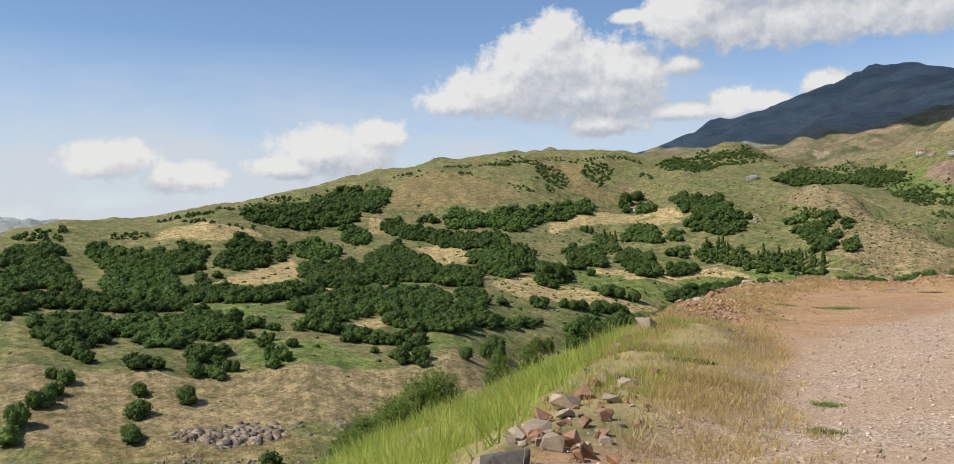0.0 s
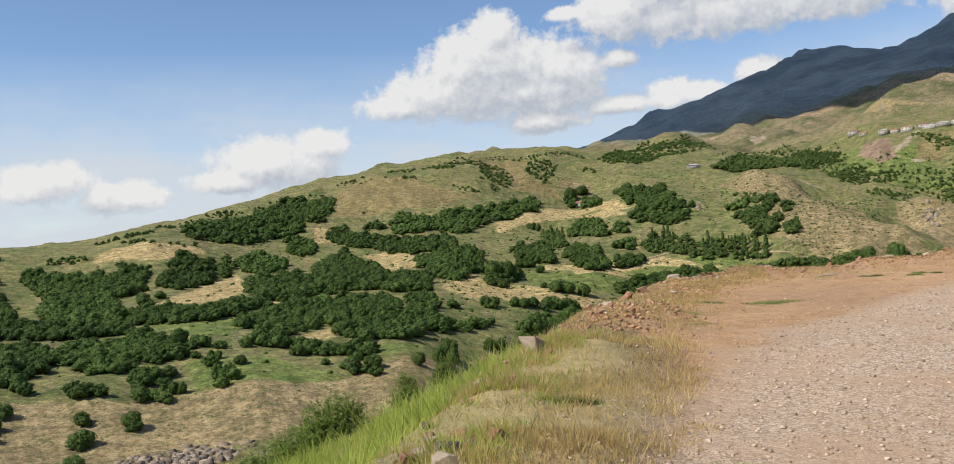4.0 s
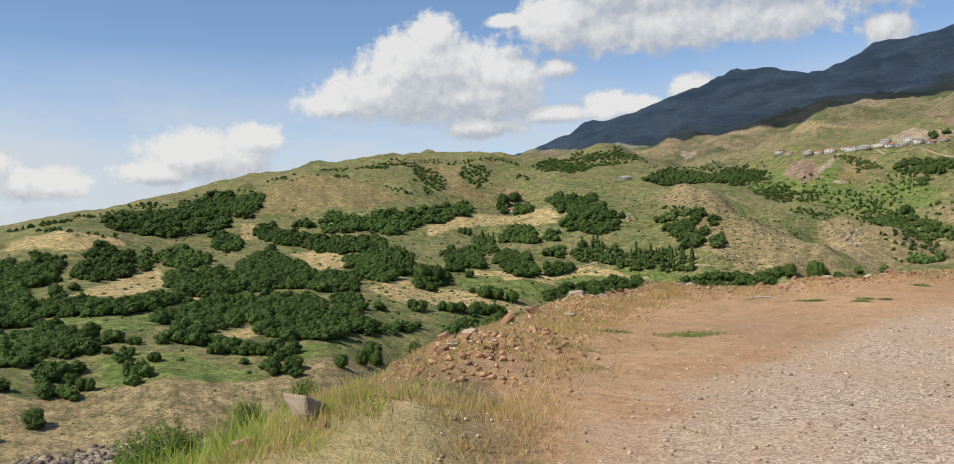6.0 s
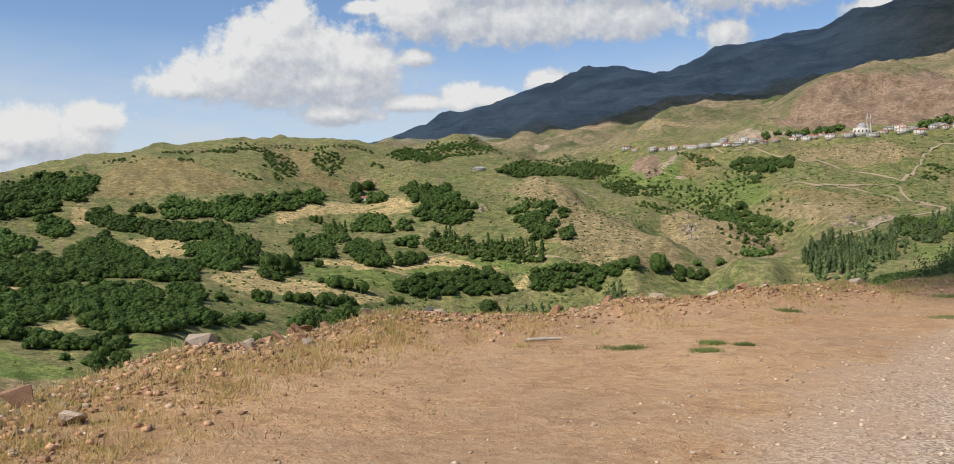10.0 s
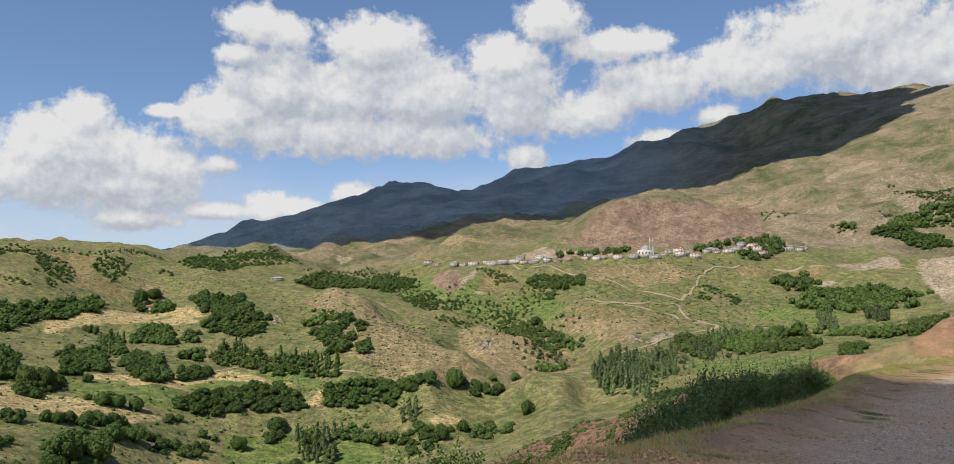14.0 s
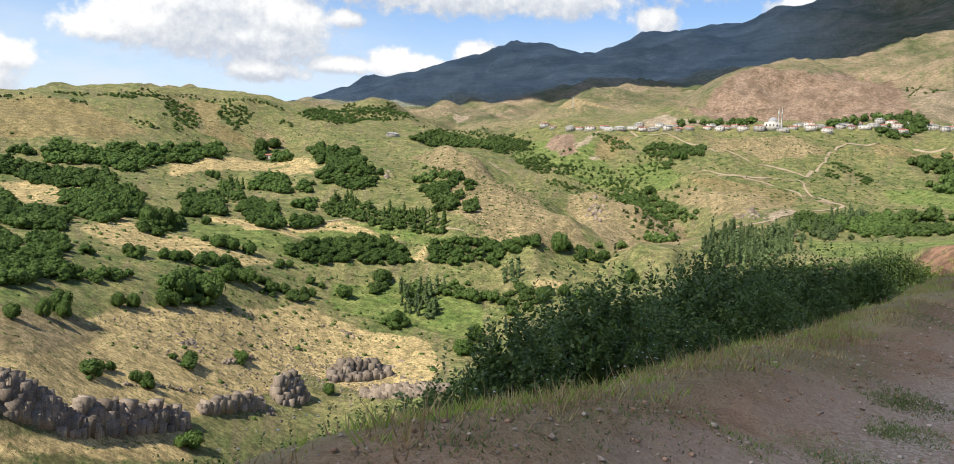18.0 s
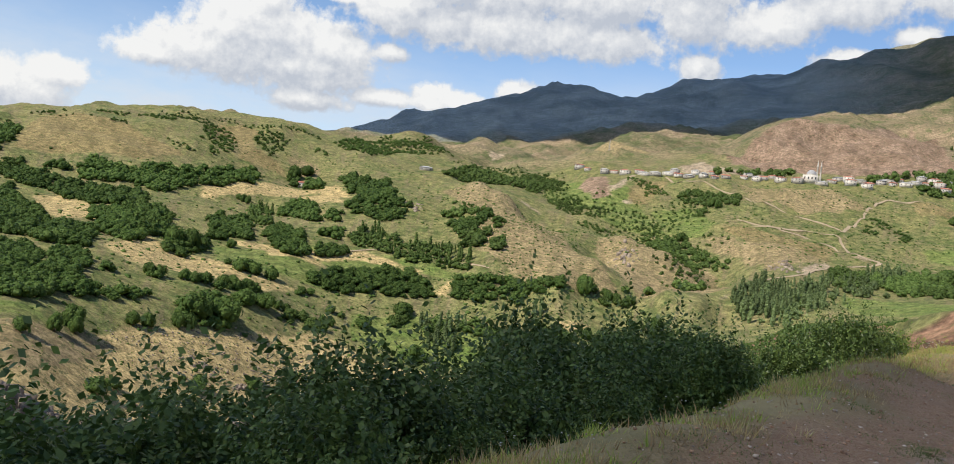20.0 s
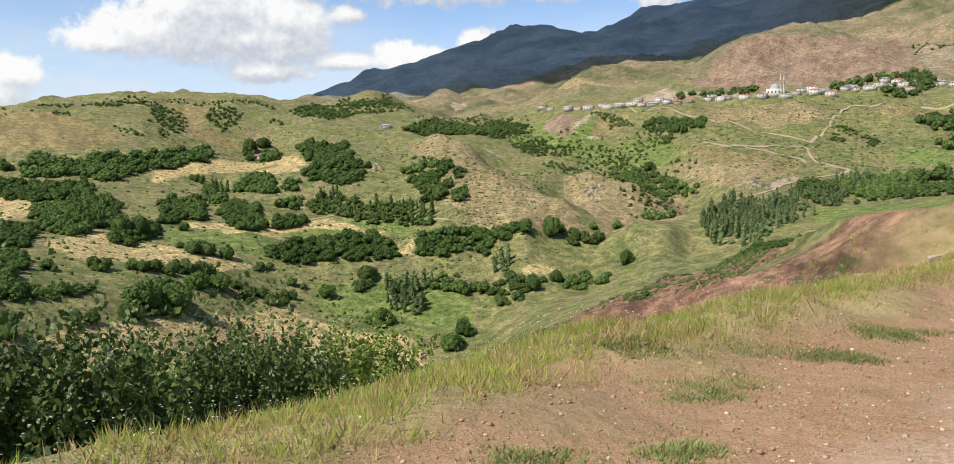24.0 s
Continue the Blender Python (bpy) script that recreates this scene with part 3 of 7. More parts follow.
# ---- the road: outer edge of the verge, and the lane's middle ----
EDGE = [(-8, -30), (-3, -8), (0.1, 5.2), (1.2, 9), (2.5, 13), (3.9, 17), (6.2, 21.6), (8.7, 24.2), (11.5, 25.2), (14.5, 25.8), (18, 27),
        (21, 28.2), (28, 31.4), (36.6, 36.8), (44.4, 41.9), (51.6, 46), (60, 49.8), (70, 55), (79, 61.5), (86, 70), (90, 84)]
LANE = [(-4.5, -24), (0, -6), (1, 0), (2.7, 4.3), (4.8, 8), (7, 12), (10.8, 15.6), (18, 21), (26.5, 26.6), (36, 31.9), (48.8, 38.8), (60, 44), (72, 50),
        (84, 56), (96, 59), (110, 60), (140, 56)]


def line_distance(x, y, line):
    """Signed distance to a polyline, positive on its left, and the distance along it."""
    best = np.full(x.shape, 1e9)
    side = np.zeros(x.shape)
    along = np.zeros(x.shape)
    run = 0.0
    for (ax, ay), (bx, by) in zip(line[:-1], line[1:]):
        ux, uy = bx - ax, by - ay
        length = math.hypot(ux, uy)
        u = np.clip(((x - ax) * ux + (y - ay) * uy) / length ** 2, 0, 1)
        d = np.hypot(x - ax - u * ux, y - ay - u * uy)
        near = d < best
        best = np.where(near, d, best)
        cross = ux * (y - ay) - uy * (x - ax)
        side = np.where(near, np.sign(cross), side)
        along = np.where(near, run + u * length, along)
        run += length
    return best * np.where(side == 0, 1, side), along


KNOLL = [(70, 79), (79, 71.5), (88, 66.5), (100, 65), (120, 68)]


def knoll_top(x, y):
    """The red earth bank past the road's bend."""
    d, along = line_distance(x, y, KNOLL)
    crest = np.interp(along, [0, 12, 22, 34, 54], [-7, -3, 1.4, 4, 5])
    return crest - np.abs(d) * 0.62 + fbm(x / 3, y / 3, 91, 3) * 0.35


def height(x, y):
    """Ground height at any place."""
    x, y = np.asarray(x, float), np.asarray(y, float)
    far = far_height(x, y) + rough_relief(x, y)
    s, along = line_distance(x, y, EDGE)
    lane, _ = line_distance(x, y, LANE)
    road = -1.5 - 0.0 * s + fbm(x / 2.5, y / 2.5, 21, 3) * 0.035
    berm = 0.28 * np.exp(-((s + 0.7) / 0.8) ** 2) * smooth(6, 14, along + 20) * (0.6 + 0.5 * value_noise(x / 1.3, y / 1.3, 5))
    later = smooth(58, 68, along)
    drop = -np.clip(s, 0, None) * (0.62 - 0.2 * (1 - later) * smooth(14, 5, s)) - (0.1 + 0.5 * later) * smooth(0, 1.8, s) + fbm(x / 5, y / 5, 33, 3) * 0.5 * smooth(1, 8, s)
    bank = np.clip(-lane - 5.0, 0, 40) * 0.45
    near = road + berm + drop + bank
    knoll = knoll_top(x, y)
    near = np.where(knoll > near, knoll, near)
    w = smooth(45, 120, np.maximum(s, 0)) * 1.0
    w = np.maximum(w, smooth(70, 120, np.hypot(x - 25, y - 25)))
    return near * (1 - w) + far * w


# ---- plan: woods (x, y, half width, half depth), single trees (x, y, crown radius, height), tracks, ground cover ----
GROVES = dict(
    skyline_scrub=[(-252, 742, 16, 4), (-233, 753, 16, 4), (-224, 805, 17, 14), (-218, 877, 19, 6), (-197, 908, 19, 13), (-173, 935, 20, 5), (-151, 986, 21, 3), (-127, 994, 21, 3), (-57, 1019, 21, 3), (-17, 1089, 22, 8), (20, 1089, 22, 18), (59, 1141, 24, 26), (110, 1185, 25, 5), (151, 1180, 25, 6), (196, 1203, 25, 9)],
    valley_woods=[(399, 480, 16, 44), (461, 520, 18, 30), (519, 542, 19, 36), (586, 554, 26, 46), (633, 549, 21, 10), (619, 435, 19, 9), (879, 665, 51, 59), (921, 783, 20, 30), (1427, 936, 56, 32), (1385, 1062, 29, 7), (846, 1069, 28, 11), (791, 1072, 23, 7), (981, 978, 38, 9), (1089, 982, 25, 49), (201, 517, 10, 11)],
    stream_woods=[(195, 520, 6, 9), (198, 501, 3, 4), (221, 518, 5, 4), (251, 494, 13, 5), (232, 504, 7, 3), (150, 531, 9, 3), (106, 506, 12, 3), (135, 530, 6, 3), (179, 529, 5, 3), (172, 490, 4, 3), (207, 461, 3, 5), (196, 448, 4, 3), (315, 552, 14, 3), (343, 555, 9, 3), (283, 548, 7, 3), (413, 599, 14, 8), (259, 648, 11, 14), (265, 625, 5, 11), (275, 722, 15, 8), (168, 530, 4, 3)],
    ravine_scrub=[(513, 1316, 43, 150), (549, 1257, 47, 143), (452, 1069, 32, 18), (514, 1055, 40, 37), (512, 982, 38, 46), (498, 894, 28, 18), (516, 870, 31, 99), (515, 817, 26, 90), (432, 655, 18, 12), (450, 655, 16, 62), (596, 905, 29, 53), (634, 922, 23, 36), (545, 771, 19, 28), (531, 1150, 26, 95)],
)
# outlines of the woods, in plan
WOODS = []
WOODS.append(("oak", [(-201, 750), (-206, 843), (-163, 863), (-156, 989), (-131, 997), (-115, 889), (-107, 807), (-119, 780), (-156, 729)]))
WOODS.append(("oak", [(-120, 979), (-96, 964), (-90, 884), (-91, 822), (-107, 832), (-115, 892)]))
WOODS.append(("oak", [(-119, 804), (-110, 812), (-106, 792), (-116, 791)]))
WOODS.append(("oak", [(-121, 763), (-108, 775), (-91, 749), (-86, 706), (-102, 704), (-112, 736)]))
WOODS.append(("oak", [(-209, 624), (-201, 626), (-192, 603), (-202, 604)]))
WOODS.append(("oak", [(-195, 616), (-190, 622), (-183, 600), (-190, 600)]))
WOODS.append(("oak", [(-177, 625), (-178, 664), (-157, 665), (-145, 616), (-139, 569), (-151, 549), (-174, 582), (-171, 607)]))
WOODS.append(("oak", [(-151, 653), (-150, 681), (-140, 664), (-133, 625), (-143, 623)]))
WOODS.append(("oak", [(-145, 687), (-133, 703), (-109, 698), (-101, 659), (-110, 619), (-133, 649)]))
WOODS.append(("oak", [(-198, 590), (-190, 585), (-173, 537), (-178, 531)]))
WOODS.append(("oak", [(-158, 530), (-153, 529), (-147, 510), (-152, 509)]))
WOODS.append(("oak", [(-161, 509), (-155, 509), (-151, 494), (-156, 493)]))
WOODS.append(("oak", [(-157, 471), (-140, 471), (-117, 456), (-103, 483), (-90, 502), (-83, 473), (-94, 442), (-108, 422), (-126, 422), (-144, 431)]))
WOODS.append(("oak", [(-118, 575), (-114, 600), (-93, 611), (-73, 589), (-81, 655), (-76, 703), (-64, 719), (-30, 609), (-21, 573), (2, 562), (3, 500), (-19, 506), (-39, 522), (-64, 506), (-87, 486), (-106, 533)]))
WOODS.append(("oak", [(-86, 805), (-72, 818), (-66, 789), (-49, 777), (-18, 754), (20, 744), (26, 706), (11, 667), (-12, 678), (-45, 722), (-65, 732), (-81, 771)]))
WOODS.append(("oak", [(-55, 799), (-50, 811), (-37, 807), (-35, 791)]))
WOODS.append(("oak", [(-9, 656), (11, 645), (38, 671), (43, 622), (33, 585), (20, 547), (3, 565), (0, 598)]))
WOODS.append(("oak", [(-27, 825), (-19, 835), (14, 820), (26, 852), (49, 860), (88, 895), (126, 975), (117, 882), (88, 844), (57, 814), (33, 758), (13, 776), (-23, 773), (-28, 800)]))
WOODS.append(("oak", [(-89, 424), (-89, 436), (-83, 472), (-65, 489), (-44, 500), (-21, 498), (-14, 457), (1, 460), (5, 430), (1, 402), (-6, 381), (-23, 374), (-36, 382), (-41, 406), (-45, 418), (-58, 400), (-57, 383), (-73, 380), (-75, 400), (-83, 403)]))
WOODS.append(("oak", [(-11, 487), (3, 494), (6, 466), (3, 460), (-9, 462)]))
WOODS.append(("oak", [(-77, 367), (-72, 375), (-57, 378), (-56, 371), (-63, 364), (-72, 363)]))
WOODS.append(("oak", [(-55, 372), (-48, 376), (-45, 360), (-51, 357)]))
WOODS.append(("oak", [(-45, 367), (-39, 369), (-22, 357), (-20, 345), (-31, 350), (-40, 357)]))
WOODS.append(("oak", [(-45, 355), (-41, 357), (-39, 345), (-42, 345)]))
WOODS.append(("oak", [(-37, 338), (-31, 338), (-30, 328), (-35, 329)]))
WOODS.append(("oak", [(-29, 336), (-20, 335), (-19, 327), (-29, 329)]))
WOODS.append(("oak", [(8, 469), (21, 482), (22, 479), (10, 465)]))
WOODS.append(("oak", [(1, 425), (13, 439), (31, 451), (35, 449), (21, 433), (4, 412)]))
WOODS.append(("oak", [(-134, 402), (-118, 389), (-101, 371), (-95, 346), (-102, 344), (-113, 342)]))
WOODS.append(("oak", [(-101, 372), (-81, 368), (-81, 360), (-98, 360)]))
WOODS.append(("oak", [(-96, 353), (-86, 351), (-86, 347), (-95, 349)]))
WOODS.append(("oak", [(-110, 331), (-99, 334), (-90, 328), (-88, 316), (-93, 314), (-103, 310)]))
WOODS.append(("oak", [(-101, 305), (-97, 308), (-80, 309), (-79, 303), (-89, 301), (-100, 300)]))
WOODS.append(("oak", [(-80, 323), (-71, 325), (-67, 312), (-74, 311), (-79, 316)]))
WOODS.append(("oak", [(-85, 341), (-80, 342), (-79, 338), (-84, 339)]))
WOODS.append(("oak", [(68, 697), (93, 705), (98, 659), (94, 633), (76, 630), (67, 646)]))
WOODS.append(("oak", [(66, 640), (78, 646), (76, 623), (67, 624)]))
WOODS.append(("oak", [(99, 650), (111, 679), (127, 677), (132, 645), (130, 617), (121, 602), (108, 604), (105, 635)]))
WOODS.append(("oak", [(125, 799), (140, 808), (159, 816), (158, 757), (153, 721), (138, 720), (128, 767)]))
WOODS.append(("oak", [(164, 756), (176, 749), (171, 721), (160, 729)]))
WOODS.append(("oak", [(146, 686), (167, 703), (166, 680), (161, 662), (144, 666)]))
WOODS.append(("oak", [(140, 641), (161, 642), (161, 632), (137, 618)]))
WOODS.append(("oak", [(208, 943), (223, 963), (220, 873), (233, 919), (231, 874), (203, 804), (202, 849)]))
WOODS.append(("oak", [(181, 763), (218, 849), (252, 906), (235, 833), (228, 769), (229, 736), (219, 715), (204, 707), (194, 717), (191, 737), (181, 748)]))
WOODS.append(("oak", [(124, 572), (139, 590), (151, 604), (168, 602), (183, 607), (196, 604), (207, 591), (205, 574), (206, 562), (194, 563), (166, 567), (140, 561), (125, 564)]))
WOODS.append(("oak", [(218, 586), (226, 591), (242, 574), (261, 569), (264, 556), (254, 544), (230, 549), (215, 558), (218, 572)]))
WOODS.append(("oak", [(39, 560), (49, 610), (60, 620), (64, 582), (58, 560), (42, 547)]))
WOODS.append(("oak", [(77, 552), (84, 566), (92, 559), (92, 549), (82, 541)]))
WOODS.append(("oak", [(47, 488), (63, 498), (62, 492), (47, 485)]))
WOODS.append(("oak", [(66, 504), (88, 526), (85, 516), (67, 499)]))
WOODS.append(("oak", [(27, 481), (41, 497), (40, 481), (28, 474)]))
WOODS.append(("oak", [(254, 701), (269, 705), (296, 712), (278, 683), (264, 660), (264, 643), (254, 626), (255, 651), (247, 669)]))
WOODS.append(("oak", [(284, 681), (289, 676), (281, 658), (276, 663)]))
WOODS.append(("oak", [(268, 641), (277, 636), (268, 616), (260, 622)]))
WOODS.append(("oak", [(162, 989), (173, 992), (169, 961), (156, 950)]))
WOODS.append(("oak", [(181, 973), (192, 938), (181, 887), (172, 930)]))
WOODS.append(("mixed", [(166, 678), (181, 700), (196, 681), (212, 652), (235, 651), (242, 624), (243, 600), (239, 588), (217, 614), (196, 619), (180, 643), (164, 653)]))
WOODS.append(("mixed", [(11, 692), (25, 698), (47, 665), (41, 595), (25, 578), (9, 577)]))
WOODS.append(("mixed", [(108, 802), (123, 773), (112, 686), (99, 681), (98, 725)]))
WOODS.append(("hill", [(242, 1189), (289, 1326), (388, 1529), (403, 1388), (463, 1501), (459, 1403), (455, 1333), (397, 1272), (338, 1228), (269, 1125), (247, 1133)]))
WOODS.append(("scrub", [(35, 990), (44, 984), (70, 934), (66, 921), (42, 947)]))
WOODS.append(("scrub", [(71, 1080), (93, 1171), (111, 1116), (107, 1012), (81, 955), (72, 1007)]))
WOODS.append(("scrub", [(136, 1163), (171, 1157), (179, 1133), (168, 1090), (143, 1017), (134, 1060)]))
WOODS.append(("scrub", [(282, 786), (289, 743), (277, 719), (267, 733)]))
WOODS.append(("scrub", [(206, 1130), (223, 1097), (216, 1083), (204, 1108)]))
WOODS.append(("scrub", [(-103, 1031), (-92, 1062), (-78, 1056), (-63, 1042), (-61, 1035), (-89, 1023)]))
WOODS.append(("scrub", [(-22, 1030), (9, 1013), (18, 1002), (5, 999), (-21, 1010)]))
WOODS.append(("scrub", [(-244, 731), (-203, 683), (-181, 707), (-178, 693), (-200, 673), (-234, 700)]))
WOODS.append(("ash", [(347, 1041), (417, 1170), (496, 1237), (532, 1153), (482, 1045), (426, 1063), (382, 1052)]))
WOODS.append(("ash", [(659, 1007), (687, 991), (713, 949), (656, 880), (635, 901), (631, 963)]))
WOODS.append(("ash", [(629, 917), (633, 897), (599, 861), (616, 904)]))
WOODS.append(("ash", [(507, 828), (528, 825), (540, 796), (526, 731), (520, 687), (498, 672), (503, 708), (438, 663)]))
WOODS.append(("ash", [(521, 575), (581, 625), (601, 613), (592, 567), (635, 571), (590, 494), (550, 449), (534, 481), (555, 545), (500, 537)]))
WOODS.append(("ash", [(653, 526), (679, 521), (669, 478), (623, 445), (599, 477)]))
WOODS.append(("ash", [(635, 443), (749, 497), (764, 489), (637, 414), (595, 410)]))
WOODS.append(("ash", [(240, 511), (262, 490), (248, 466), (238, 471), (234, 488)]))
WOODS.append(("ash", [(207, 531), (231, 531), (224, 510), (203, 512)]))
WOODS.append(("ash", [(93, 492), (129, 520), (126, 503), (105, 490)]))
WOODS.append(("ash", [(172, 545), (185, 545), (183, 536), (172, 537)]))
WOODS.append(("ash", [(269, 486), (287, 497), (307, 479), (294, 465), (272, 477)]))
WOODS.append(("ash", [(273, 529), (302, 543), (334, 540), (331, 534), (301, 540), (272, 528)]))
WOODS.append(("ash", [(968, 932), (1118, 971), (1028, 899), (959, 910)]))
WOODS.append(("ash", [(526, 415), (538, 409), (469, 355), (454, 357)]))
WOODS.append(("oak", [(895, 743), (918, 748), (953, 730), (982, 739), (987, 711), (956, 664), (876, 624), (868, 665), (883, 710)]))
WOODS.append(("oak", [(945, 831), (986, 851), (930, 797), (931, 778), (904, 765), (901, 791)]))
WOODS.append(("oak", [(48, 463), (67, 480), (75, 461), (70, 450), (56, 434), (46, 428)]))
WOODS.append(("oak", [(74, 488), (93, 515), (98, 507), (94, 495), (75, 479)]))
WOODS.append(("oak", [(64, 499), (86, 524), (85, 515), (65, 493)]))
WOODS.append(("oak", [(49, 491), (65, 505), (63, 496), (49, 487)]))
WOODS.append(("oak", [(65, 554), (76, 560), (74, 546), (66, 546)]))
WOODS.append(("oak", [(78, 553), (95, 566), (90, 545), (78, 539)]))
WOODS.append(("oak", [(113, 542), (124, 548), (123, 546), (114, 540)]))
WOODS.append(("oak", [(257, 572), (270, 571), (279, 543), (281, 537), (267, 544), (255, 562)]))
WOODS.append(("oak", [(1321, 965), (1357, 931), (1339, 854), (1262, 786), (1277, 855)]))
WOODS.append(("scrub", [(1594, 1441), (1656, 1388), (1478, 1270), (1441, 1311)]))
WOODS.append(("scrub", [(1371, 1106), (1404, 1077), (1385, 1023), (1365, 1060)]))
WOODS.append(("scrub", [(1479, 1067), (1459, 954), (1428, 889), (1381, 914), (1427, 1004)]))
WOODS.append(("scrub", [(1774, 1249), (1677, 1111), (1723, 1021), (1685, 965), (1526, 874), (1560, 995), (1609, 1092)]))
WOODS.append(("scrub", [(802, 790), (842, 808), (783, 746), (757, 740)]))
WOODS.append(("scrub", [(785, 825), (835, 844), (804, 792), (752, 779)]))
WOODS.append(("ravine", [(534, 1238), (601, 1289), (575, 1147), (503, 1073), (465, 1063)]))
WOODS.append(("ravine", [(478, 1017), (525, 1044), (503, 906), (484, 884), (448, 888)]))
WOODS.append(("ravine", [(445, 866), (469, 856), (501, 858), (464, 832), (439, 839)]))
WOODS.append(("ravine", [(519, 869), (540, 858), (535, 825), (514, 828)]))
WOODS.append(("ravine", [(629, 1104), (649, 1070), (646, 1001), (604, 994)]))
WOODS.append(("poplar", [(410, 541), (458, 569), (450, 522), (402, 466), (379, 481), (391, 518)]))
WOODS.append(("poplar", [(755, 620), (764, 611), (659, 525), (653, 534)]))
WOODS.append(("poplar", [(818, 612), (818, 583), (763, 544), (765, 571)]))
WOODS.append(("poplar", [(183, 530), (208, 539), (199, 503), (197, 488), (183, 495), (179, 511)]))
WOODS.append(("poplar", [(253, 531), (260, 525), (255, 509), (249, 516)]))
WOODS.append(("poplar", [(607, 620), (627, 601), (599, 574), (563, 575)]))
WOODS.append(("poplar", [(463, 531), (480, 529), (428, 468), (413, 472)]))
WOODS.append(("oak", [(-302, 572), (-308, 614), (-289, 611), (-260, 546), (-234, 510), (-202, 448), (-221, 442), (-224, 413), (-288, 532)]))
WOODS.append(("oak", [(-273, 623), (-233, 608), (-202, 603), (-180, 550), (-183, 526), (-148, 451), (-142, 425), (-174, 432), (-198, 467), (-227, 543), (-269, 603)]))
WOODS.append(("oak", [(-215, 397), (-199, 441), (-171, 424), (-136, 424), (-127, 406), (-163, 391), (-181, 393), (-195, 389), (-182, 335)]))
WOODS.append(("oak", [(-174, 338), (-174, 373), (-163, 377), (-141, 339), (-140, 309), (-153, 315), (-161, 321)]))
WOODS.append(("oak", [(-154, 380), (-123, 391), (-106, 370), (-95, 349), (-107, 341), (-114, 326), (-123, 332), (-140, 346)]))
WOODS.append(("oak", [(-139, 302), (-135, 308), (-131, 303), (-137, 300)]))
WOODS.append(("oak", [(-121, 303), (-115, 307), (-109, 301), (-118, 297)]))
WOODS.append(("oak", [(-206, 546), (-207, 617), (-185, 603), (-174, 556), (-198, 536)]))
WOODS.append(("oak", [(-134, 247), (-130, 253), (-133, 265), (-131, 275), (-128, 262), (-128, 250), (-123, 237), (-124, 229)]))
WOODS.append(("oak", [(-137, 280), (-131, 284), (-130, 282), (-136, 279)]))
WOODS.append(("oak", [(-106, 263), (-101, 271), (-97, 262), (-103, 259)]))
WOODS.append(("oak", [(-110, 279), (-105, 283), (-104, 278), (-108, 277)]))
WOODS.append(("oak", [(-100, 243), (-95, 251), (-94, 245), (-97, 240)]))
WOODS.append(("oak", [(-94, 276), (-90, 283), (-89, 275), (-92, 272)]))
WOODS.append(("oak", [(-58, 236), (-55, 241), (-53, 235), (-56, 234)]))
WOODS.append(("scrub", [(-339, 641), (-326, 659), (-312, 670), (-297, 637), (-299, 624), (-323, 619)]))
WOODS.append(("scrub", [(-277, 648), (-263, 674), (-241, 654), (-255, 641)]))
WOODS.append(("oak", [(17, 324), (20, 331), (25, 338), (24, 337), (17, 325)]))
WOODS.append(("oak", [(29, 338), (37, 343), (39, 341), (31, 336)]))
WOODS.append(("oak", [(51, 377), (58, 386), (58, 379), (52, 372)]))
WOODS.append(("oak", [(74, 403), (80, 408), (80, 404), (74, 400)]))
WOODS.append(("oak", [(166, 492), (177, 492), (174, 482), (164, 484)]))
WOODS.append(("oak", [(194, 458), (203, 455), (203, 446), (193, 442)]))
WOODS.append(("oak", [(206, 467), (213, 466), (209, 455), (204, 457)]))
WOODS.append(("bank", [(182, 276), (192, 278), (212, 296), (208, 284), (189, 267), (180, 266)]))
WOODS.append(("bank", [(190, 247), (203, 256), (201, 248), (189, 239)]))
WOODS.append(("bank", [(185, 184), (209, 202), (204, 191), (172, 168)]))
WOODS.append(("bank", [(220, 259), (230, 258), (212, 223), (202, 211), (210, 233)]))
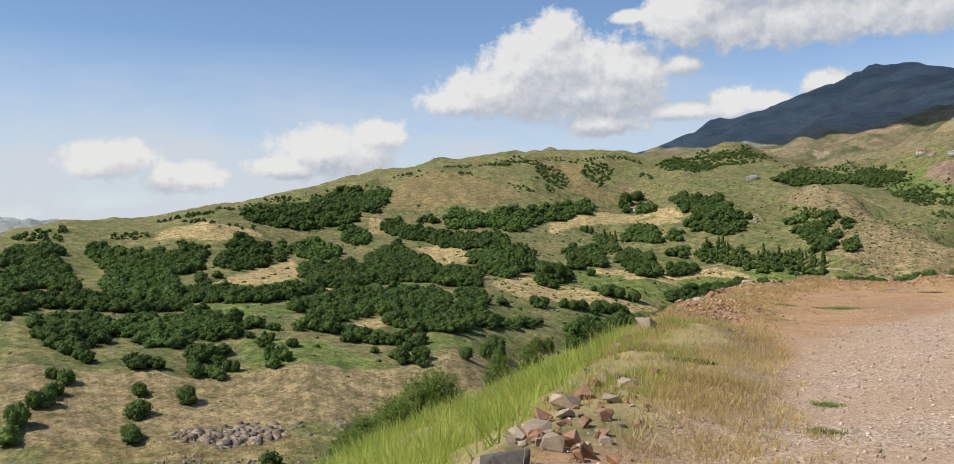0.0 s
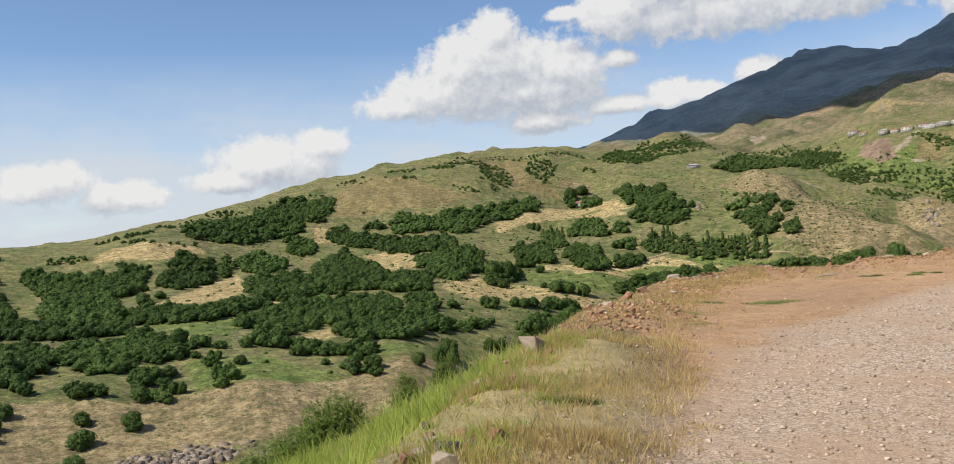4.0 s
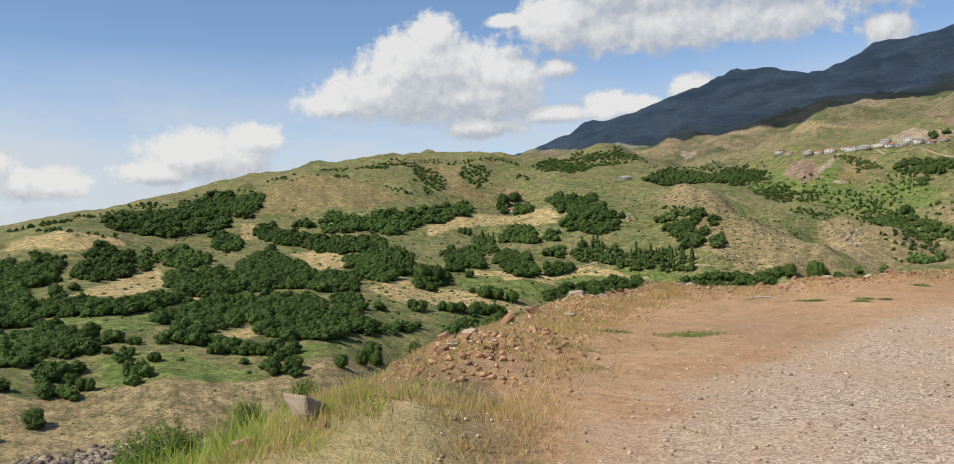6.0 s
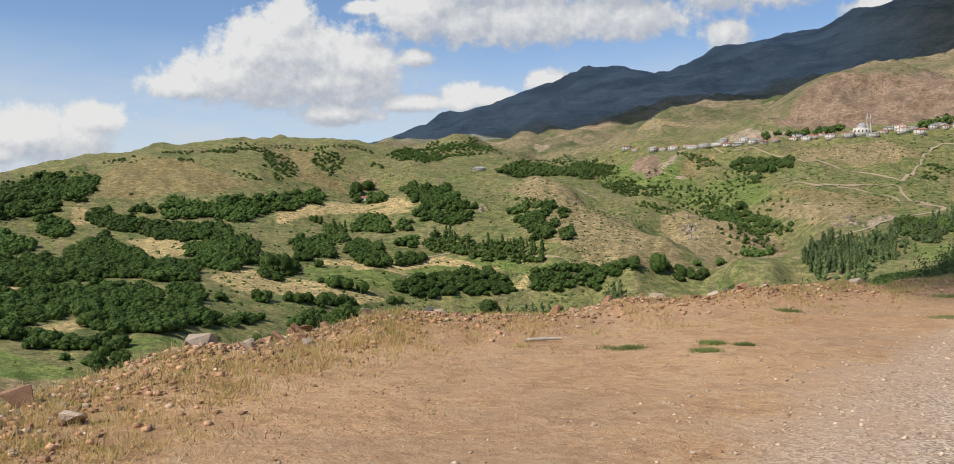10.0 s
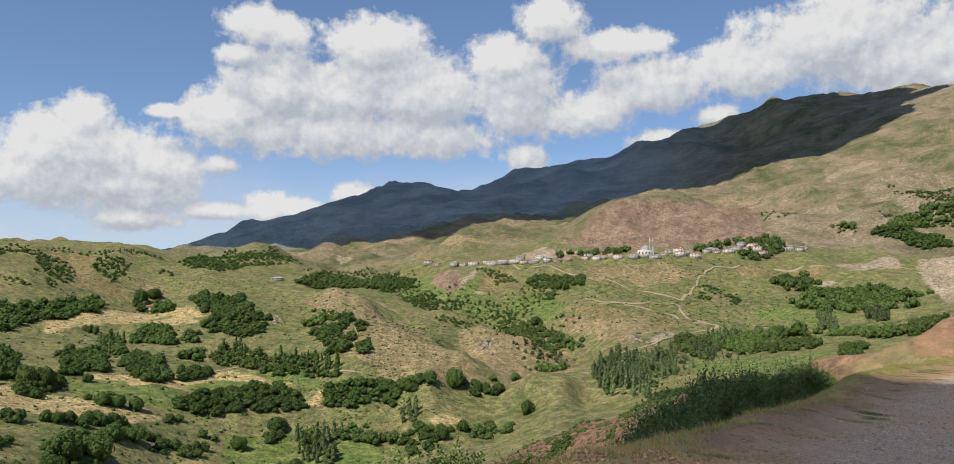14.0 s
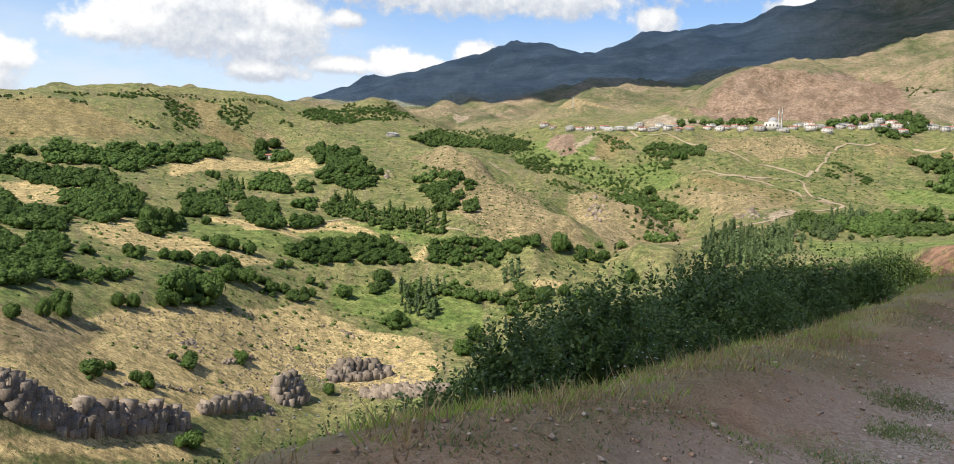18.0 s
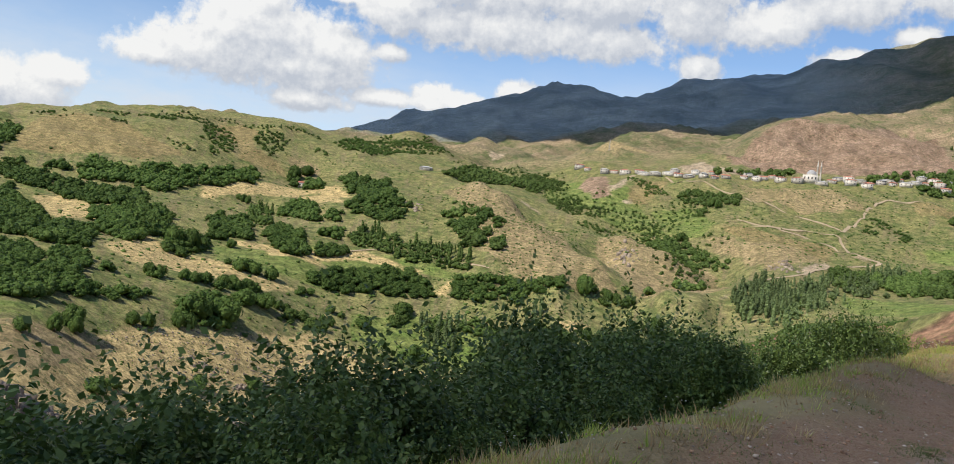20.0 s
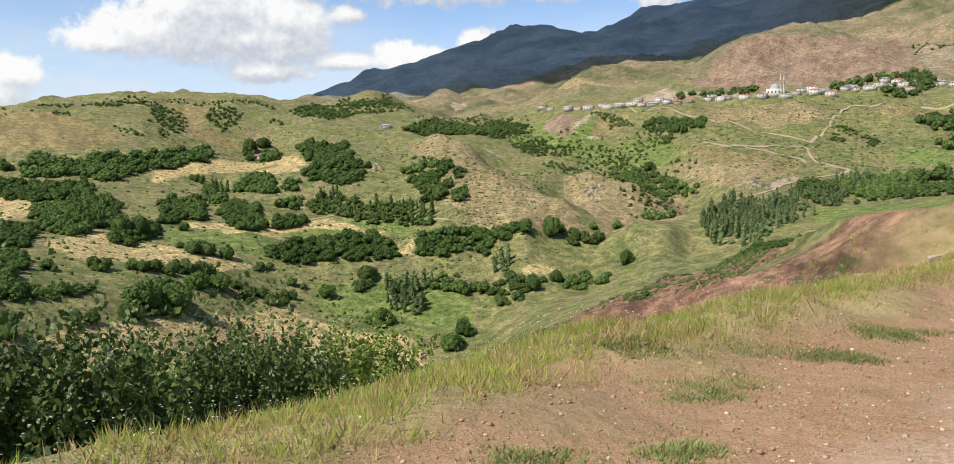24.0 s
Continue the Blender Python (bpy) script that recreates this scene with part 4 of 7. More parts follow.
SINGLE_TREES = dict(
    bank=[(43, 571, 5.4, 13.5), (54, 575, 5.4, 13.6), (-29, 337, 3.5, 5.6), (-21, 336, 3.5, 5.6), (4, 360, 2.8, 7.0), (10, 371, 2.9, 7.2), (-76, 323, 2.4, 6.0), (-71, 321, 2.4, 5.9), (-71, 338, 2.6, 3.8), (-92, 279, 3.1, 5.7), (-102, 265, 3.9, 5.5), (-98, 249, 3.0, 4.5), (-131, 260, 2.8, 5.7), (-129, 247, 3.5, 7.7), (-138, 285, 2.2, 3.9), (-134, 285, 2.2, 3.9), (-84, 348, 1.5, 3.5), (-81, 347, 1.5, 3.5), (-108, 281, 2.5, 4.2), (97, 808, 2.3, 5.6)],
    bank_rest=[(101, 807, 2.3, 5.6), (166, 982, 7.6, 16.5), (99, 550, 3.5, 7.0), (146, 584, 2.1, 4.2), (150, 583, 2.1, 4.2), (-39, 391, 3.3, 5.4), (-57, 376, 2.4, 3.7), (-88, 310, 1.8, 4.5), (-85, 310, 1.8, 4.4), (301, 550, 5.0, 12.5), (322, 489, 4.3, 9.3), (99, 549, 4.1, 7.4), (100, 805, 2.6, 6.6), (104, 800, 2.6, 6.5), (166, 981, 7.4, 16.2), (317, 545, 3.0, 7.6), (322, 542, 3.0, 7.6), (331, 539, 4.2, 6.7), (177, 540, 5.7, 9.1), (273, 485, 3.7, 7.4)],
    fields=[(79, 484, 5.5, 9.1), (90, 493, 5.6, 9.3), (80, 544, 4.4, 7.3), (88, 546, 4.4, 7.4), (49, 491, 3.3, 5.9), (54, 489, 3.3, 5.9), (60, 496, 3.3, 6.0), (69, 504, 3.4, 6.8), (75, 506, 3.4, 6.8), (82, 515, 3.5, 6.9), (32, 486, 3.2, 6.5), (37, 487, 3.2, 6.5), (54, 445, 7.4, 13.0), (67, 453, 7.6, 13.3), (124, 512, 2.4, 5.6), (129, 513, 2.5, 5.6), (149, 521, 5.0, 7.2), (98, 505, 2.4, 4.8), (103, 507, 2.4, 4.8), (171, 487, 4.7, 8.8)],
    fields_rest=[(207, 458, 3.9, 9.8), (196, 445, 4.4, 8.8), (55, 383, 3.0, 5.5), (78, 408, 3.2, 4.8), (93, 404, 2.1, 4.3), (23, 340, 1.7, 3.5), (26, 343, 1.8, 3.5), (34, 343, 2.2, 4.0), (38, 347, 2.2, 4.0), (18, 334, 1.5, 2.1), (125, 428, 2.6, 4.6), (-4, 341, 2.6, 5.3), (8, 375, 4.4, 8.7), (28, 409, 3.2, 6.4), (34, 414, 3.2, 6.5), (46, 426, 2.9, 7.2), (51, 430, 2.9, 7.3), (99, 550, 3.3, 6.6), (75, 522, 2.8, 4.2), (117, 546, 2.6, 4.4)],
    valley=[(122, 548, 2.6, 4.4), (79, 607, 3.6, 5.7), (322, 491, 4.2, 9.2), (301, 548, 5.6, 14.0), (295, 490, 3.7, 6.0), (255, 477, 4.2, 8.5), (116, 405, 2.7, 5.4), (51, 313, 3.6, 5.6), (47, 309, 2.4, 4.0), (48, 379, 1.7, 2.5), (539, 805, 6.5, 10.4), (636, 901, 4.7, 11.9), (637, 888, 4.7, 11.8), (182, 994, 8.2, 12.3), (102, 813, 2.2, 5.5), (106, 810, 2.2, 5.5), (183, 763, 4.7, 7.3), (179, 542, 5.2, 7.5)],
)
TRACKS = dict(
    valley_road=[(451, 572), (490, 574), (578, 626), (637, 639), (634, 660), (659, 721), (649, 759), (616, 795), (613, 820)],
    switchback=[(616, 795), (621, 775), (661, 772), (694, 759), (651, 682)],
    upper_track=[(718, 776), (718, 838), (694, 878), (714, 953), (700, 1019), (697, 1108)],
    field_track=[(718, 776), (830, 861), (877, 893), (974, 890), (1013, 819), (1062, 763), (1114, 702)],
    right_road=[(656, 455), (749, 495), (768, 487)],
    hill_path=[(136, 623), (170, 644), (198, 646), (230, 616), (249, 583)],
)
COVER = dict(
    clay=[(239, 204, 45, 45), (246, 250, 45, 50), (215, 300, 40, 40), (180, 305, 35, 30), (150, 150, 55, 50), (112, 88, 25, 20), (95, 66, 14, 10), (200, 230, 60, 80), (150, 220, 50, 60), (120, 190, 45, 50), (110, 150, 45, 50), (160, 265, 40, 40), (170, 180, 50, 60), (130, 120, 40, 40), (190, 290, 45, 40)],
)
# outlines of fields and bare slopes, in plan
FIELDS = []
FIELDS.append(("brown", [(-86, 848), (-92, 988), (-82, 1032), (-42, 1027), (-2, 1004), (53, 925), (15, 864), (-19, 868)]))
FIELDS.append(("brown", [(101, 1176), (132, 1130), (130, 1031), (165, 986), (111, 986), (107, 1080)]))
FIELDS.append(("spur", [(-159, 294), (-120, 298), (-100, 299), (-66, 314), (-32, 327), (26, 383), (4, 318), (-28, 278), (-61, 265), (-92, 250), (-127, 234)]))
FIELDS.append(("spur", [(-256, 593), (-234, 579), (-186, 504), (-190, 471), (-217, 512)]))
FIELDS.append(("dry", [(-139, 481), (-143, 568), (-135, 642), (-123, 607), (-119, 500), (-130, 466)]))
FIELDS.append(("dry", [(-237, 643), (-233, 681), (-216, 688), (-180, 696), (-165, 693), (-187, 637)]))
FIELDS.append(("brown", [(-126, 252), (-108, 267), (-89, 259), (-55, 263), (-46, 250), (-63, 238), (-111, 227)]))
FIELDS.append(("dry", [(-148, 494), (-142, 552), (-123, 596), (-107, 540), (-119, 487)]))
FIELDS.append(("dry", [(-100, 810), (-87, 814), (-79, 781), (-91, 757)]))
FIELDS.append(("dry", [(-91, 496), (-69, 518), (-66, 496), (-84, 485)]))
FIELDS.append(("dry", [(-58, 390), (-42, 412), (-38, 389), (-49, 386)]))
FIELDS.append(("dry", [(117, 882), (194, 866), (183, 782), (153, 846), (116, 837)]))
FIELDS.append(("dry", [(19, 535), (58, 560), (97, 544), (56, 508), (21, 501)]))
FIELDS.append(("dry", [(8, 517), (29, 588), (42, 557), (25, 507)]))
FIELDS.append(("dry", [(70, 636), (126, 607), (137, 599), (92, 610)]))
FIELDS.append(("dry", [(202, 574), (222, 586), (213, 564)]))
FIELDS.append(("dry", [(-49, 703), (-31, 711), (0, 664), (2, 610), (-22, 605), (-40, 665)]))
FIELDS.append(("dry", [(69, 843), (138, 912), (198, 913), (200, 831), (171, 886), (94, 819), (66, 780)]))
FIELDS.append(("dry", [(54, 561), (76, 542), (111, 547), (94, 522), (51, 518)]))
FIELDS.append(("dry", [(261, 505), (289, 508), (279, 495), (260, 497)]))
FIELDS.append(("dry", [(98, 628), (127, 624), (170, 643), (208, 602), (165, 623), (101, 593)]))
FIELDS.append(("dry", [(-6, 326), (29, 409), (122, 498), (182, 467), (180, 432), (156, 398), (108, 424), (49, 329), (0, 278)]))
FIELDS.append(("dry", [(2, 265), (48, 322), (51, 302), (2, 259)]))
FIELDS.append(("spur", [(334, 849), (339, 790), (400, 846), (331, 628), (335, 558), (286, 547), (262, 584), (251, 625), (250, 662), (274, 687), (293, 854)]))
FIELDS.append(("spur", [(396, 719), (514, 791), (491, 671), (420, 557), (342, 522), (350, 575), (382, 693)]))
FIELDS.append(("spur", [(167, 1047), (198, 1049), (196, 995), (159, 986)]))
FIELDS.append(("spur", [(556, 737), (588, 694), (589, 650), (497, 610), (519, 672)]))
FIELDS.append(("spur", [(831, 960), (865, 960), (780, 853), (743, 856)]))
FIELDS.append(("spur", [(1034, 2086), (937, 1709), (966, 1602), (785, 1429)]))
FIELDS.append(("red", [(919, 1283), (1249, 1554), (1312, 1546), (1316, 1429), (1802, 1761), (1630, 1512), (1216, 1078), (1075, 1035), (933, 1094), (896, 1206)]))
FIELDS.append(("red", [(583, 1141), (638, 1176), (558, 999), (532, 991)]))
FIELDS.append(("upbrown", [(1451, 1346), (1648, 1314), (1537, 1137), (1312, 816), (1159, 671), (1256, 939), (1173, 1020)]))
FIELDS.append(("upbrown", [(2169, 1732), (2182, 1464), (1918, 1109), (1367, 791), (1473, 976), (1796, 1363)]))
FIELDS.append(("upbrown", [(3215, 2422), (3421, 1964), (2527, 1448), (2678, 1671)]))
FIELDS.append(("pale", [(364, 510), (410, 540), (395, 524), (345, 511)]))
FIELDS.append(("pale", [(554, 1001), (579, 1013), (666, 1125), (662, 1135), (558, 1024)]))
FIELDS.append(("pale", [(792, 1232), (883, 1297), (841, 1132), (853, 1056), (788, 1060), (725, 1110)]))
FIELDS.append(("pale", [(1038, 837), (1107, 818), (1177, 828), (1081, 742), (1012, 776)]))
FIELDS.append(("pale", [(1123, 753), (1208, 752), (1069, 613), (786, 453), (830, 530), (1047, 701)]))
FIELDS.append(("pale", [(960, 813), (980, 751), (929, 757)]))
FIELDS.append(("pale", [(626, 673), (646, 660), (625, 643)]))
FIELDS.append(("pale", [(519, 604), (589, 650), (556, 610), (499, 572)]))
FIELDS.append(("pale", [(617, 1630), (680, 1666), (637, 1587), (613, 1584)]))
FIELDS.append(("pale", [(408, 956), (421, 941), (417, 883), (406, 875)]))
FIELDS.append(("pale", [(566, 989), (582, 986), (571, 971), (556, 969)]))
FIELDS.append(("pale", [(227, 775), (233, 766), (239, 736), (233, 733)]))
FIELDS.append(("lush", [(133, 639), (208, 630), (242, 577), (201, 606), (138, 604)]))
FIELDS.append(("lush", [(482, 518), (525, 424), (438, 354), (438, 458)]))
FIELDS.append(("lush", [(590, 1310), (592, 1005), (533, 821), (519, 848), (487, 890), (497, 1059)]))
FIELDS.append(("lush", [(768, 718), (845, 688), (795, 602), (733, 597), (747, 689)]))
FIELDS.append(("lush", [(580, 937), (627, 928), (588, 820), (557, 798), (538, 829)]))
FIELDS.append(("lush", [(146, 539), (190, 540), (228, 500), (213, 464), (139, 506)]))
FIELDS.append(("lush", [(-133, 430), (-105, 430), (-85, 448), (-75, 413), (-94, 385), (-119, 401)]))
FIELDS.append(("lush", [(-94, 345), (-64, 352), (-29, 330), (-57, 312), (-80, 314)]))
FIELDS.append(("lush", [(67, 610), (129, 601), (140, 562), (69, 561)]))
FIELDS.append(("lush", [(-25, 364), (-4, 377), (1, 364), (-19, 349)]))
FIELDS.append(("spur", [(762, 1024), (848, 928), (831, 863), (728, 850), (706, 920)]))
FIELDS.append(("brown", [(586, 806), (616, 757), (658, 717), (589, 650), (564, 722)]))
FIELDS.append(("brown", [(932, 896), (1020, 812), (973, 784), (892, 846)]))
FIELDS.append(("brown", [(642, 1083), (703, 1091), (591, 971), (569, 979)]))
FIELDS.append(("spur", [(561, 792), (576, 769), (534, 697), (531, 738)]))
FIELDS.append(("brown", [(85, 1153), (125, 1188), (148, 1159), (117, 1085), (78, 1019)]))
HOUSES = dict(
    west=[(635, 1254), (636, 1227), (644, 1187), (657, 1182), (659, 1153), (671, 1134), (672, 1122), (685, 1113), (706, 1113), (717, 1114), (716, 1103), (728, 1095), (744, 1103), (736, 1071), (764, 1091), (746, 1059), (761, 1055), (791, 1055), (804, 1063), (804, 1044), (816, 1045), (841, 1058), (824, 1019)],
    east=[(836, 999), (862, 983), (886, 991), (905, 999), (908, 984), (894, 965), (933, 990), (938, 976), (950, 969), (972, 979), (958, 956), (980, 967), (968, 944), (983, 944), (1000, 950), (995, 936), (1009, 937), (1006, 925), (1098, 1001), (1090, 987), (1085, 973), (1124, 999), (1103, 973), (1098, 959), (1126, 976), (1114, 956), (1068, 900), (1125, 939), (1008, 916), (908, 950)],
)


# ---- ground ----
def patch_mask(x, y, patches):
    """1 inside the patches (ellipses that face the road), falling off past their rim."""
    out = np.zeros(x.shape)
    for cx, cy, w, d in patches:
        ux, uy = cx - ORIGIN[0], cy - ORIGIN[1]
        n = math.hypot(ux, uy)
        ux, uy = ux / n, uy / n
        dx, dy = x - cx, y - cy
        r = np.hypot((dx * uy - dy * ux) / w, (dx * ux + dy * uy) / d)
        out = np.maximum(out, 1 - smooth(0.55, 1.35, r))
    return out


def inside(poly, x, y):
    """How far inside an outline places lie, in metres (minus: outside)."""
    away, within = np.full(x.shape, 1e9), np.zeros(x.shape, bool)
    for (ax, ay), (bx, by) in zip(poly, poly[1:] + poly[:1]):
        ux, uy = bx - ax, by - ay
        u = np.clip(((x - ax) * ux + (y - ay) * uy) / max(ux * ux + uy * uy, 1e-6), 0, 1)
        away = np.minimum(away, np.hypot(x - ax - u * ux, y - ay - u * uy))
        if uy:
            within ^= ((ay > y) != (by > y)) & (x < ax + (y - ay) * ux / uy)
    return np.where(within, away, -away)


def cover_at(x, y):
    masks = {key: np.zeros(x.shape) for key in ("dry", "brown", "spur", "red", "upbrown", "pale", "lush")}
    masks["clay"] = patch_mask(x, y, COVER["clay"])
    for key, poly in FIELDS:
        px, py = np.array(poly).T
        soft = 1.5 + 0.008 * math.hypot(px.mean() - ORIGIN[0], py.mean() - ORIGIN[1])
        near = (x > px.min() - soft) & (x < px.max() + soft) & (y > py.min() - soft) & (y < py.max() + soft)
        if near.any():
            masks[key][near] = np.maximum(masks[key][near], smooth(-soft, soft, inside(poly, x[near], y[near])))
    d0 = np.hypot(x - ORIGIN[0], y - ORIGIN[1])
    masks["upland"] = smooth(1350, 1800, d0)
    # painted haze tint: grows with distance, ends at the sunlit right slope
    masks["far_haze"] = smooth(2700, 3000, d0) * smooth(0.2, 0.0, np.arctan2(x - 15, y - 20) - 0.64)
    s, along = line_distance(x, y, EDGE)
    lane, _ = line_distance(x, y, LANE)
    close = 1 - smooth(55, 80, np.hypot(x - 30, y - 28))
    masks["clay"] = np.maximum(masks["clay"], smooth(16, 9, np.abs(line_distance(x, y, KNOLL)[0])))
    wander = 0.45 * fbm(x / 1.6, y / 1.6, 33, 3)
    rim = np.interp(along, [0, 36, 38, 43, 46, 60, 66, 72, 92, 97, 130], [-0.3, -0.3, -1.5, -1.5, -0.3, -0.3, -0.7, -0.8, -0.7, -1.1, -1.25])
    masks["dirt"] = smooth(0.5, -0.5, s - rim + wander) * smooth(-9, -6, lane) * close
    # dirt grows darker from 72 to 84 m along the verge
    masks["dark_dirt"] = smooth(72, 84, along) * close
    masks["verge"] = smooth(-0.5, 0.5, s - rim + wander) * smooth(6, 2, s) * np.maximum(smooth(62, 70, along), smooth(36, 38, along) * smooth(46, 44, along)) * close
    masks["gravel"] = smooth(3.4, 1.2, np.abs(lane + 0.2)) * close
    masks["lush"] = np.maximum(masks["lush"], smooth(0, 3, s) * (1 - smooth(30, 60, s)) * close * (1 - masks["clay"]))
    return masks


def sheet(name, xs, ys, zs, masks, surface):
    """A grid of points as one mesh, with its cover masks as attributes."""
    rows, cols = xs.shape
    mesh = bpy.data.meshes.new(name)
    index = np.arange(rows * cols).reshape(rows, cols)
    quads = np.stack([index[:-1, :-1], index[:-1, 1:], index[1:, 1:], index[1:, :-1]], -1).reshape(-1, 4)
    mesh.vertices.add(rows * cols)
    mesh.vertices.foreach_set("co", np.stack([xs, ys, zs], -1).reshape(-1).astype(np.float32))
    mesh.loops.add(quads.size)
    mesh.loops.foreach_set("vertex_index", quads.reshape(-1).astype(np.int32))
    mesh.polygons.add(len(quads))
    mesh.polygons.foreach_set("loop_start", (np.arange(len(quads)) * 4).astype(np.int32))
    mesh.polygons.foreach_set("use_smooth", np.ones(len(quads), bool))
    mesh.update(calc_edges=True)
    for key, values in masks.items():
        mesh.attributes.new(key, "FLOAT", "POINT").data.foreach_set("value", values.reshape(-1).astype(np.float32))
    mesh.materials.append(surface)
    return tagged(new(name, mesh), kind="structure")


gx, gy = np.meshgrid(np.arange(-22, 92.01, 0.36), np.arange(-22, 80.01, 0.36))
ground = tagged(sheet("ground", gx, gy, height(gx, gy), cover_at(gx, gy), earth), "reddish dirt and gravel road with a grassy verge", "ground")

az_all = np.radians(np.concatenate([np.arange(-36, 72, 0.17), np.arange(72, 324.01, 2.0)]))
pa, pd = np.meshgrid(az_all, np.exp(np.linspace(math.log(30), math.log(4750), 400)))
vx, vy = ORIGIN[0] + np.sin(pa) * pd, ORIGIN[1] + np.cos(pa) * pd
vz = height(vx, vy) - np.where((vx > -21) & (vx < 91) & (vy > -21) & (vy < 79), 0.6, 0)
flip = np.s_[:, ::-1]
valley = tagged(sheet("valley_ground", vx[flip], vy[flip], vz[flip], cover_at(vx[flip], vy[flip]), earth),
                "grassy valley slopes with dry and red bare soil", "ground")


# ---- helpers for meshes ----
def mesh_of(name, verts, faces, surface):
    """One mesh from arrays of points and of triangles or quads."""
    verts, faces = np.asarray(verts, np.float32), np.asarray(faces, np.int32)
    mesh = bpy.data.meshes.new(name)
    mesh.vertices.add(len(verts))
    mesh.vertices.foreach_set("co", verts.reshape(-1))
    mesh.loops.add(faces.size)
    mesh.loops.foreach_set("vertex_index", faces.reshape(-1))
    mesh.polygons.add(len(faces))
    mesh.polygons.foreach_set("loop_start", (np.arange(len(faces)) * faces.shape[1]).astype(np.int32))
    mesh.update(calc_edges=True)
    mesh.materials.append(surface)
    return mesh


def thing(name, place, label, category, group="", turn=0.0, scale=1.0):
    ob = new(name)
    ob.matrix_basis = pose(*place, 0, 0, turn) @ Matrix.Scale(scale, 4)
    return tagged(ob, label, category, group)


def part(name, mesh, parent, label=""):
    ob = new(name, mesh)
    ob.parent = parent
    if label:
        ob["label"] = label
    return ob


rng = np.random.default_rng(7)
OCTA = np.array([(1, 0, 0), (-1, 0, 0), (0, 1, 0), (0, -1, 0), (0, 0, 1), (0, 0, -1)], float)
OCTA_FACES = np.array([(0, 2, 4), (2, 1, 4), (1, 3, 4), (3, 0, 4), (2, 0, 5), (1, 2, 5), (3, 1, 5), (0, 3, 5)])


def clumps(centres, radii, flat=0.6):
    """Small uneven leaf clumps as points and triangles."""
    n = len(centres)
    turn = rng.normal(size=(n, 4))
    turn /= np.linalg.norm(turn, axis=1)[:, None]
    w, x, y, z = turn.T
    m = np.stack([1 - 2 * (y * y + z * z), 2 * (x * y - w * z), 2 * (x * z + w * y), 2 * (x * y + w * z), 1 - 2 * (x * x + z * z), 2 * (y * z - w * x),
                  2 * (x * z - w * y), 2 * (y * z + w * x), 1 - 2 * (x * x + y * y)], 1).reshape(n, 3, 3)
    v = OCTA[None] * rng.uniform(0.55, 1.25, (n, 6, 1)) * radii[:, None, None]
    v = np.einsum("nij,nkj->nki", m, v)
    v[:, :, 2] *= flat
    v += centres[:, None]
    faces = OCTA_FACES[None] + 6 * np.arange(n)[:, None, None]
    return v.reshape(-1, 3), faces.reshape(-1, 3)


def crown_points(count, width, tall, lift, pointed=0.0):
    """Clump centres over the upper shell of a crown of unit radius, with uneven lobes."""
    d = rng.normal(size=(count, 3))
    d /= np.linalg.norm(d, axis=1)[:, None]
    d[:, 2] = np.abs(d[:, 2]) * 1.15 - 0.28
    lobes = rng.normal(size=(7, 3))
    lobes /= np.linalg.norm(lobes, axis=1)[:, None]
    swell = 0.78 + 0.3 * np.clip((d @ lobes.T).max(1), 0, 1) ** 3
    r = swell * rng.uniform(0.72, 1.0, count)
    p = d * r[:, None]
    taper = 1 - pointed * np.clip(p[:, 2], 0, 1)
    return np.stack([p[:, 0] * width * taper, p[:, 1] * width * taper, (p[:, 2] + 0.28) * tall / 1.2 + lift], 1)


def tapered(points, radii, sides=6):
    """A limb along points."""
    verts, faces = [], []
    for k, (p, r) in enumerate(zip(points, radii)):
        for j in range(sides):
            a = 2 * math.pi * j / sides
            verts.append((p[0] + math.cos(a) * r, p[1] + math.sin(a) * r, p[2]))
        if k:
            b = (k - 1) * sides
            faces += [(b + j, b + (j + 1) % sides, b + sides + (j + 1) % sides, b + sides + j) for j in range(sides)]
    return verts, faces


# ---- woods: one object a grove ----
GOLD = (1 + 5 ** 0.5) / 2
ICO = np.array([(-1, GOLD, 0), (1, GOLD, 0), (-1, -GOLD, 0), (1, -GOLD, 0), (0, -1, GOLD), (0, 1, GOLD), (0, -1, -GOLD), (0, 1, -GOLD), (GOLD, 0, -1), (GOLD, 0, 1), (-GOLD, 0, -1), (-GOLD, 0, 1)]) / math.hypot(1, GOLD)
ICO_FACES = np.array([(0, 11, 5), (0, 5, 1), (0, 1, 7), (0, 7, 10), (0, 10, 11), (1, 5, 9), (5, 11, 4), (11, 10, 2), (10, 7, 6), (7, 1, 8), (3, 9, 4), (3, 4, 2), (3, 2, 6), (3, 6, 8), (3, 8, 9), (4, 9, 5), (2, 4, 11), (6, 2, 10), (8, 6, 7), (9, 8, 1)])


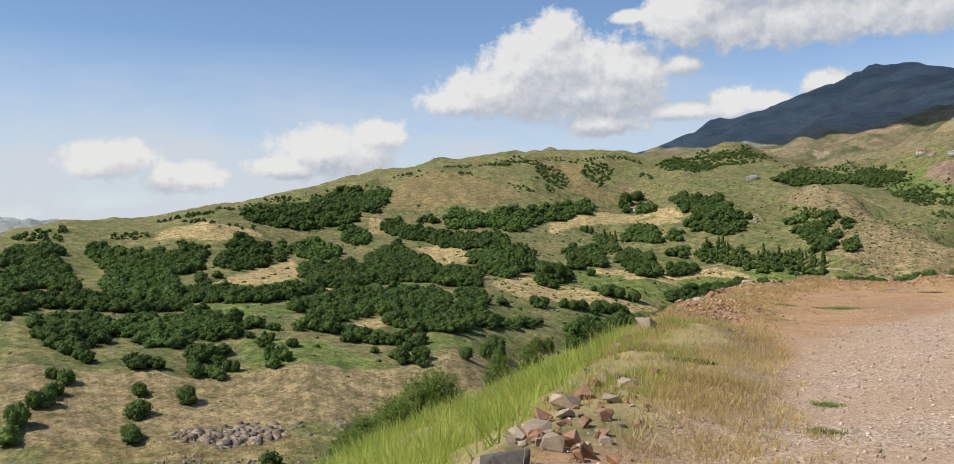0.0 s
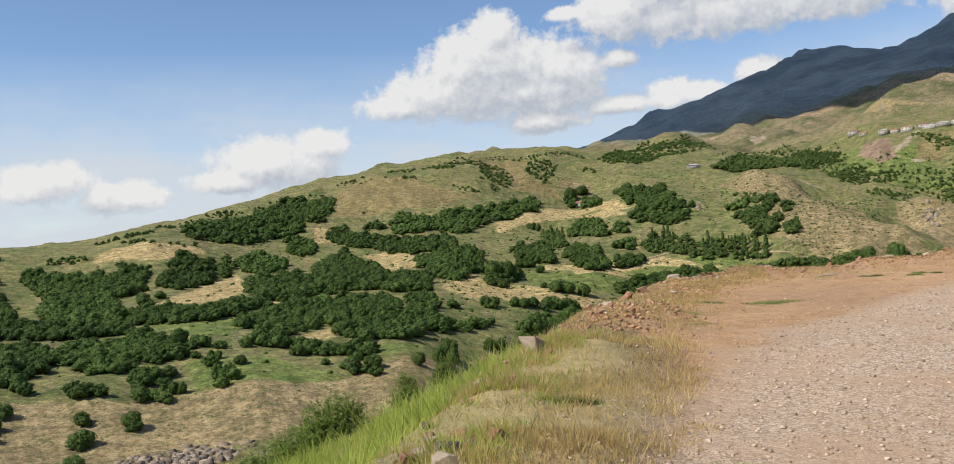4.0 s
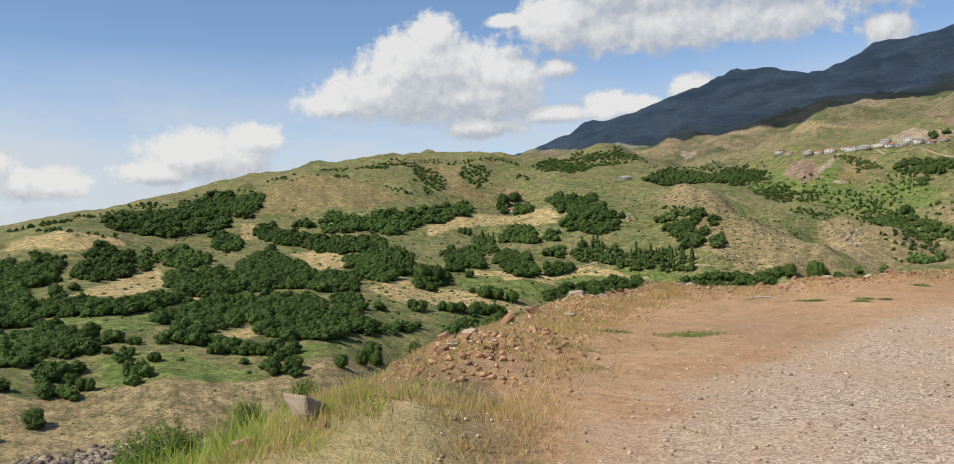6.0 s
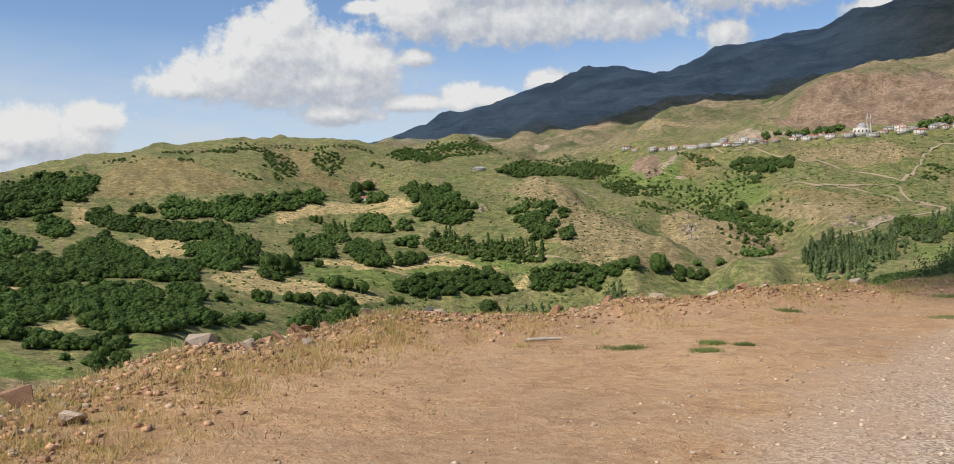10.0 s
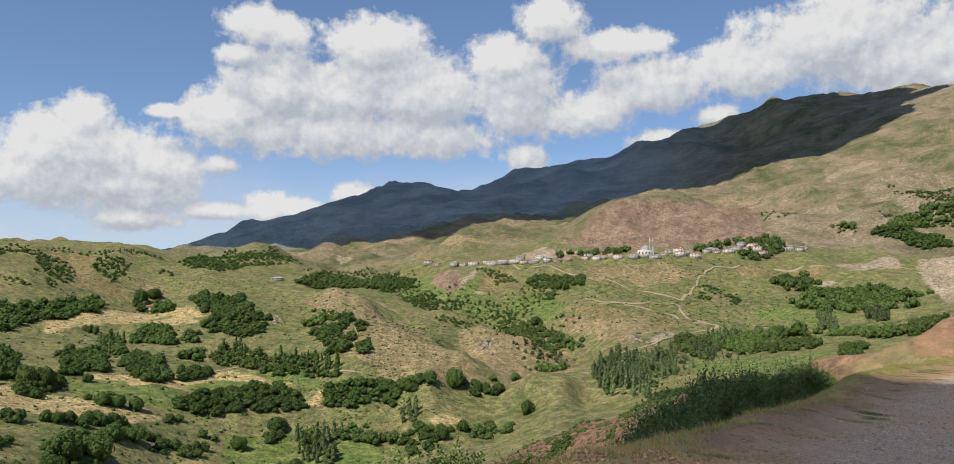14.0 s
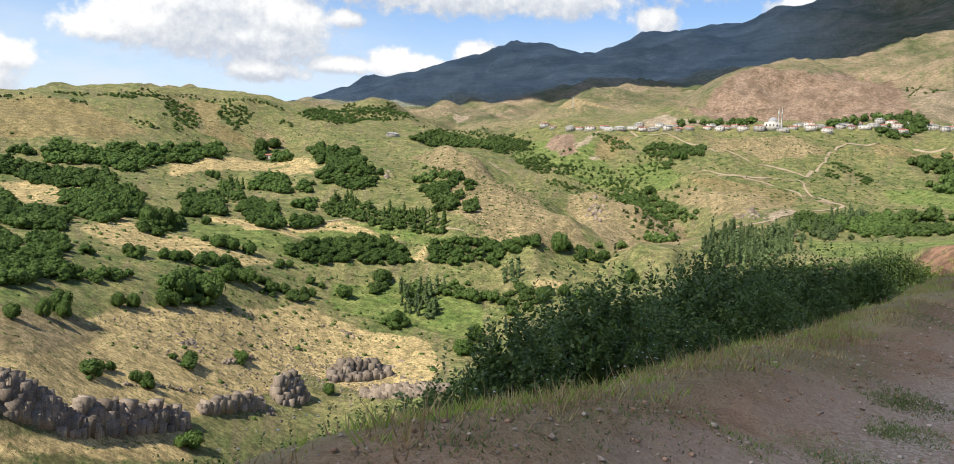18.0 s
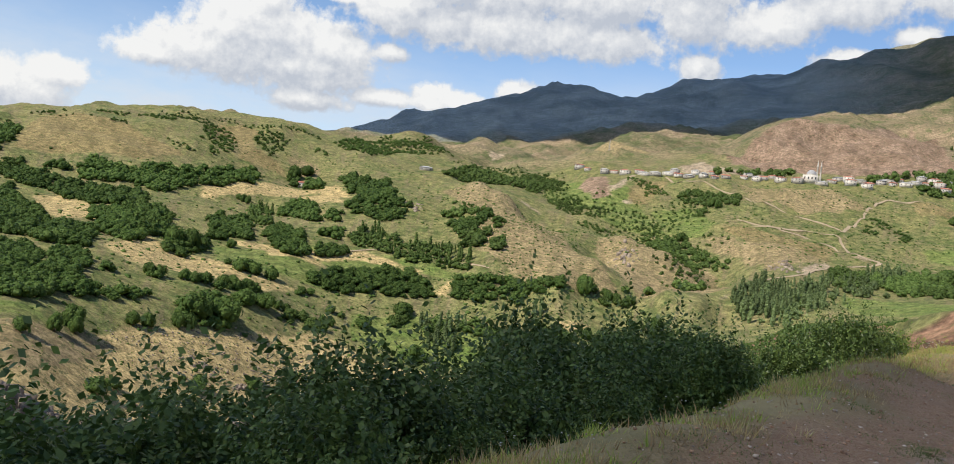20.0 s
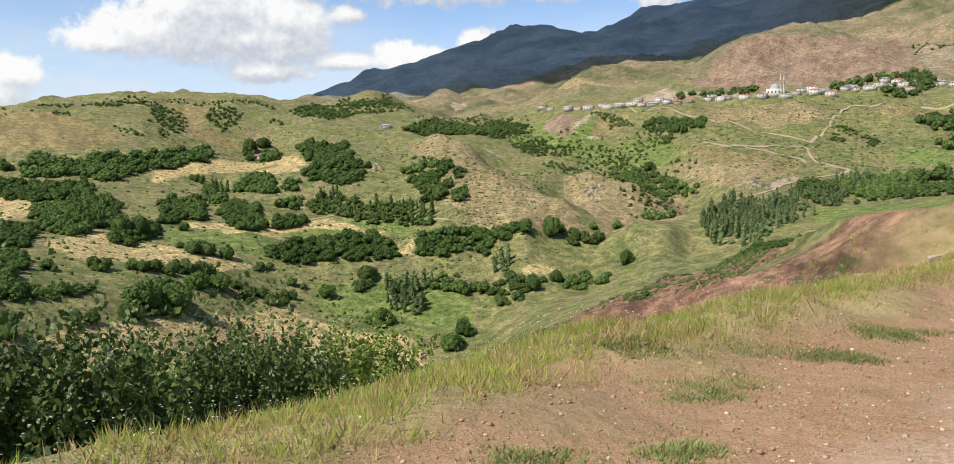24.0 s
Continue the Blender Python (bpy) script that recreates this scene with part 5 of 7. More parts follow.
def leafy(lobes, radii, count, leaf, squash=0.95):
    """A crown of rounded lobes: a low core in each, and tilted sprays of leaves all over."""
    lobes, radii = np.asarray(lobes, float), np.asarray(radii, float)
    pick = rng.choice(len(lobes), count * 3, p=radii ** 2 / (radii ** 2).sum())
    d = rng.normal(size=(len(pick), 3))
    d /= np.linalg.norm(d, axis=1)[:, None]
    d[:, 2] = np.where(d[:, 2] < -0.45, -d[:, 2], d[:, 2])
    p = lobes[pick] + d * (radii[pick] * rng.uniform(0.9, 1.08, len(pick)))[:, None] * (1, 1, squash)
    gap = np.linalg.norm(p[:, None] - lobes[None], axis=2) / radii
    gap[np.arange(len(pick)), pick] = 2
    keep = (gap.min(1) > 0.86) & (p[:, 2] > 0.02)
    p, d = p[keep][:count], d[keep][:count]
    n = d + rng.normal(size=d.shape) * 0.3 + (0, 0, 0.12)
    n /= np.linalg.norm(n, axis=1)[:, None]
    u = np.cross(n, rng.normal(size=n.shape))
    u /= np.linalg.norm(u, axis=1)[:, None]
    w = np.cross(n, u)
    s = (leaf * rng.uniform(0.6, 1.3, len(p)))[:, None]
    ragged = rng.uniform(0.6, 1.2, (4, len(p), 1))
    v = np.stack([p + u * s * ragged[0], p + w * s * ragged[1], p - u * s * ragged[2], p - w * s * ragged[3]], 1).reshape(-1, 3)
    k = 4 * np.arange(len(p))[:, None]
    cv = (ICO[None] * (radii * 0.9)[:, None, None] * rng.uniform(0.9, 1.06, (len(lobes), 12, 1)) * (1, 1, squash) + lobes[:, None]).reshape(-1, 3)
    cf = (ICO_FACES[None] + 12 * np.arange(len(lobes))[:, None, None]).reshape(-1, 3)
    return np.concatenate([v, cv]), np.concatenate([k + (0, 1, 2), k + (0, 2, 3), cf + len(v)])


def round_crown(lobe_count, count, leaf):
    """About unit radius, 1.5 high, leafy to the ground."""
    a = np.arange(lobe_count) * 2.4 + rng.uniform(0, 6)
    out = np.concatenate([[0.1], rng.uniform(0.38, 0.6, lobe_count - 1)])
    z = np.concatenate([[0.95], np.linspace(0.85, 0.36, lobe_count - 1)])
    r = np.concatenate([[0.55], rng.uniform(0.40, 0.56, lobe_count - 1)])
    return leafy(np.stack([np.cos(a) * out, np.sin(a) * out, z], 1), r, count, leaf)


def slim_crown(count, leaf):
    z = np.linspace(0.35, 3.0, 7)
    r = np.interp(z, [0.3, 0.9, 2.2, 3.1], [0.3, 0.42, 0.34, 0.14])
    return leafy(np.stack([rng.normal(size=7) * 0.07, rng.normal(size=7) * 0.07, z], 1), r, count, leaf, 1.3)


FINE = [round_crown(6, 160, 0.115) for _ in range(8)]
COARSE = [round_crown(5, 50, 0.18) for _ in range(8)]
TALL = [slim_crown(70, 0.17) for _ in range(6)]
LOW = [round_crown(4, 36, 0.2) for _ in range(6)]


def scatter(cx, cy, w, d, step):
    """Uneven places inside an ellipse that faces the road."""
    ux, uy = cx - ORIGIN[0], cy - ORIGIN[1]
    n = math.hypot(ux, uy)
    ux, uy = ux / n, uy / n
    out = []
    a = np.arange(-w * 1.3, w * 1.3 + step, step)
    b = np.arange(-d * 1.3, d * 1.3 + step, step)
    for p in a:
        for q in b:
            p2, q2 = p + rng.uniform(-0.45, 0.45) * step, q + rng.uniform(-0.45, 0.45) * step
            reach = 0.95 + 0.55 * float(value_noise(np.array([p2 / 9 + cx]), np.array([q2 / 9 + cy]), 12)[0])
            if math.hypot(p2 / max(w, 1), q2 / max(d, 1)) < max(reach, 0.5) * rng.uniform(0.9, 1.1):
                out.append((cx + p2 * uy + q2 * ux, cy - p2 * ux + q2 * uy))
    return np.array(out).reshape(-1, 2)


def grove(name, cx, cy, w, d, surface, label, kinds=None, size=None, thin=1.0):
    dist = math.hypot(cx - ORIGIN[0], cy - ORIGIN[1])
    step = (4.6 if dist < 520 else 5.6 if dist < 800 else 8.5 if dist < 1250 else 11.0)
    shapes = kinds or (FINE if dist < 640 else COARSE)
    spots = scatter(cx, cy, w * 1.05, d * 1.12, step * thin)
    if not len(spots):
        return
    z = height(spots[:, 0], spots[:, 1])
    verts, faces, total = [], [], 0
    for (x, y), h in zip(spots, z):
        v, f = shapes[rng.integers(len(shapes))]
        s = (size or step * 0.74) * rng.uniform(0.62, 1.25)
        a = rng.uniform(0, 6.28)
        turned = np.stack([v[:, 0] * math.cos(a) - v[:, 1] * math.sin(a), v[:, 0] * math.sin(a) + v[:, 1] * math.cos(a), v[:, 2] * rng.uniform(0.8, 1.15)], 1)
        verts.append(turned * s + (x, y, h - 0.3))
        faces.append(f + total)
        total += len(v)
    tagged(new(name, mesh_of(name, np.concatenate(verts), np.concatenate(faces), surface)), label, "trees", kind="stuff")


def planted(name, spots, shapes, sizes, surface, label):
    """One object of many trees: each a shape, turned and sized, with its foot on the ground."""
    z = height(spots[:, 0], spots[:, 1])
    pick = rng.integers(len(shapes), size=len(spots))
    verts, faces, total = [], [], 0
    for k, (v, f) in enumerate(shapes):
        own = np.flatnonzero(pick == k)
        if not len(own):
            continue
        a, s = rng.uniform(0, 6.28, len(own)), sizes[own]
        ca, sa_ = np.cos(a)[:, None], np.sin(a)[:, None]
        tall = rng.uniform(0.7, 1.0, len(own))
        turned = np.stack([v[None, :, 0] * ca - v[None, :, 1] * sa_, v[None, :, 0] * sa_ + v[None, :, 1] * ca, v[None, :, 2] * tall[:, None]], -1) * s[:, None, None]
        turned += np.column_stack([spots[own], z[own] - 0.3])[:, None]
        verts.append(turned.reshape(-1, 3))
        faces.append((f[None] + total + len(v) * np.arange(len(own))[:, None, None]).reshape(-1, 3))
        total += len(v) * len(own)
    tagged(new(name, mesh_of(name, np.concatenate(verts), np.concatenate(faces), surface)), label, "trees", kind="stuff")


# kind: name, surface, label, spacing, crown radius, near and far shapes
WOOD_KINDS = dict(
    oak=("oak_grove", oak_leaves, "dense dark green oak wood on the slope", 1.0, 0.74, FINE, COARSE),
    mixed=("mixed_grove", ash_leaves, "oaks and slender poplars at the foot of a hill", 0.95, 0.62, FINE + TALL[:2], COARSE + TALL[:3]),
    hill=("scrub", oak_leaves, "low dark green oak scrub covering a hilltop", 1.0, 0.38, LOW, LOW),
    scrub=("scrub", oak_leaves, "dark green scrub scattered over a hillside", 0.95, 0.42, LOW, LOW),
    ash=("ash_grove", ash_leaves, "fresh green ash and willow trees along the valley", 1.15, 0.56, FINE, COARSE),
    bank=("scrub", oak_leaves, "strip of dark green scrub on the red earth spur", 0.42, 0.6, LOW, LOW),
    ravine=("scrub", ash_leaves, "light green scrub and willows in a ravine", 0.9, 0.42, LOW, LOW),
    poplar=("poplar_grove", poplar_leaves, "pale green slender poplars along the stream", 0.9, 0.62, TALL + FINE[:2], TALL + COARSE[:2]),
)
for key, poly in WOODS:
    name, surface, label, gap, crown, fine, coarse = WOOD_KINDS[key]
    px, py = np.array(poly).T
    dist = math.hypot(px.mean() - ORIGIN[0], py.mean() - ORIGIN[1])
    step = gap * (4.9 if dist < 520 else 5.6 if dist < 800 else 6.6 if dist < 1250 else 8.5)
    qx, qy = np.meshgrid(np.arange(px.min() - 3, px.max() + 3, step), np.arange(py.min() - 3, py.max() + 3, step * 0.87))
    qx = qx + (np.arange(len(qx)) % 2)[:, None] * step / 2
    qx, qy = qx.ravel() + rng.uniform(-0.4, 0.4, qx.size) * step, qy.ravel() + rng.uniform(-0.4, 0.4, qx.size) * step
    deep = inside(poly, qx, qy) + 2.2 * fbm(qx / 14, qy / 14, 17, 2)
    keep = (deep > (0.6 if dist < 800 else 0.0)) & (rng.uniform(size=qx.size) < dict(scrub=0.6, ravine=0.8, hill=0.92, bank=0.9).get(key, 1.0))
    spots = np.column_stack([qx, qy])[keep]
    if not len(spots):
        spots = np.array([[px.mean(), py.mean()]])
    sizes = step * crown * rng.uniform(0.6, 1.25, len(spots))
    planted(name, spots, fine if dist < 640 else coarse, sizes, surface, label)

for zone, patches in GROVES.items():
    for cx, cy, w, d in patches:
        if zone == "skyline_scrub":
            grove("scrub", cx, cy, w, d, oak_leaves, "dark green scrub along the crest of a hill", LOW, 1.9, 0.7)
        elif zone == "valley_woods" and cx < 560:
            grove("poplar_grove", cx, cy, w, d, poplar_leaves, "pale green poplars and willows along the stream", TALL + FINE[:4], 3.4, 1.35)
        elif zone == "ravine_scrub":
            grove("scrub", cx, cy, w, d, ash_leaves, "light green scrub and willows in a ravine", LOW, 2.0, 1.25)
        else:
            grove("ash_grove", cx, cy, w, d, ash_leaves, "fresh green ash and willow trees along the valley")

# ---- single trees ----
def tree_kind(surface, tall):
    root = thing("tree", (0, 0, 0), "", "")
    v, f = slim_crown(300, 0.09) if tall else round_crown(9, 520, 0.085)
    part("crown", mesh_of("crown", v, f, surface), root)
    tv, tf = tapered([(0, 0, -0.3), (0.02, 0.01, 0.3), (-0.03, 0.03, 0.8), (0.02, 0, 1.1)], [0.085, 0.07, 0.05, 0.02])
    part("trunk", mesh_of("trunk", tv, tf, bark), root)
    for k in range(3):
        a = k * 2.1 + 0.5
        lv, lf = tapered([(0, 0, 0.35 + 0.1 * k), (math.cos(a) * 0.3, math.sin(a) * 0.3, 0.7 + 0.1 * k), (math.cos(a) * 0.55, math.sin(a) * 0.55, 0.95 + 0.1 * k)], [0.04, 0.03, 0.012], 5)
        part("limb", mesh_of("limb", lv, lf, bark), root)
    return root


KINDS = [tree_kind(oak_leaves, False) for _ in range(4)] + [tree_kind(poplar_leaves, True), tree_kind(oak_leaves, True)]
used = set()
for zone, spots in SINGLE_TREES.items():
    for i, (x, y, r, tall) in enumerate(spots):
        slim = tall / r > 2.6
        k = (4 + i % 2) if slim else i % 4
        h = float(height(np.array([x]), np.array([y]))[0])
        scale_xy = r / (0.5 if slim else 1.0)
        m = pose(x, y, h - 0.1, 0, 0, rng.uniform(0, 360))
        stretch = tall / (3.2 if slim else 1.5)
        if k in used:
            ob = copy_thing(KINDS[k], m)
        else:
            used.add(k)
            ob = KINDS[k]
            ob.matrix_basis = m
        ob.scale = (scale_xy, scale_xy, stretch)
        tagged(ob, "slim dark green tree standing alone in a field" if slim else ("round dark green oak tree on the grassy slope" if r > 3.4 else "small round green bush on the grassy slope"),
               "tree" if r > 3.4 or slim else "bush", "single trees of the valley")
for k, ob in enumerate(KINDS):
    if k not in used:
        for o in (*ob.children_recursive, ob):
            bpy.data.objects.remove(o)


# ---- tracks over the far slopes ----
def ribbon(name, line, width, lift, surface, label):
    """A track laid on the ground along a line."""
    pts = np.array(line, float)
    run = np.concatenate([[0], np.cumsum(np.hypot(*np.diff(pts, axis=0).T))])
    t = np.arange(0, run[-1], 4.0)
    p = np.stack([np.interp(t, run, pts[:, 0]), np.interp(t, run, pts[:, 1])], 1)
    for _ in range(3):
        p[1:-1] = (p[:-2] + p[1:-1] * 2 + p[2:]) / 4
    p = p + np.stack([value_noise(t / 25, t * 0, 61), value_noise(t / 25, t * 0, 62)], 1) * 3
    d = np.gradient(p, axis=0)
    n = np.stack([-d[:, 1], d[:, 0]], 1) / np.maximum(np.hypot(d[:, 0], d[:, 1]), 1e-6)[:, None]
    half = width / 2 * (1 + 0.35 * value_noise(t / 14, t * 0, 63))[:, None]
    rows = [p + n * half * k for k in (-1, -0.4, 0.4, 1)]
    verts = np.concatenate([np.column_stack([r, height(r[:, 0], r[:, 1]) + lift]) for r in rows])
    m = len(t)
    faces = [(k * m + i, k * m + i + 1, (k + 1) * m + i + 1, (k + 1) * m + i) for k in range(3) for i in range(m - 1)]
    faces = [f[::-1] for f in faces]
    tagged(new(name, mesh_of(name, verts, faces, surface)), label, "track", kind="structure")


for key, line in TRACKS.items():
    ribbon("track", line, 1.6 if key == "hill_path" else 3.2, 0.45, track_dust, "pale dusty dirt track over the hillside")


# ---- the village ----
def box(lo, hi):
    (x0, y0, z0), (x1, y1, z1) = lo, hi
    v = [(x0, y0, z0), (x1, y0, z0), (x1, y1, z0), (x0, y1, z0), (x0, y0, z1), (x1, y0, z1), (x1, y1, z1), (x0, y1, z1)]
    return v, [(3, 2, 1, 0), (4, 5, 6, 7), (0, 1, 5, 4), (1, 2, 6, 5), (2, 3, 7, 6), (3, 0, 4, 7)]


def house_kind(w, d, h, storeys, roof_surface, hip):
    root = thing("house", (0, 0, 0), "", "")
    part("wall", mesh_of("wall", *box((-w / 2, -d / 2, -2), (w / 2, d / 2, h)), house_white), root)
    o, rise = 0.5, 1.5
    a = w / 2 - (d / 2 if hip else 0)
    rv = [(-w / 2 - o, -d / 2 - o, h), (w / 2 + o, -d / 2 - o, h), (w / 2 + o, d / 2 + o, h), (-w / 2 - o, d / 2 + o, h), (-a, 0, h + rise), (a, 0, h + rise)]
    rf = [(0, 1, 5, 4), (2, 3, 4, 5), (1, 2, 5, 5), (3, 0, 4, 4), (3, 2, 1, 0)]
    rm = bpy.data.meshes.new("roof")
    rm.from_pydata(rv, [], [tuple(dict.fromkeys(f)) for f in rf])
    rm.materials.append(roof_surface)
    roof = part("roof", rm, root, "sheet metal roof" if roof_surface is roof_grey else "red tiled roof")
    part("chimney", mesh_of("chimney", *box((w * 0.2, -0.4, h + 0.4), (w * 0.2 + 0.8, 0.4, h + rise + 0.9)), house_white), roof)
    pane = mesh_of("window", *box((-0.6, -0.06, 0), (0.6, 0.06, 1.3)), window_dark)
    for s in range(storeys):
        for k in range(3):
            part("window", pane, root).location = (-w / 2 + w * (k + 0.5) / 3, -d / 2 - 0.02, 0.9 + s * 2.9)
        side = part("window", pane, root)
        side.location, side.rotation_euler = (-w / 2 - 0.02, 0, 0.9 + s * 2.9), (0, 0, radians(90))
    part("door", mesh_of("door", *box((-0.5, -d / 2 - 0.09, -0.1), (0.5, -d / 2 - 0.02, 2.0)), old_wood), root)
    return root


HOUSE_KINDS = [house_kind(11, 8, 5.6, 2, roof_grey, True), house_kind(9, 7, 3.2, 1, roof_red, False), house_kind(14, 9, 6.2, 2, roof_red, True),
               house_kind(12, 8, 3.4, 1, roof_red, False), house_kind(16, 9, 3.6, 1, roof_grey, True)]
HOUSE_LABELS = ["two-storey white house with a grey metal roof", "low white house with a red tiled roof", "large white house with a red hipped roof",
                "low white house with a rust red roof", "long low white building with a grey roof"]
first = set()
for i, (x, y) in enumerate(HOUSES["west"] + HOUSES["east"]):
    k = int(rng.integers(5))
    m = pose(x, y, float(height(np.array([x]), np.array([y]))[0]), 0, 0, -40 + rng.uniform(-35, 35))
    if k in first:
        ob = copy_thing(HOUSE_KINDS[k], m)
    else:
        first.add(k)
        ob = HOUSE_KINDS[k]
        ob.matrix_basis = m
    tagged(ob, HOUSE_LABELS[k] + " in the village", "house", "village houses")


def at_ground(x, y, lift=0.0):
    return (x, y, float(height(np.array([x]), np.array([y]))[0]) + lift)


def lathe(profile, sides=16):
    verts = [(r * math.cos(2 * math.pi * j / sides), r * math.sin(2 * math.pi * j / sides), z) for r, z in profile for j in range(sides)]
    faces = [(k * sides + j, k * sides + (j + 1) % sides, (k + 1) * sides + (j + 1) % sides, (k + 1) * sides + j) for k in range(len(profile) - 1) for j in range(sides)]
    return verts, faces


mosque = thing("mosque", at_ground(857, 998), "white village mosque with a dome and two slender minarets", "mosque", turn=-40)
part("hall", mesh_of("hall", *box((-11, -9, -4), (9, 9, 8)), house_white), mosque)
part("porch", mesh_of("porch", *box((-15, -6, -4), (-11.02, 6, 5)), house_white), mosque)
part("drum", mesh_of("drum", *lathe([(6.5, 8.02), (6.5, 10)]), house_white), mosque)
part("dome", mesh_of("dome", *lathe([(6.3, 10.02), (6.1, 11.4), (5.0, 13.4), (3.2, 14.9), (1.2, 15.7), (0.05, 15.9)]), roof_grey), mosque)
for sx in (7.0, 11.5):
    tower = part("minaret", mesh_of("minaret", *lathe([(1.5, -4), (1.4, 9), (1.05, 9.6), (0.95, 21), (1.6, 21.6), (1.6, 22.6), (0.8, 22.7), (0.75, 26), (0.05, 31)], 10), house_white), mosque)
    tower.location = (sx, 9.6, 0)
for k in range(4):
    part("window", mesh_of("window", *box((-9 + k * 4.6, -9.06, 2.5), (-7.4 + k * 4.6, -9.01, 5.5)), window_dark), mosque)

# concrete kerb block of the culvert where the road bends
block = thing("culvert_block", at_ground(68.6, 51.2), "low grey concrete culvert block beside the road", "concrete block", turn=28)
part("body", mesh_of("body", *box((-0.9, -0.3, -0.3), (0.9, 0.3, 0.40)), concrete), block)
part("coping", mesh_of("coping", *box((-0.96, -0.36, 0.402), (0.96, 0.36, 0.5)), concrete), block)
# the block is solid: a dark panel stands in for a hole's shade
part("opening", mesh_of("opening", *box((-0.35, -0.315, -0.05), (0.35, -0.303, 0.28)), window_dark), block)

barn = copy_thing(HOUSE_KINDS[3], pose(*at_ground(174, 959), 0, 0, -8))
tagged(barn, "low white farm building with a rust red roof among fields", "house")
shed = copy_thing(HOUSE_KINDS[4], pose(*at_ground(347, 1105), 0, 0, -12))
tagged(shed, "long low white farm shed on the hill", "house")

mast = thing("radio_mast", at_ground(870, 1606), "tall thin grey steel lattice mast on a hill", "mast")
for ax, ay in ((-1, -1), (1, -1), (1, 1), (-1, 1)):
    part("leg", mesh_of("leg", *tapered([(ax * 1.8, ay * 1.8, -1), (ax * 0.9, ay * 0.9, 14), (ax * 0.35, ay * 0.35, 27)], [0.25, 0.2, 0.14], 4), steel), mast)
for k in range(6):
    z, w = 2 + k * 4.2, 1.7 - k * 0.24
    part("brace", mesh_of("brace", *box((-w, -0.12, z), (w, 0.12, z + 0.3)), steel), mast)
    part("brace", mesh_of("brace", *box((-0.12, -w, z + 0.4), (0.12, w, z + 0.7)), steel), mast)

# ---- rock outcrops over the stream: (x, y, half length, half depth, height, count) ----
OUTCROPS = [(147, 436, 16.4, 9.1, 2.2, 70), (152, 403, 13.9, 9.4, 2, 60), (76, 373, 12.2, 3.5, 1.6, 50), (57, 402, 7.9, 3.0, 1.5, 25), (140, 474, 12.9, 3.0, 1.5, 40), (-71, 257, 17.6, 4.2, 2.6, 240), (-39, 270, 5.7, 3.0, 2, 50), (399, 671, 13.1, 16.7, 5, 50), (511, 613, 13.4, 11.5, 4, 50), (237, 745, 6.3, 5.9, 2.5, 30)]


def outcrop(cx, cy, half, deep, tall, n):
    ux, uy = cx - ORIGIN[0], cy - ORIGIN[1]
    k = math.hypot(ux, uy)
    ux, uy = ux / k, uy / k
    verts, faces = [], []
    for i in range(n):
        p, q = rng.normal() * half * 0.55, rng.normal() * deep * 0.9
        x, y = cx + p * uy + q * ux, cy - p * ux + q * uy
        w, h = rng.uniform(0.4, 1.4), tall * rng.uniform(0.1, 0.62) * (1 - 0.5 * abs(p) / half)
        z = float(height(np.array([x]), np.array([y]))[0])
        v, f = box((-w, -w, -2), (w, w, h))
        v = np.array(v) * rng.uniform(0.7, 1.25, (8, 3)) + rng.normal(size=(8, 3)) * 0.28
        a = rng.uniform(0, 3.1)
        v = np.stack([v[:, 0] * math.cos(a) - v[:, 1] * math.sin(a) + v[:, 2] * 0.12 * ux, v[:, 0] * math.sin(a) + v[:, 1] * math.cos(a) + v[:, 2] * 0.12 * uy, v[:, 2]], 1)
        faces += [tuple(t + 8 * i for t in g) for g in f]
        verts.append(v + (x, y, z - 0.5))
    verts = np.concatenate(verts)
    home = np.array(at_ground(cx, cy))
    ob = tagged(new("rock_outcrop", mesh_of("rock_outcrop", verts - home, faces, grey_cliff)), "jagged grey brown rock outcrop on the dry slope", "rock", kind="stuff")
    ob.location = home


for spec in OUTCROPS:
    outcrop(*spec)


CLIFFS = [(-9.0, 266.7, 17.2, 283.5, 8.0, 70), (15.8, 281.6, 49.6, 324.3, 8.0, 66), (57.0, 342.9, 81.7, 372.6, 4.4, 34), (91.3, 383.2, 104.4, 394.5, 10.7, 26), (120.5, 419.8, 148.7, 425.9, 8.7, 46), (131.7, 401.7, 161.0, 382.1, 4.7, 54), (70.0, 397.6, 85.4, 418.1, 1.7, 14), (29.7, 335.6, 57.2, 359.2, 1.2, 16)]


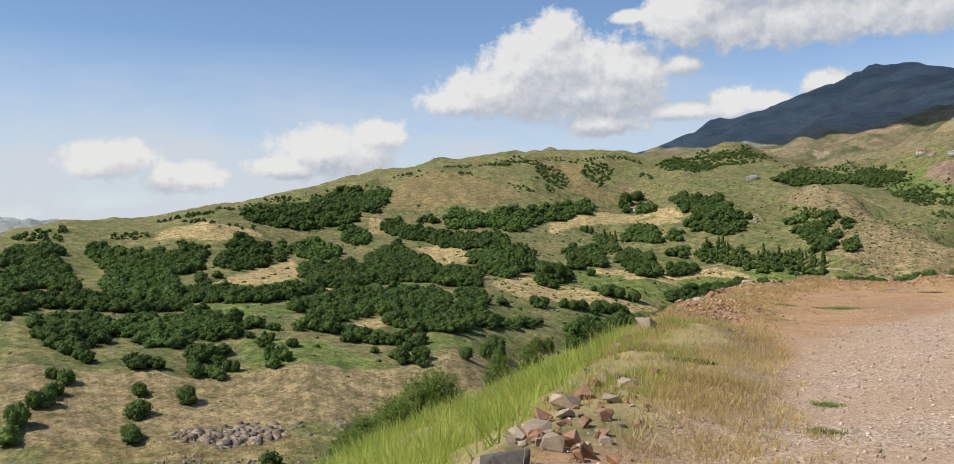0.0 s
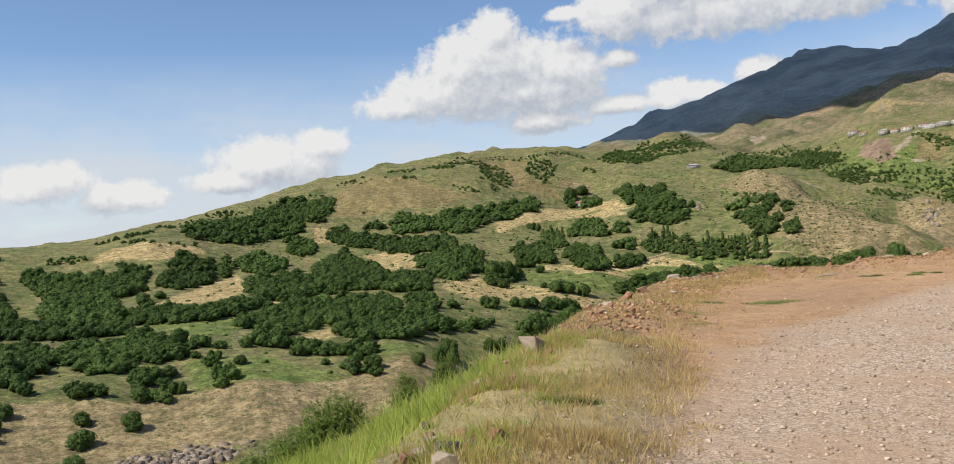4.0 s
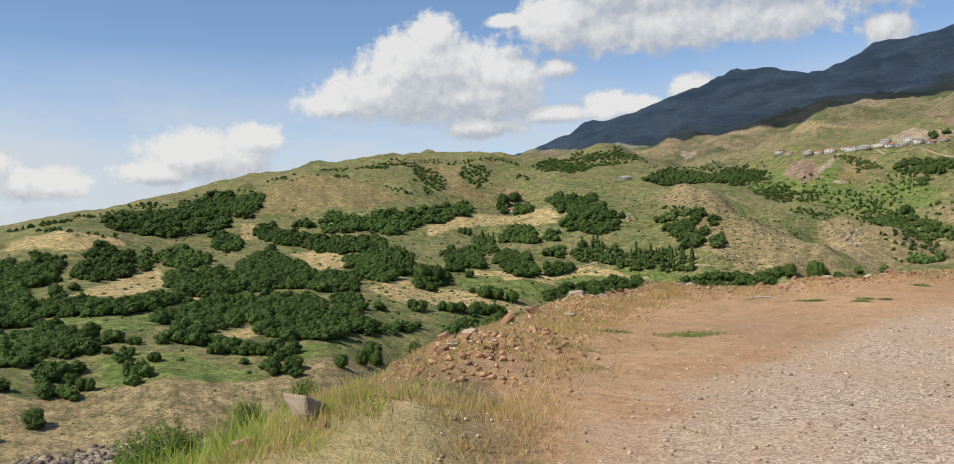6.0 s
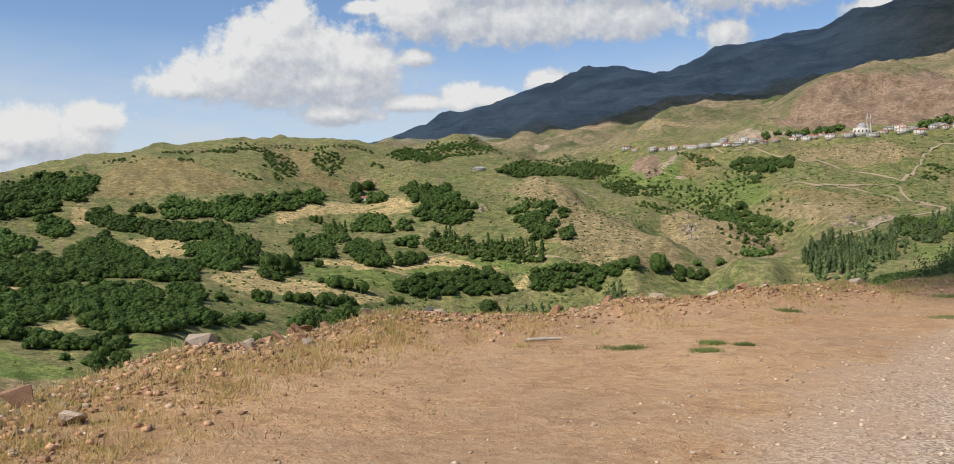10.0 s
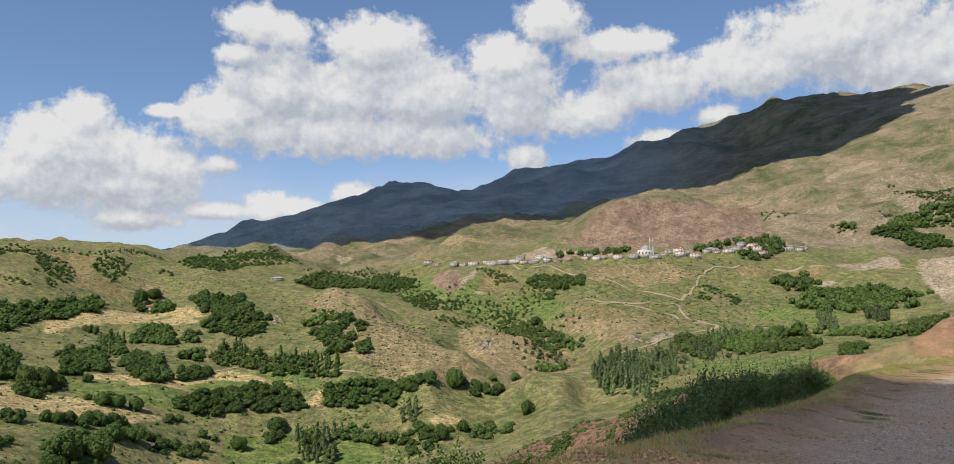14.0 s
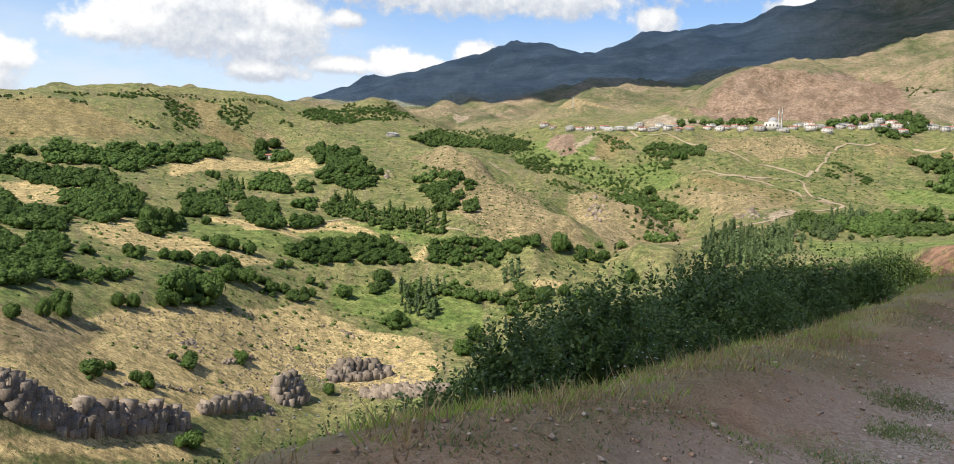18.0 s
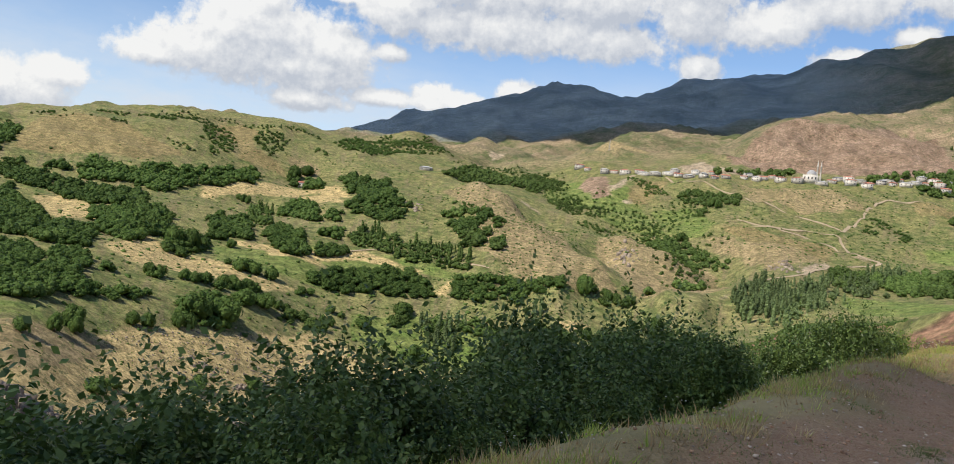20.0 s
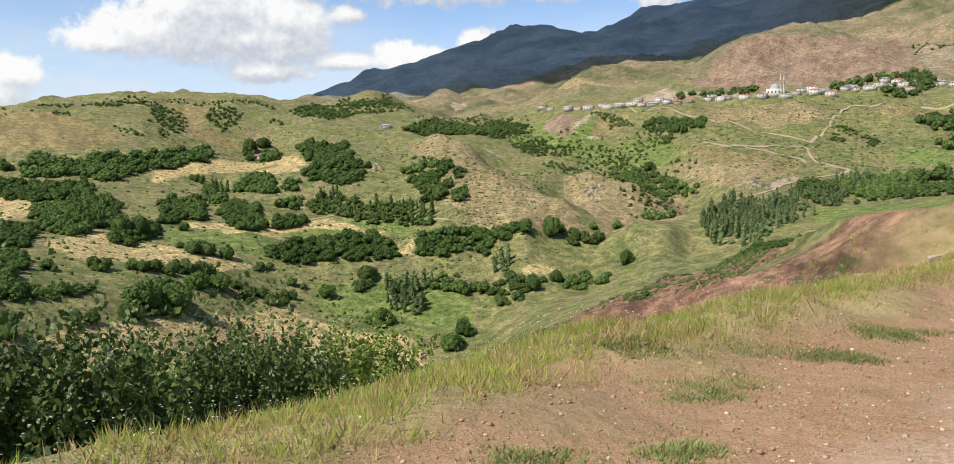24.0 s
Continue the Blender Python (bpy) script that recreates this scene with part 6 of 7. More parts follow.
def cliff(x0, y0, x1, y1, tall, n):
    """A broken rock face along a line: rough blocks, heaped and leaning back."""
    verts, faces = [], []
    way = np.array((x1 - x0, y1 - y0)) / math.hypot(x1 - x0, y1 - y0)
    back = np.array((-way[1], way[0]))
    span = math.hypot(x1 - x0, y1 - y0)
    for i in range(n * 3):
        u, up = rng.uniform(-0.04, 1.04), rng.uniform(0, 1)
        q = back * (up * tall * 0.4 + rng.normal() * 0.3) + (x0 + (x1 - x0) * u, y0 + (y1 - y0) * u)
        w = min(span / 9, tall * 0.3, 1.5) * rng.uniform(0.6, 1.4)
        top = tall * rng.uniform(0.75, 1.0) * min(1.0, 0.4 + 3.0 * max(min(u, 1 - u), 0))
        z = float(height(q[:1], q[1:])[0])
        v = np.array(box((-w, -w, -2.2 * w), (w, w, 1.1 * w))[0]) * rng.uniform(0.6, 1.15, (8, 3))
        a = math.atan2(way[1], way[0]) + rng.normal() * 0.5
        v = np.stack([v[:, 0] * math.cos(a) - v[:, 1] * math.sin(a) + q[0], v[:, 0] * math.sin(a) + v[:, 1] * math.cos(a) + q[1], v[:, 2] + z + up * top], 1)
        faces += [tuple(t + 8 * i for t in g) for g in box((0, 0, 0), (1, 1, 1))[1]]
        verts.append(v)
    home = np.array(at_ground((x0 + x1) / 2, (y0 + y1) / 2))
    ob = tagged(new("rock_face", mesh_of("rock_face", np.concatenate(verts) - home, faces, grey_cliff)), "broken grey brown rock face on the dry slope", "rock", kind="stuff")
    ob.location = home


for spec in CLIFFS:
    cliff(*spec)


def rubble(name, patches, n, lo, hi, surface, label):
    """Loose stones strewn over patches of ground."""
    cs, rs = [], []
    for cx, cy, w, d in patches:
        spots = scatter(cx, cy, w, d, math.sqrt(math.pi * w * d / n))
        cs.append(np.column_stack([spots, height(spots[:, 0], spots[:, 1])]))
        rs.append(rng.uniform(0, 1, len(spots)) ** 2.5 * (hi - lo) + lo)
    v, f = clumps(np.concatenate(cs), np.concatenate(rs), 0.7)
    tagged(new(name, mesh_of(name, v, f, surface)), label, "stones", kind="stuff")


rubble("scree", [(75, 440, 38, 30), (110, 440, 30, 25), (60, 395, 40, 25), (-60, 235, 30, 12), (130, 415, 30, 16)], 700, 0.15, 1.0, grey_cliff, "loose grey stones strewn over the dry slope")
rubble("tussocks", [(60, 420, 90, 60), (-60, 300, 90, 60), (0, 400, 70, 60), (150, 480, 60, 50)], 1100, 0.15, 0.6, light_leaves, "small green tussocks dotted over the dry slope")
rubble("meadow_tufts", [(-100, 460, 170, 130), (80, 600, 130, 130), (200, 560, 90, 100), (-60, 760, 190, 150), (150, 850, 150, 150), (330, 640, 70, 130), (560, 800, 130, 200), (780, 800, 150, 160), (640, 560, 130, 120), (60, 1040, 180, 90)], 1300, 0.2, 0.9, ash_leaves, "tufts and low green bushes dotted over the meadows")
rubble("hill_shrubs", [(300, 660, 45, 90), (620, 900, 90, 150), (800, 860, 120, 120), (470, 800, 60, 150), (200, 1000, 120, 90), (240, 560, 60, 40)], 620, 0.5, 1.7, oak_leaves, "small dark shrubs dotted over the hillsides")
rubble("slope_bushes", [(560, 800, 130, 200), (780, 800, 150, 160), (850, 950, 160, 80), (640, 560, 130, 120), (700, 680, 90, 120), (330, 760, 90, 120), (-80, 450, 150, 110), (60, 560, 110, 110), (150, 520, 80, 90), (160, 820, 150, 130), (-40, 720, 170, 120)], 470, 0.6, 2.3, oak_leaves, "round green bushes dotted over the slopes")
rubble("spur_shrubs", [(205, 290, 14, 45), (225, 260, 10, 40), (180, 300, 20, 25), (236, 205, 30, 20), (150, 140, 40, 30), (160, 160, 40, 30), (200, 240, 40, 40)], 330, 0.4, 1.7, ash_leaves, "green shrubs along the red earth spur")

# ---- clouds overhead, out of view: the far mountain's, and one made up to shade a stretch of the road ----
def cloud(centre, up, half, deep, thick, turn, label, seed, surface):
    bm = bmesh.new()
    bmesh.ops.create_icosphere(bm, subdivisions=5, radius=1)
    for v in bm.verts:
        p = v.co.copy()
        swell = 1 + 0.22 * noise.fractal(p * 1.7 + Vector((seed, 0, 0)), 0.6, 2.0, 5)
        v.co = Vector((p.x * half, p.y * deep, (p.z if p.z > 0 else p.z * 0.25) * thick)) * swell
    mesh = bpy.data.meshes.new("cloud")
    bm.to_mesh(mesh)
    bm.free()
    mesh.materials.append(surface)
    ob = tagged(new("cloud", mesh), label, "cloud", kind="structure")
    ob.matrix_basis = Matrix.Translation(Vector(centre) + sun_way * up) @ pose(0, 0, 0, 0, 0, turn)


cloud((1950, 3020, 600), 2100, 1950, 930, 260, -14, "broad white cumulus cloud drifting over the mountain", 3.0, white_cloud)
# no such cloud is known: the shape is added to darken the road
cloud((40.1, 13.6, -1), 560, 52, 11.8, 9, -64, "small thin white cloud drifting over the road", 9.0, road_shade)


# ---- the roadside ----
edge_pts = np.array(EDGE, float)
edge_run = np.concatenate([[0], np.cumsum(np.hypot(*np.diff(edge_pts, axis=0).T))])


def beside(along, s):
    """Places at a distance along the verge's outer edge, and s metres out of it (minus: towards the road)."""
    along, s = np.asarray(along, float), np.asarray(s, float)
    def on(a):
        return np.stack([np.interp(a, edge_run, edge_pts[:, 0]), np.interp(a, edge_run, edge_pts[:, 1])], -1)
    p, d = on(along), on(along + 1.2) - on(along - 1.2)
    d /= np.hypot(d[..., 0], d[..., 1])[..., None]
    return p + np.stack([-d[..., 1], d[..., 0]], -1) * s[..., None]


def stone_mesh(seed, surface):
    r = np.random.default_rng(seed)
    bm = bmesh.new()
    size = r.uniform(0.65, 1.15, 3)
    for _ in range(11):
        d = r.normal(size=3)
        d = np.clip(d / np.linalg.norm(d) * r.uniform(0.9, 1.4), -0.8, 0.8)
        bm.verts.new(Vector(d * size))
    hull = bmesh.ops.convex_hull(bm, input=bm.verts)
    bmesh.ops.delete(bm, geom=[g for g in set(hull["geom_interior"]) | set(hull["geom_unused"]) if isinstance(g, bmesh.types.BMVert)], context="VERTS")
    bmesh.ops.bevel(bm, geom=bm.edges[:], offset=0.035, segments=1, affect="EDGES")
    mesh = bpy.data.meshes.new("stone")
    bm.to_mesh(mesh)
    bm.free()
    mesh.materials.append(surface)
    return mesh


STONES = [stone_mesh(40 + k, (red_stone, tan_stone, red_stone, red_stone, tan_stone, red_stone)[k % 6] if k != 5 else dark_stone) for k in range(12)]
TONE = {red_stone: "rough reddish stone on the verge", tan_stone: "rough pale tan stone on the verge", dark_stone: "rough dark grey stone on the verge"}


def stone(x, y, r, k, sunk=0.3, label="", flat=0.75):
    mesh = STONES[k % 12]
    r = r * 0.75
    ob = tagged(new("stone", mesh), label or TONE[mesh.materials[0]], "stone", "stones of the verge")
    z = float(height(np.array([x]), np.array([y]))[0])
    ob.matrix_basis = pose(x, y, z + r * flat * (0.75 - sunk), rng.uniform(-12, 12), rng.uniform(-12, 12), rng.uniform(0, 360)) @ Matrix.Diagonal((r, r, r * flat, 1))
    return ob


# the large ones, one by one
for x, y, r, k, label in [(2.42, 12.5, 0.33, 4, "large pale boulder half buried in the grassy verge"), (0.15, 4.7, 0.22, 5, "dark grey stone at the edge of the verge"),
                          (3.8, 16.4, 0.20, 0, ""), (4.9, 18.5, 0.24, 2, ""), (6.8, 22.1, 0.24, 1, "pale angular stone on the rim of the verge"),
                          (8.8, 24.0, 0.27, 4, "upright reddish stone on the rim of the verge"), (7.9, 23.4, 0.2, 3, ""), (5.6, 20.1, 0.22, 0, ""),
                          (11.6, 24.7, 0.22, 2, ""), (14.6, 25.3, 0.2, 4, ""), (15.3, 25.5, 0.17, 0, ""), (16.1, 25.9, 0.15, 2, ""), (13.6, 25.3, 0.2, 1, ""),
                          (19.1, 27.2, 0.15, 2, ""), (18.2, 26.9, 0.17, 0, ""), (17.6, 26.6, 0.14, 3, ""), (19.9, 27.5, 0.12, 4, ""),
                          (0.9, 7.4, 0.17, 0, ""), (0.7, 7.0, 0.2, 1, ""), (1.1, 7.9, 0.16, 2, ""), (0.5, 6.5, 0.18, 3, ""), (1.2, 8.3, 0.14, 4, ""), (0.4, 5.9, 0.15, 1, ""),
                          (1.3, 7.6, 0.13, 7, ""), (0.9, 6.2, 0.12, 8, ""), (37.6, 38.2, 0.18, 1, ""), (38.2, 38.5, 0.13, 3, ""), (58.5, 49.2, 0.2, 1, ""), (59.6, 49.6, 0.24, 3, ""), (60.8, 50.0, 0.2, 7, "")]:
    stone(x, y, r, k, 0.3, label)
for a0, a1, middle, spread_, n, small, large in [(35.3, 39.5, -0.25, 0.28, 150, 0.035, 0.10), (39.5, 46, 0.0, 0.2, 16, 0.04, 0.09), (46, 57, -0.25, 0.4, 90, 0.04, 0.12), (55, 69, -0.25, 0.3, 110, 0.04, 0.14)]:
    for i in range(n):
        p = beside(rng.uniform(a0, a1), rng.normal(middle, spread_))
        stone(p[0], p[1], small + large * rng.uniform() ** 2.6, int(rng.integers(12)))


def litter(name, places, radii, surface, label, flat=0.6):
    c = np.column_stack([places, height(places[:, 0], places[:, 1]) + radii * 0.15])
    v, f = clumps(c, radii, flat)
    tagged(new(name, mesh_of(name, v, f, surface)), label, "stones", kind="stuff")


lane_pts = np.array(LANE, float)
lane_run = np.concatenate([[0], np.cumsum(np.hypot(*np.diff(lane_pts, axis=0).T))])


def on_lane(along, s):
    p = np.stack([np.interp(along, lane_run, lane_pts[:, 0]), np.interp(along, lane_run, lane_pts[:, 1])], 1)
    q = np.stack([np.interp(along + 1, lane_run, lane_pts[:, 0]), np.interp(along + 1, lane_run, lane_pts[:, 1])], 1)
    d = q - p
    d /= np.maximum(np.hypot(d[:, 0], d[:, 1]), 1e-6)[:, None]
    return p + np.stack([-d[:, 1], d[:, 0]], 1) * s[:, None]


n = 34000
litter("gravel", on_lane(rng.uniform(22, 110, n), rng.normal(0.0, 1.5, n)), 0.009 + 0.022 * rng.uniform(size=n) ** 2.5, pebbles, "loose pale gravel strewn over the road")
n = 10000
litter("grit", beside(rng.uniform(30, 120, n), -np.abs(rng.normal(0, 3.2, n)) + 0.2), 0.005 + 0.013 * rng.uniform(size=n) ** 4, pebbles, "small loose pebbles on the dirt shoulder")
n = 11000
litter("rubble", beside(rng.uniform(45, 71, n), rng.normal(-0.4, 0.55, n)), 0.01 + 0.05 * rng.uniform(size=n) ** 3, red_rubble, "small broken red stones on the verge")
n = 1600
litter("rubble", beside(rng.uniform(46, 62, n), rng.normal(-0.3, 0.5, n)), 0.010 + 0.04 * rng.uniform(size=n) ** 3, pebbles, "small broken pale stones on the verge")


n = 12000
litter("crumbs", beside(rng.uniform(44, 74, n), -np.abs(rng.normal(0, 2.6, n))), 0.004 + 0.012 * rng.uniform(size=n) ** 3, red_rubble, "fine red crumbs of earth and stone on the dirt")
n = 7000
litter("clods", beside(rng.uniform(68, 118, n), rng.normal(-1.6, 0.9, n)), 0.006 + 0.022 * rng.uniform(size=n) ** 3, red_rubble, "small red clods and stones beside the road")
n = 2500
litter("grit", beside(rng.uniform(68, 118, n), rng.normal(-2.0, 1.0, n)), 0.005 + 0.016 * rng.uniform(size=n) ** 3, pebbles, "pale grit beside the road")


# ---- grass ----
def blades(places, heights, width, lean, outward=None):
    """Grass blades: bent, pointed strips, leaning out of their tufts."""
    n = len(places)
    z = height(places[:, 0], places[:, 1]) - 0.01
    a, b = rng.uniform(0, 6.28, n), rng.uniform(0, 6.28, n) if outward is None else outward
    side = np.stack([np.cos(a), np.sin(a), np.zeros(n)], 1) * (width * rng.uniform(0.6, 1.4, n))[:, None]
    bend = np.stack([np.cos(b), np.sin(b), np.zeros(n)], 1) * (heights * lean * rng.uniform(0.1, 1.0, n))[:, None]
    foot = np.column_stack([places, z])
    tip = foot + bend + np.stack([np.zeros(n), np.zeros(n), heights], 1)
    v = np.stack([foot - side * 1.2, foot + side * 1.2, tip], 1)
    tris = 3 * np.arange(n)[:, None] + (0, 1, 2)
    return v.reshape(-1, 3), tris


def grass(zones, surface, label, name="grass", per=14, spread_=0.05):
    """Tufts over stretches of the verge: along, out of its edge, blades, and their heights."""
    vs, fs, total = [], [], 0
    for a0, a1, s0, s1, n, lo, hi in zones:
        n = int(n * 0.75)
        m = n // per * 2
        along, s = rng.uniform(a0, a1, m), rng.uniform(s0, s1, m)
        p = beside(along, s)
        keep = (fbm(p[:, 0] / 0.8, p[:, 1] / 0.8, 71, 3) + 0.5 * rng.normal(size=m)) > (0.0 if a1 < 74 else -0.5)
        fade = np.minimum((s - s0) / 0.7, 1) > rng.uniform(size=m) ** 2
        p = p[keep & fade][:n // per]
        tall = rng.uniform(lo, hi, len(p)) * rng.uniform(0.5, 1.15, len(p))
        p, tall = np.repeat(p, per, 0), np.repeat(tall, per)
        off = rng.normal(size=p.shape) * spread_
        v, f = blades(p + off, tall * rng.uniform(0.4, 1.1, len(p)), 0.0042 if hi < 0.3 else 0.007, 1.0, np.arctan2(off[:, 1], off[:, 0]) + rng.normal(size=len(p)) * 0.7)
        vs.append(v)
        fs.append(f + total)
        total += len(v)
    tagged(new(name, mesh_of(name, np.concatenate(vs), np.concatenate(fs), surface)), label, "grass", kind="stuff")


grass([(24, 45, 0.1, 5, 60000, 0.18, 0.45), (45, 58, 0.8, 5, 12000, 0.12, 0.3), (38, 44.5, -0.9, 0.3, 8000, 0.06, 0.2), (44, 57, -1.6, -0.1, 1500, 0.04, 0.1), (57, 68, 0.4, 4, 9000, 0.1, 0.24), (57, 70, -2.4, 0.2, 1800, 0.04, 0.1)],
      green_grass, "bright green grass on the slope below the verge")
grass([(66, 75, -1.0, 0.3, 7000, 0.04, 0.12), (75, 97, -0.8, 0.3, 16000, 0.04, 0.13), (66, 98, 0.1, 3, 22000, 0.08, 0.24), (97, 112, -1.2, 0.2, 30000, 0.05, 0.14), (97, 124, 0.1, 4, 36000, 0.1, 0.24), (112, 122, -1.4, 0.2, 12000, 0.05, 0.14),
       (122, 150, -2, 8, 14000, 0.15, 0.3)], green_grass, "fresh green grass along the verge")
grass([(38, 44.5, -2.0, 0.2, 24000, 0.05, 0.16), (34, 38, -2.2, -0.7, 8000, 0.04, 0.14), (44, 60, -2.2, 0.2, 12000, 0.04, 0.12), (24, 36, -1.8, 0.3, 6000, 0.06, 0.2), (24, 57, 0.2, 5, 9000, 0.15, 0.32), (57, 72, -2.6, 0.2, 12000, 0.04, 0.12), (66, 98, -1.0, 0.2, 14000, 0.04, 0.14),
       (66, 98, 0.3, 3, 9000, 0.12, 0.26), (97, 122, -1.4, 0.2, 18000, 0.04, 0.15), (97, 122, 0.2, 4, 9000, 0.12, 0.24), (24, 125, -4.5, -1.5, 2500, 0.03, 0.07)],
      dry_grass, "dry straw-coloured grass on the verge", "dry_grass")
grass([(38, 68, -2.0, 0.3, 6000, 0.05, 0.15), (66, 96, -1.0, 0.0, 10000, 0.06, 0.18), (97, 122, -1.3, 0.0, 12000, 0.06, 0.17)], brown_grass, "brown seeding grass stems on the verge", "seeding_grass", 5, 0.07)
grass([(74, 97, -2.8, -0.7, 42000, 0.012, 0.04), (97, 118, -3.2, -1.0, 46000, 0.012, 0.045), (44, 58, -3.2, -0.8, 9000, 0.012, 0.04), (58, 74, -3.4, -0.6, 8000, 0.012, 0.04)], weed_leaves, "low mats of green weeds over the dirt", "weeds", 34, 0.13)
grass([(44, 52, -1.9, 0.2, 26000, 0.04, 0.12), (52, 60, -1.7, 0.1, 20000, 0.04, 0.12), (60, 72, -1.5, 0.1, 20000, 0.04, 0.12)], dry_grass, "thin dry grass among the stones", "dry_grass")
n = 520
spots = beside(np.concatenate([rng.uniform(96, 112, n), rng.uniform(70, 96, n // 3)]), np.concatenate([rng.uniform(-0.75, 0.0, n), rng.uniform(-0.7, -0.1, n // 3)]))
c = np.column_stack([spots, height(spots[:, 0], spots[:, 1]) + rng.uniform(0.1, 0.2, len(spots))])
fv, ff = clumps(c, rng.uniform(0.006, 0.012, len(c)), 0.4)
tagged(new("wild_flowers", mesh_of("wild_flowers", fv, ff, petals)), "small white wild flowers in the grass", "flowers", kind="stuff")


# ---- low weeds on the dirt ----
def weed_patch(x, y, r, tall, label="low mat of green weeds on bare dirt"):
    dense = int(2600 * min(r / 0.4, 2.0))
    d = rng.normal(size=(dense, 2)) * r * (0.5, 0.36)
    keep = fbm(d[:, 0] * 5 + x, d[:, 1] * 5 + y, 5, 3) + 0.3 * rng.normal(size=dense) > np.hypot(d[:, 0], d[:, 1] * 1.3) / r - 0.75
    p = d[keep] + (x, y)
    v, f = blades(p, rng.uniform(0.25, 1.0, len(p)) * min(tall, 0.09) * 0.6, 0.005, 1.3)
    home = np.array(at_ground(x, y))
    ob = tagged(new("weed_patch", mesh_of("weed_patch", v - home, f, weed_leaves)), label, "weeds", kind="stuff")
    ob.location = home


for x, y, r, tall in [(7.2, 17.4, 0.55, 0.07), (6.2, 17.8, 0.3, 0.06), (5.2, 15.9, 0.5, 0.05), (4.9, 14.6, 0.45, 0.05), (16.9, 22.9, 0.4, 0.05), (12.4, 21.8, 0.2, 0.2), (12.7, 21.6, 0.14, 0.1),
                      (11.3, 21.8, 0.25, 0.1), (12.0, 21.3, 0.2, 0.1), (15.1, 24.1, 0.25, 0.08), (22.6, 27.4, 0.3, 0.05), (20.0, 26.0, 0.35, 0.08), (28.3, 30.0, 0.6, 0.06), (30.0, 30.8, 0.55, 0.06), (29.3, 30.2, 0.4, 0.06),
                      (52.2, 44.3, 0.5, 0.08), (53.9, 44.9, 0.5, 0.08), (55.2, 45.6, 0.6, 0.08), (51.2, 43.2, 0.35, 0.08), (50.9, 42.9, 0.42, 0.07), (53.4, 45.2, 0.6, 0.06), (51.9, 44.3, 0.5, 0.06), (50.4, 43.3, 0.4, 0.07), (52.0, 45.0, 0.5, 0.05), (45.2, 39.6, 0.35, 0.06), (46.8, 40.0, 0.3, 0.06), (47.1, 41.3, 0.4, 0.06),
                      (45.4, 40.9, 0.35, 0.06), (46.5, 41.2, 0.3, 0.06), (34.0, 33.3, 0.5, 0.05), (37.5, 35.4, 0.5, 0.05), (40.5, 37.3, 0.4, 0.05), (3.0, 7.6, 0.2, 0.1), (2.6, 6.6, 0.18, 0.1), (2.4, 9.6, 0.25, 0.08)]:
    weed_patch(x, y, r, tall)
stick_v, stick_f = tapered([(0, 0, -0.2), (0.03, 0.01, 0.0), (0.0, 0.02, 0.22)], [0.02, 0.024, 0.015], 6)
stick_v = [(c, a, b) for a, b, c in stick_v]
stick = tagged(new("stick", mesh_of("stick", [(a, b, c + 0.03) for a, b, c in stick_v], stick_f, old_wood)), "short weathered grey stick lying on the dirt", "stick")
stick.matrix_basis = pose(*at_ground(10.6, 22.5), 0, 0, -20)


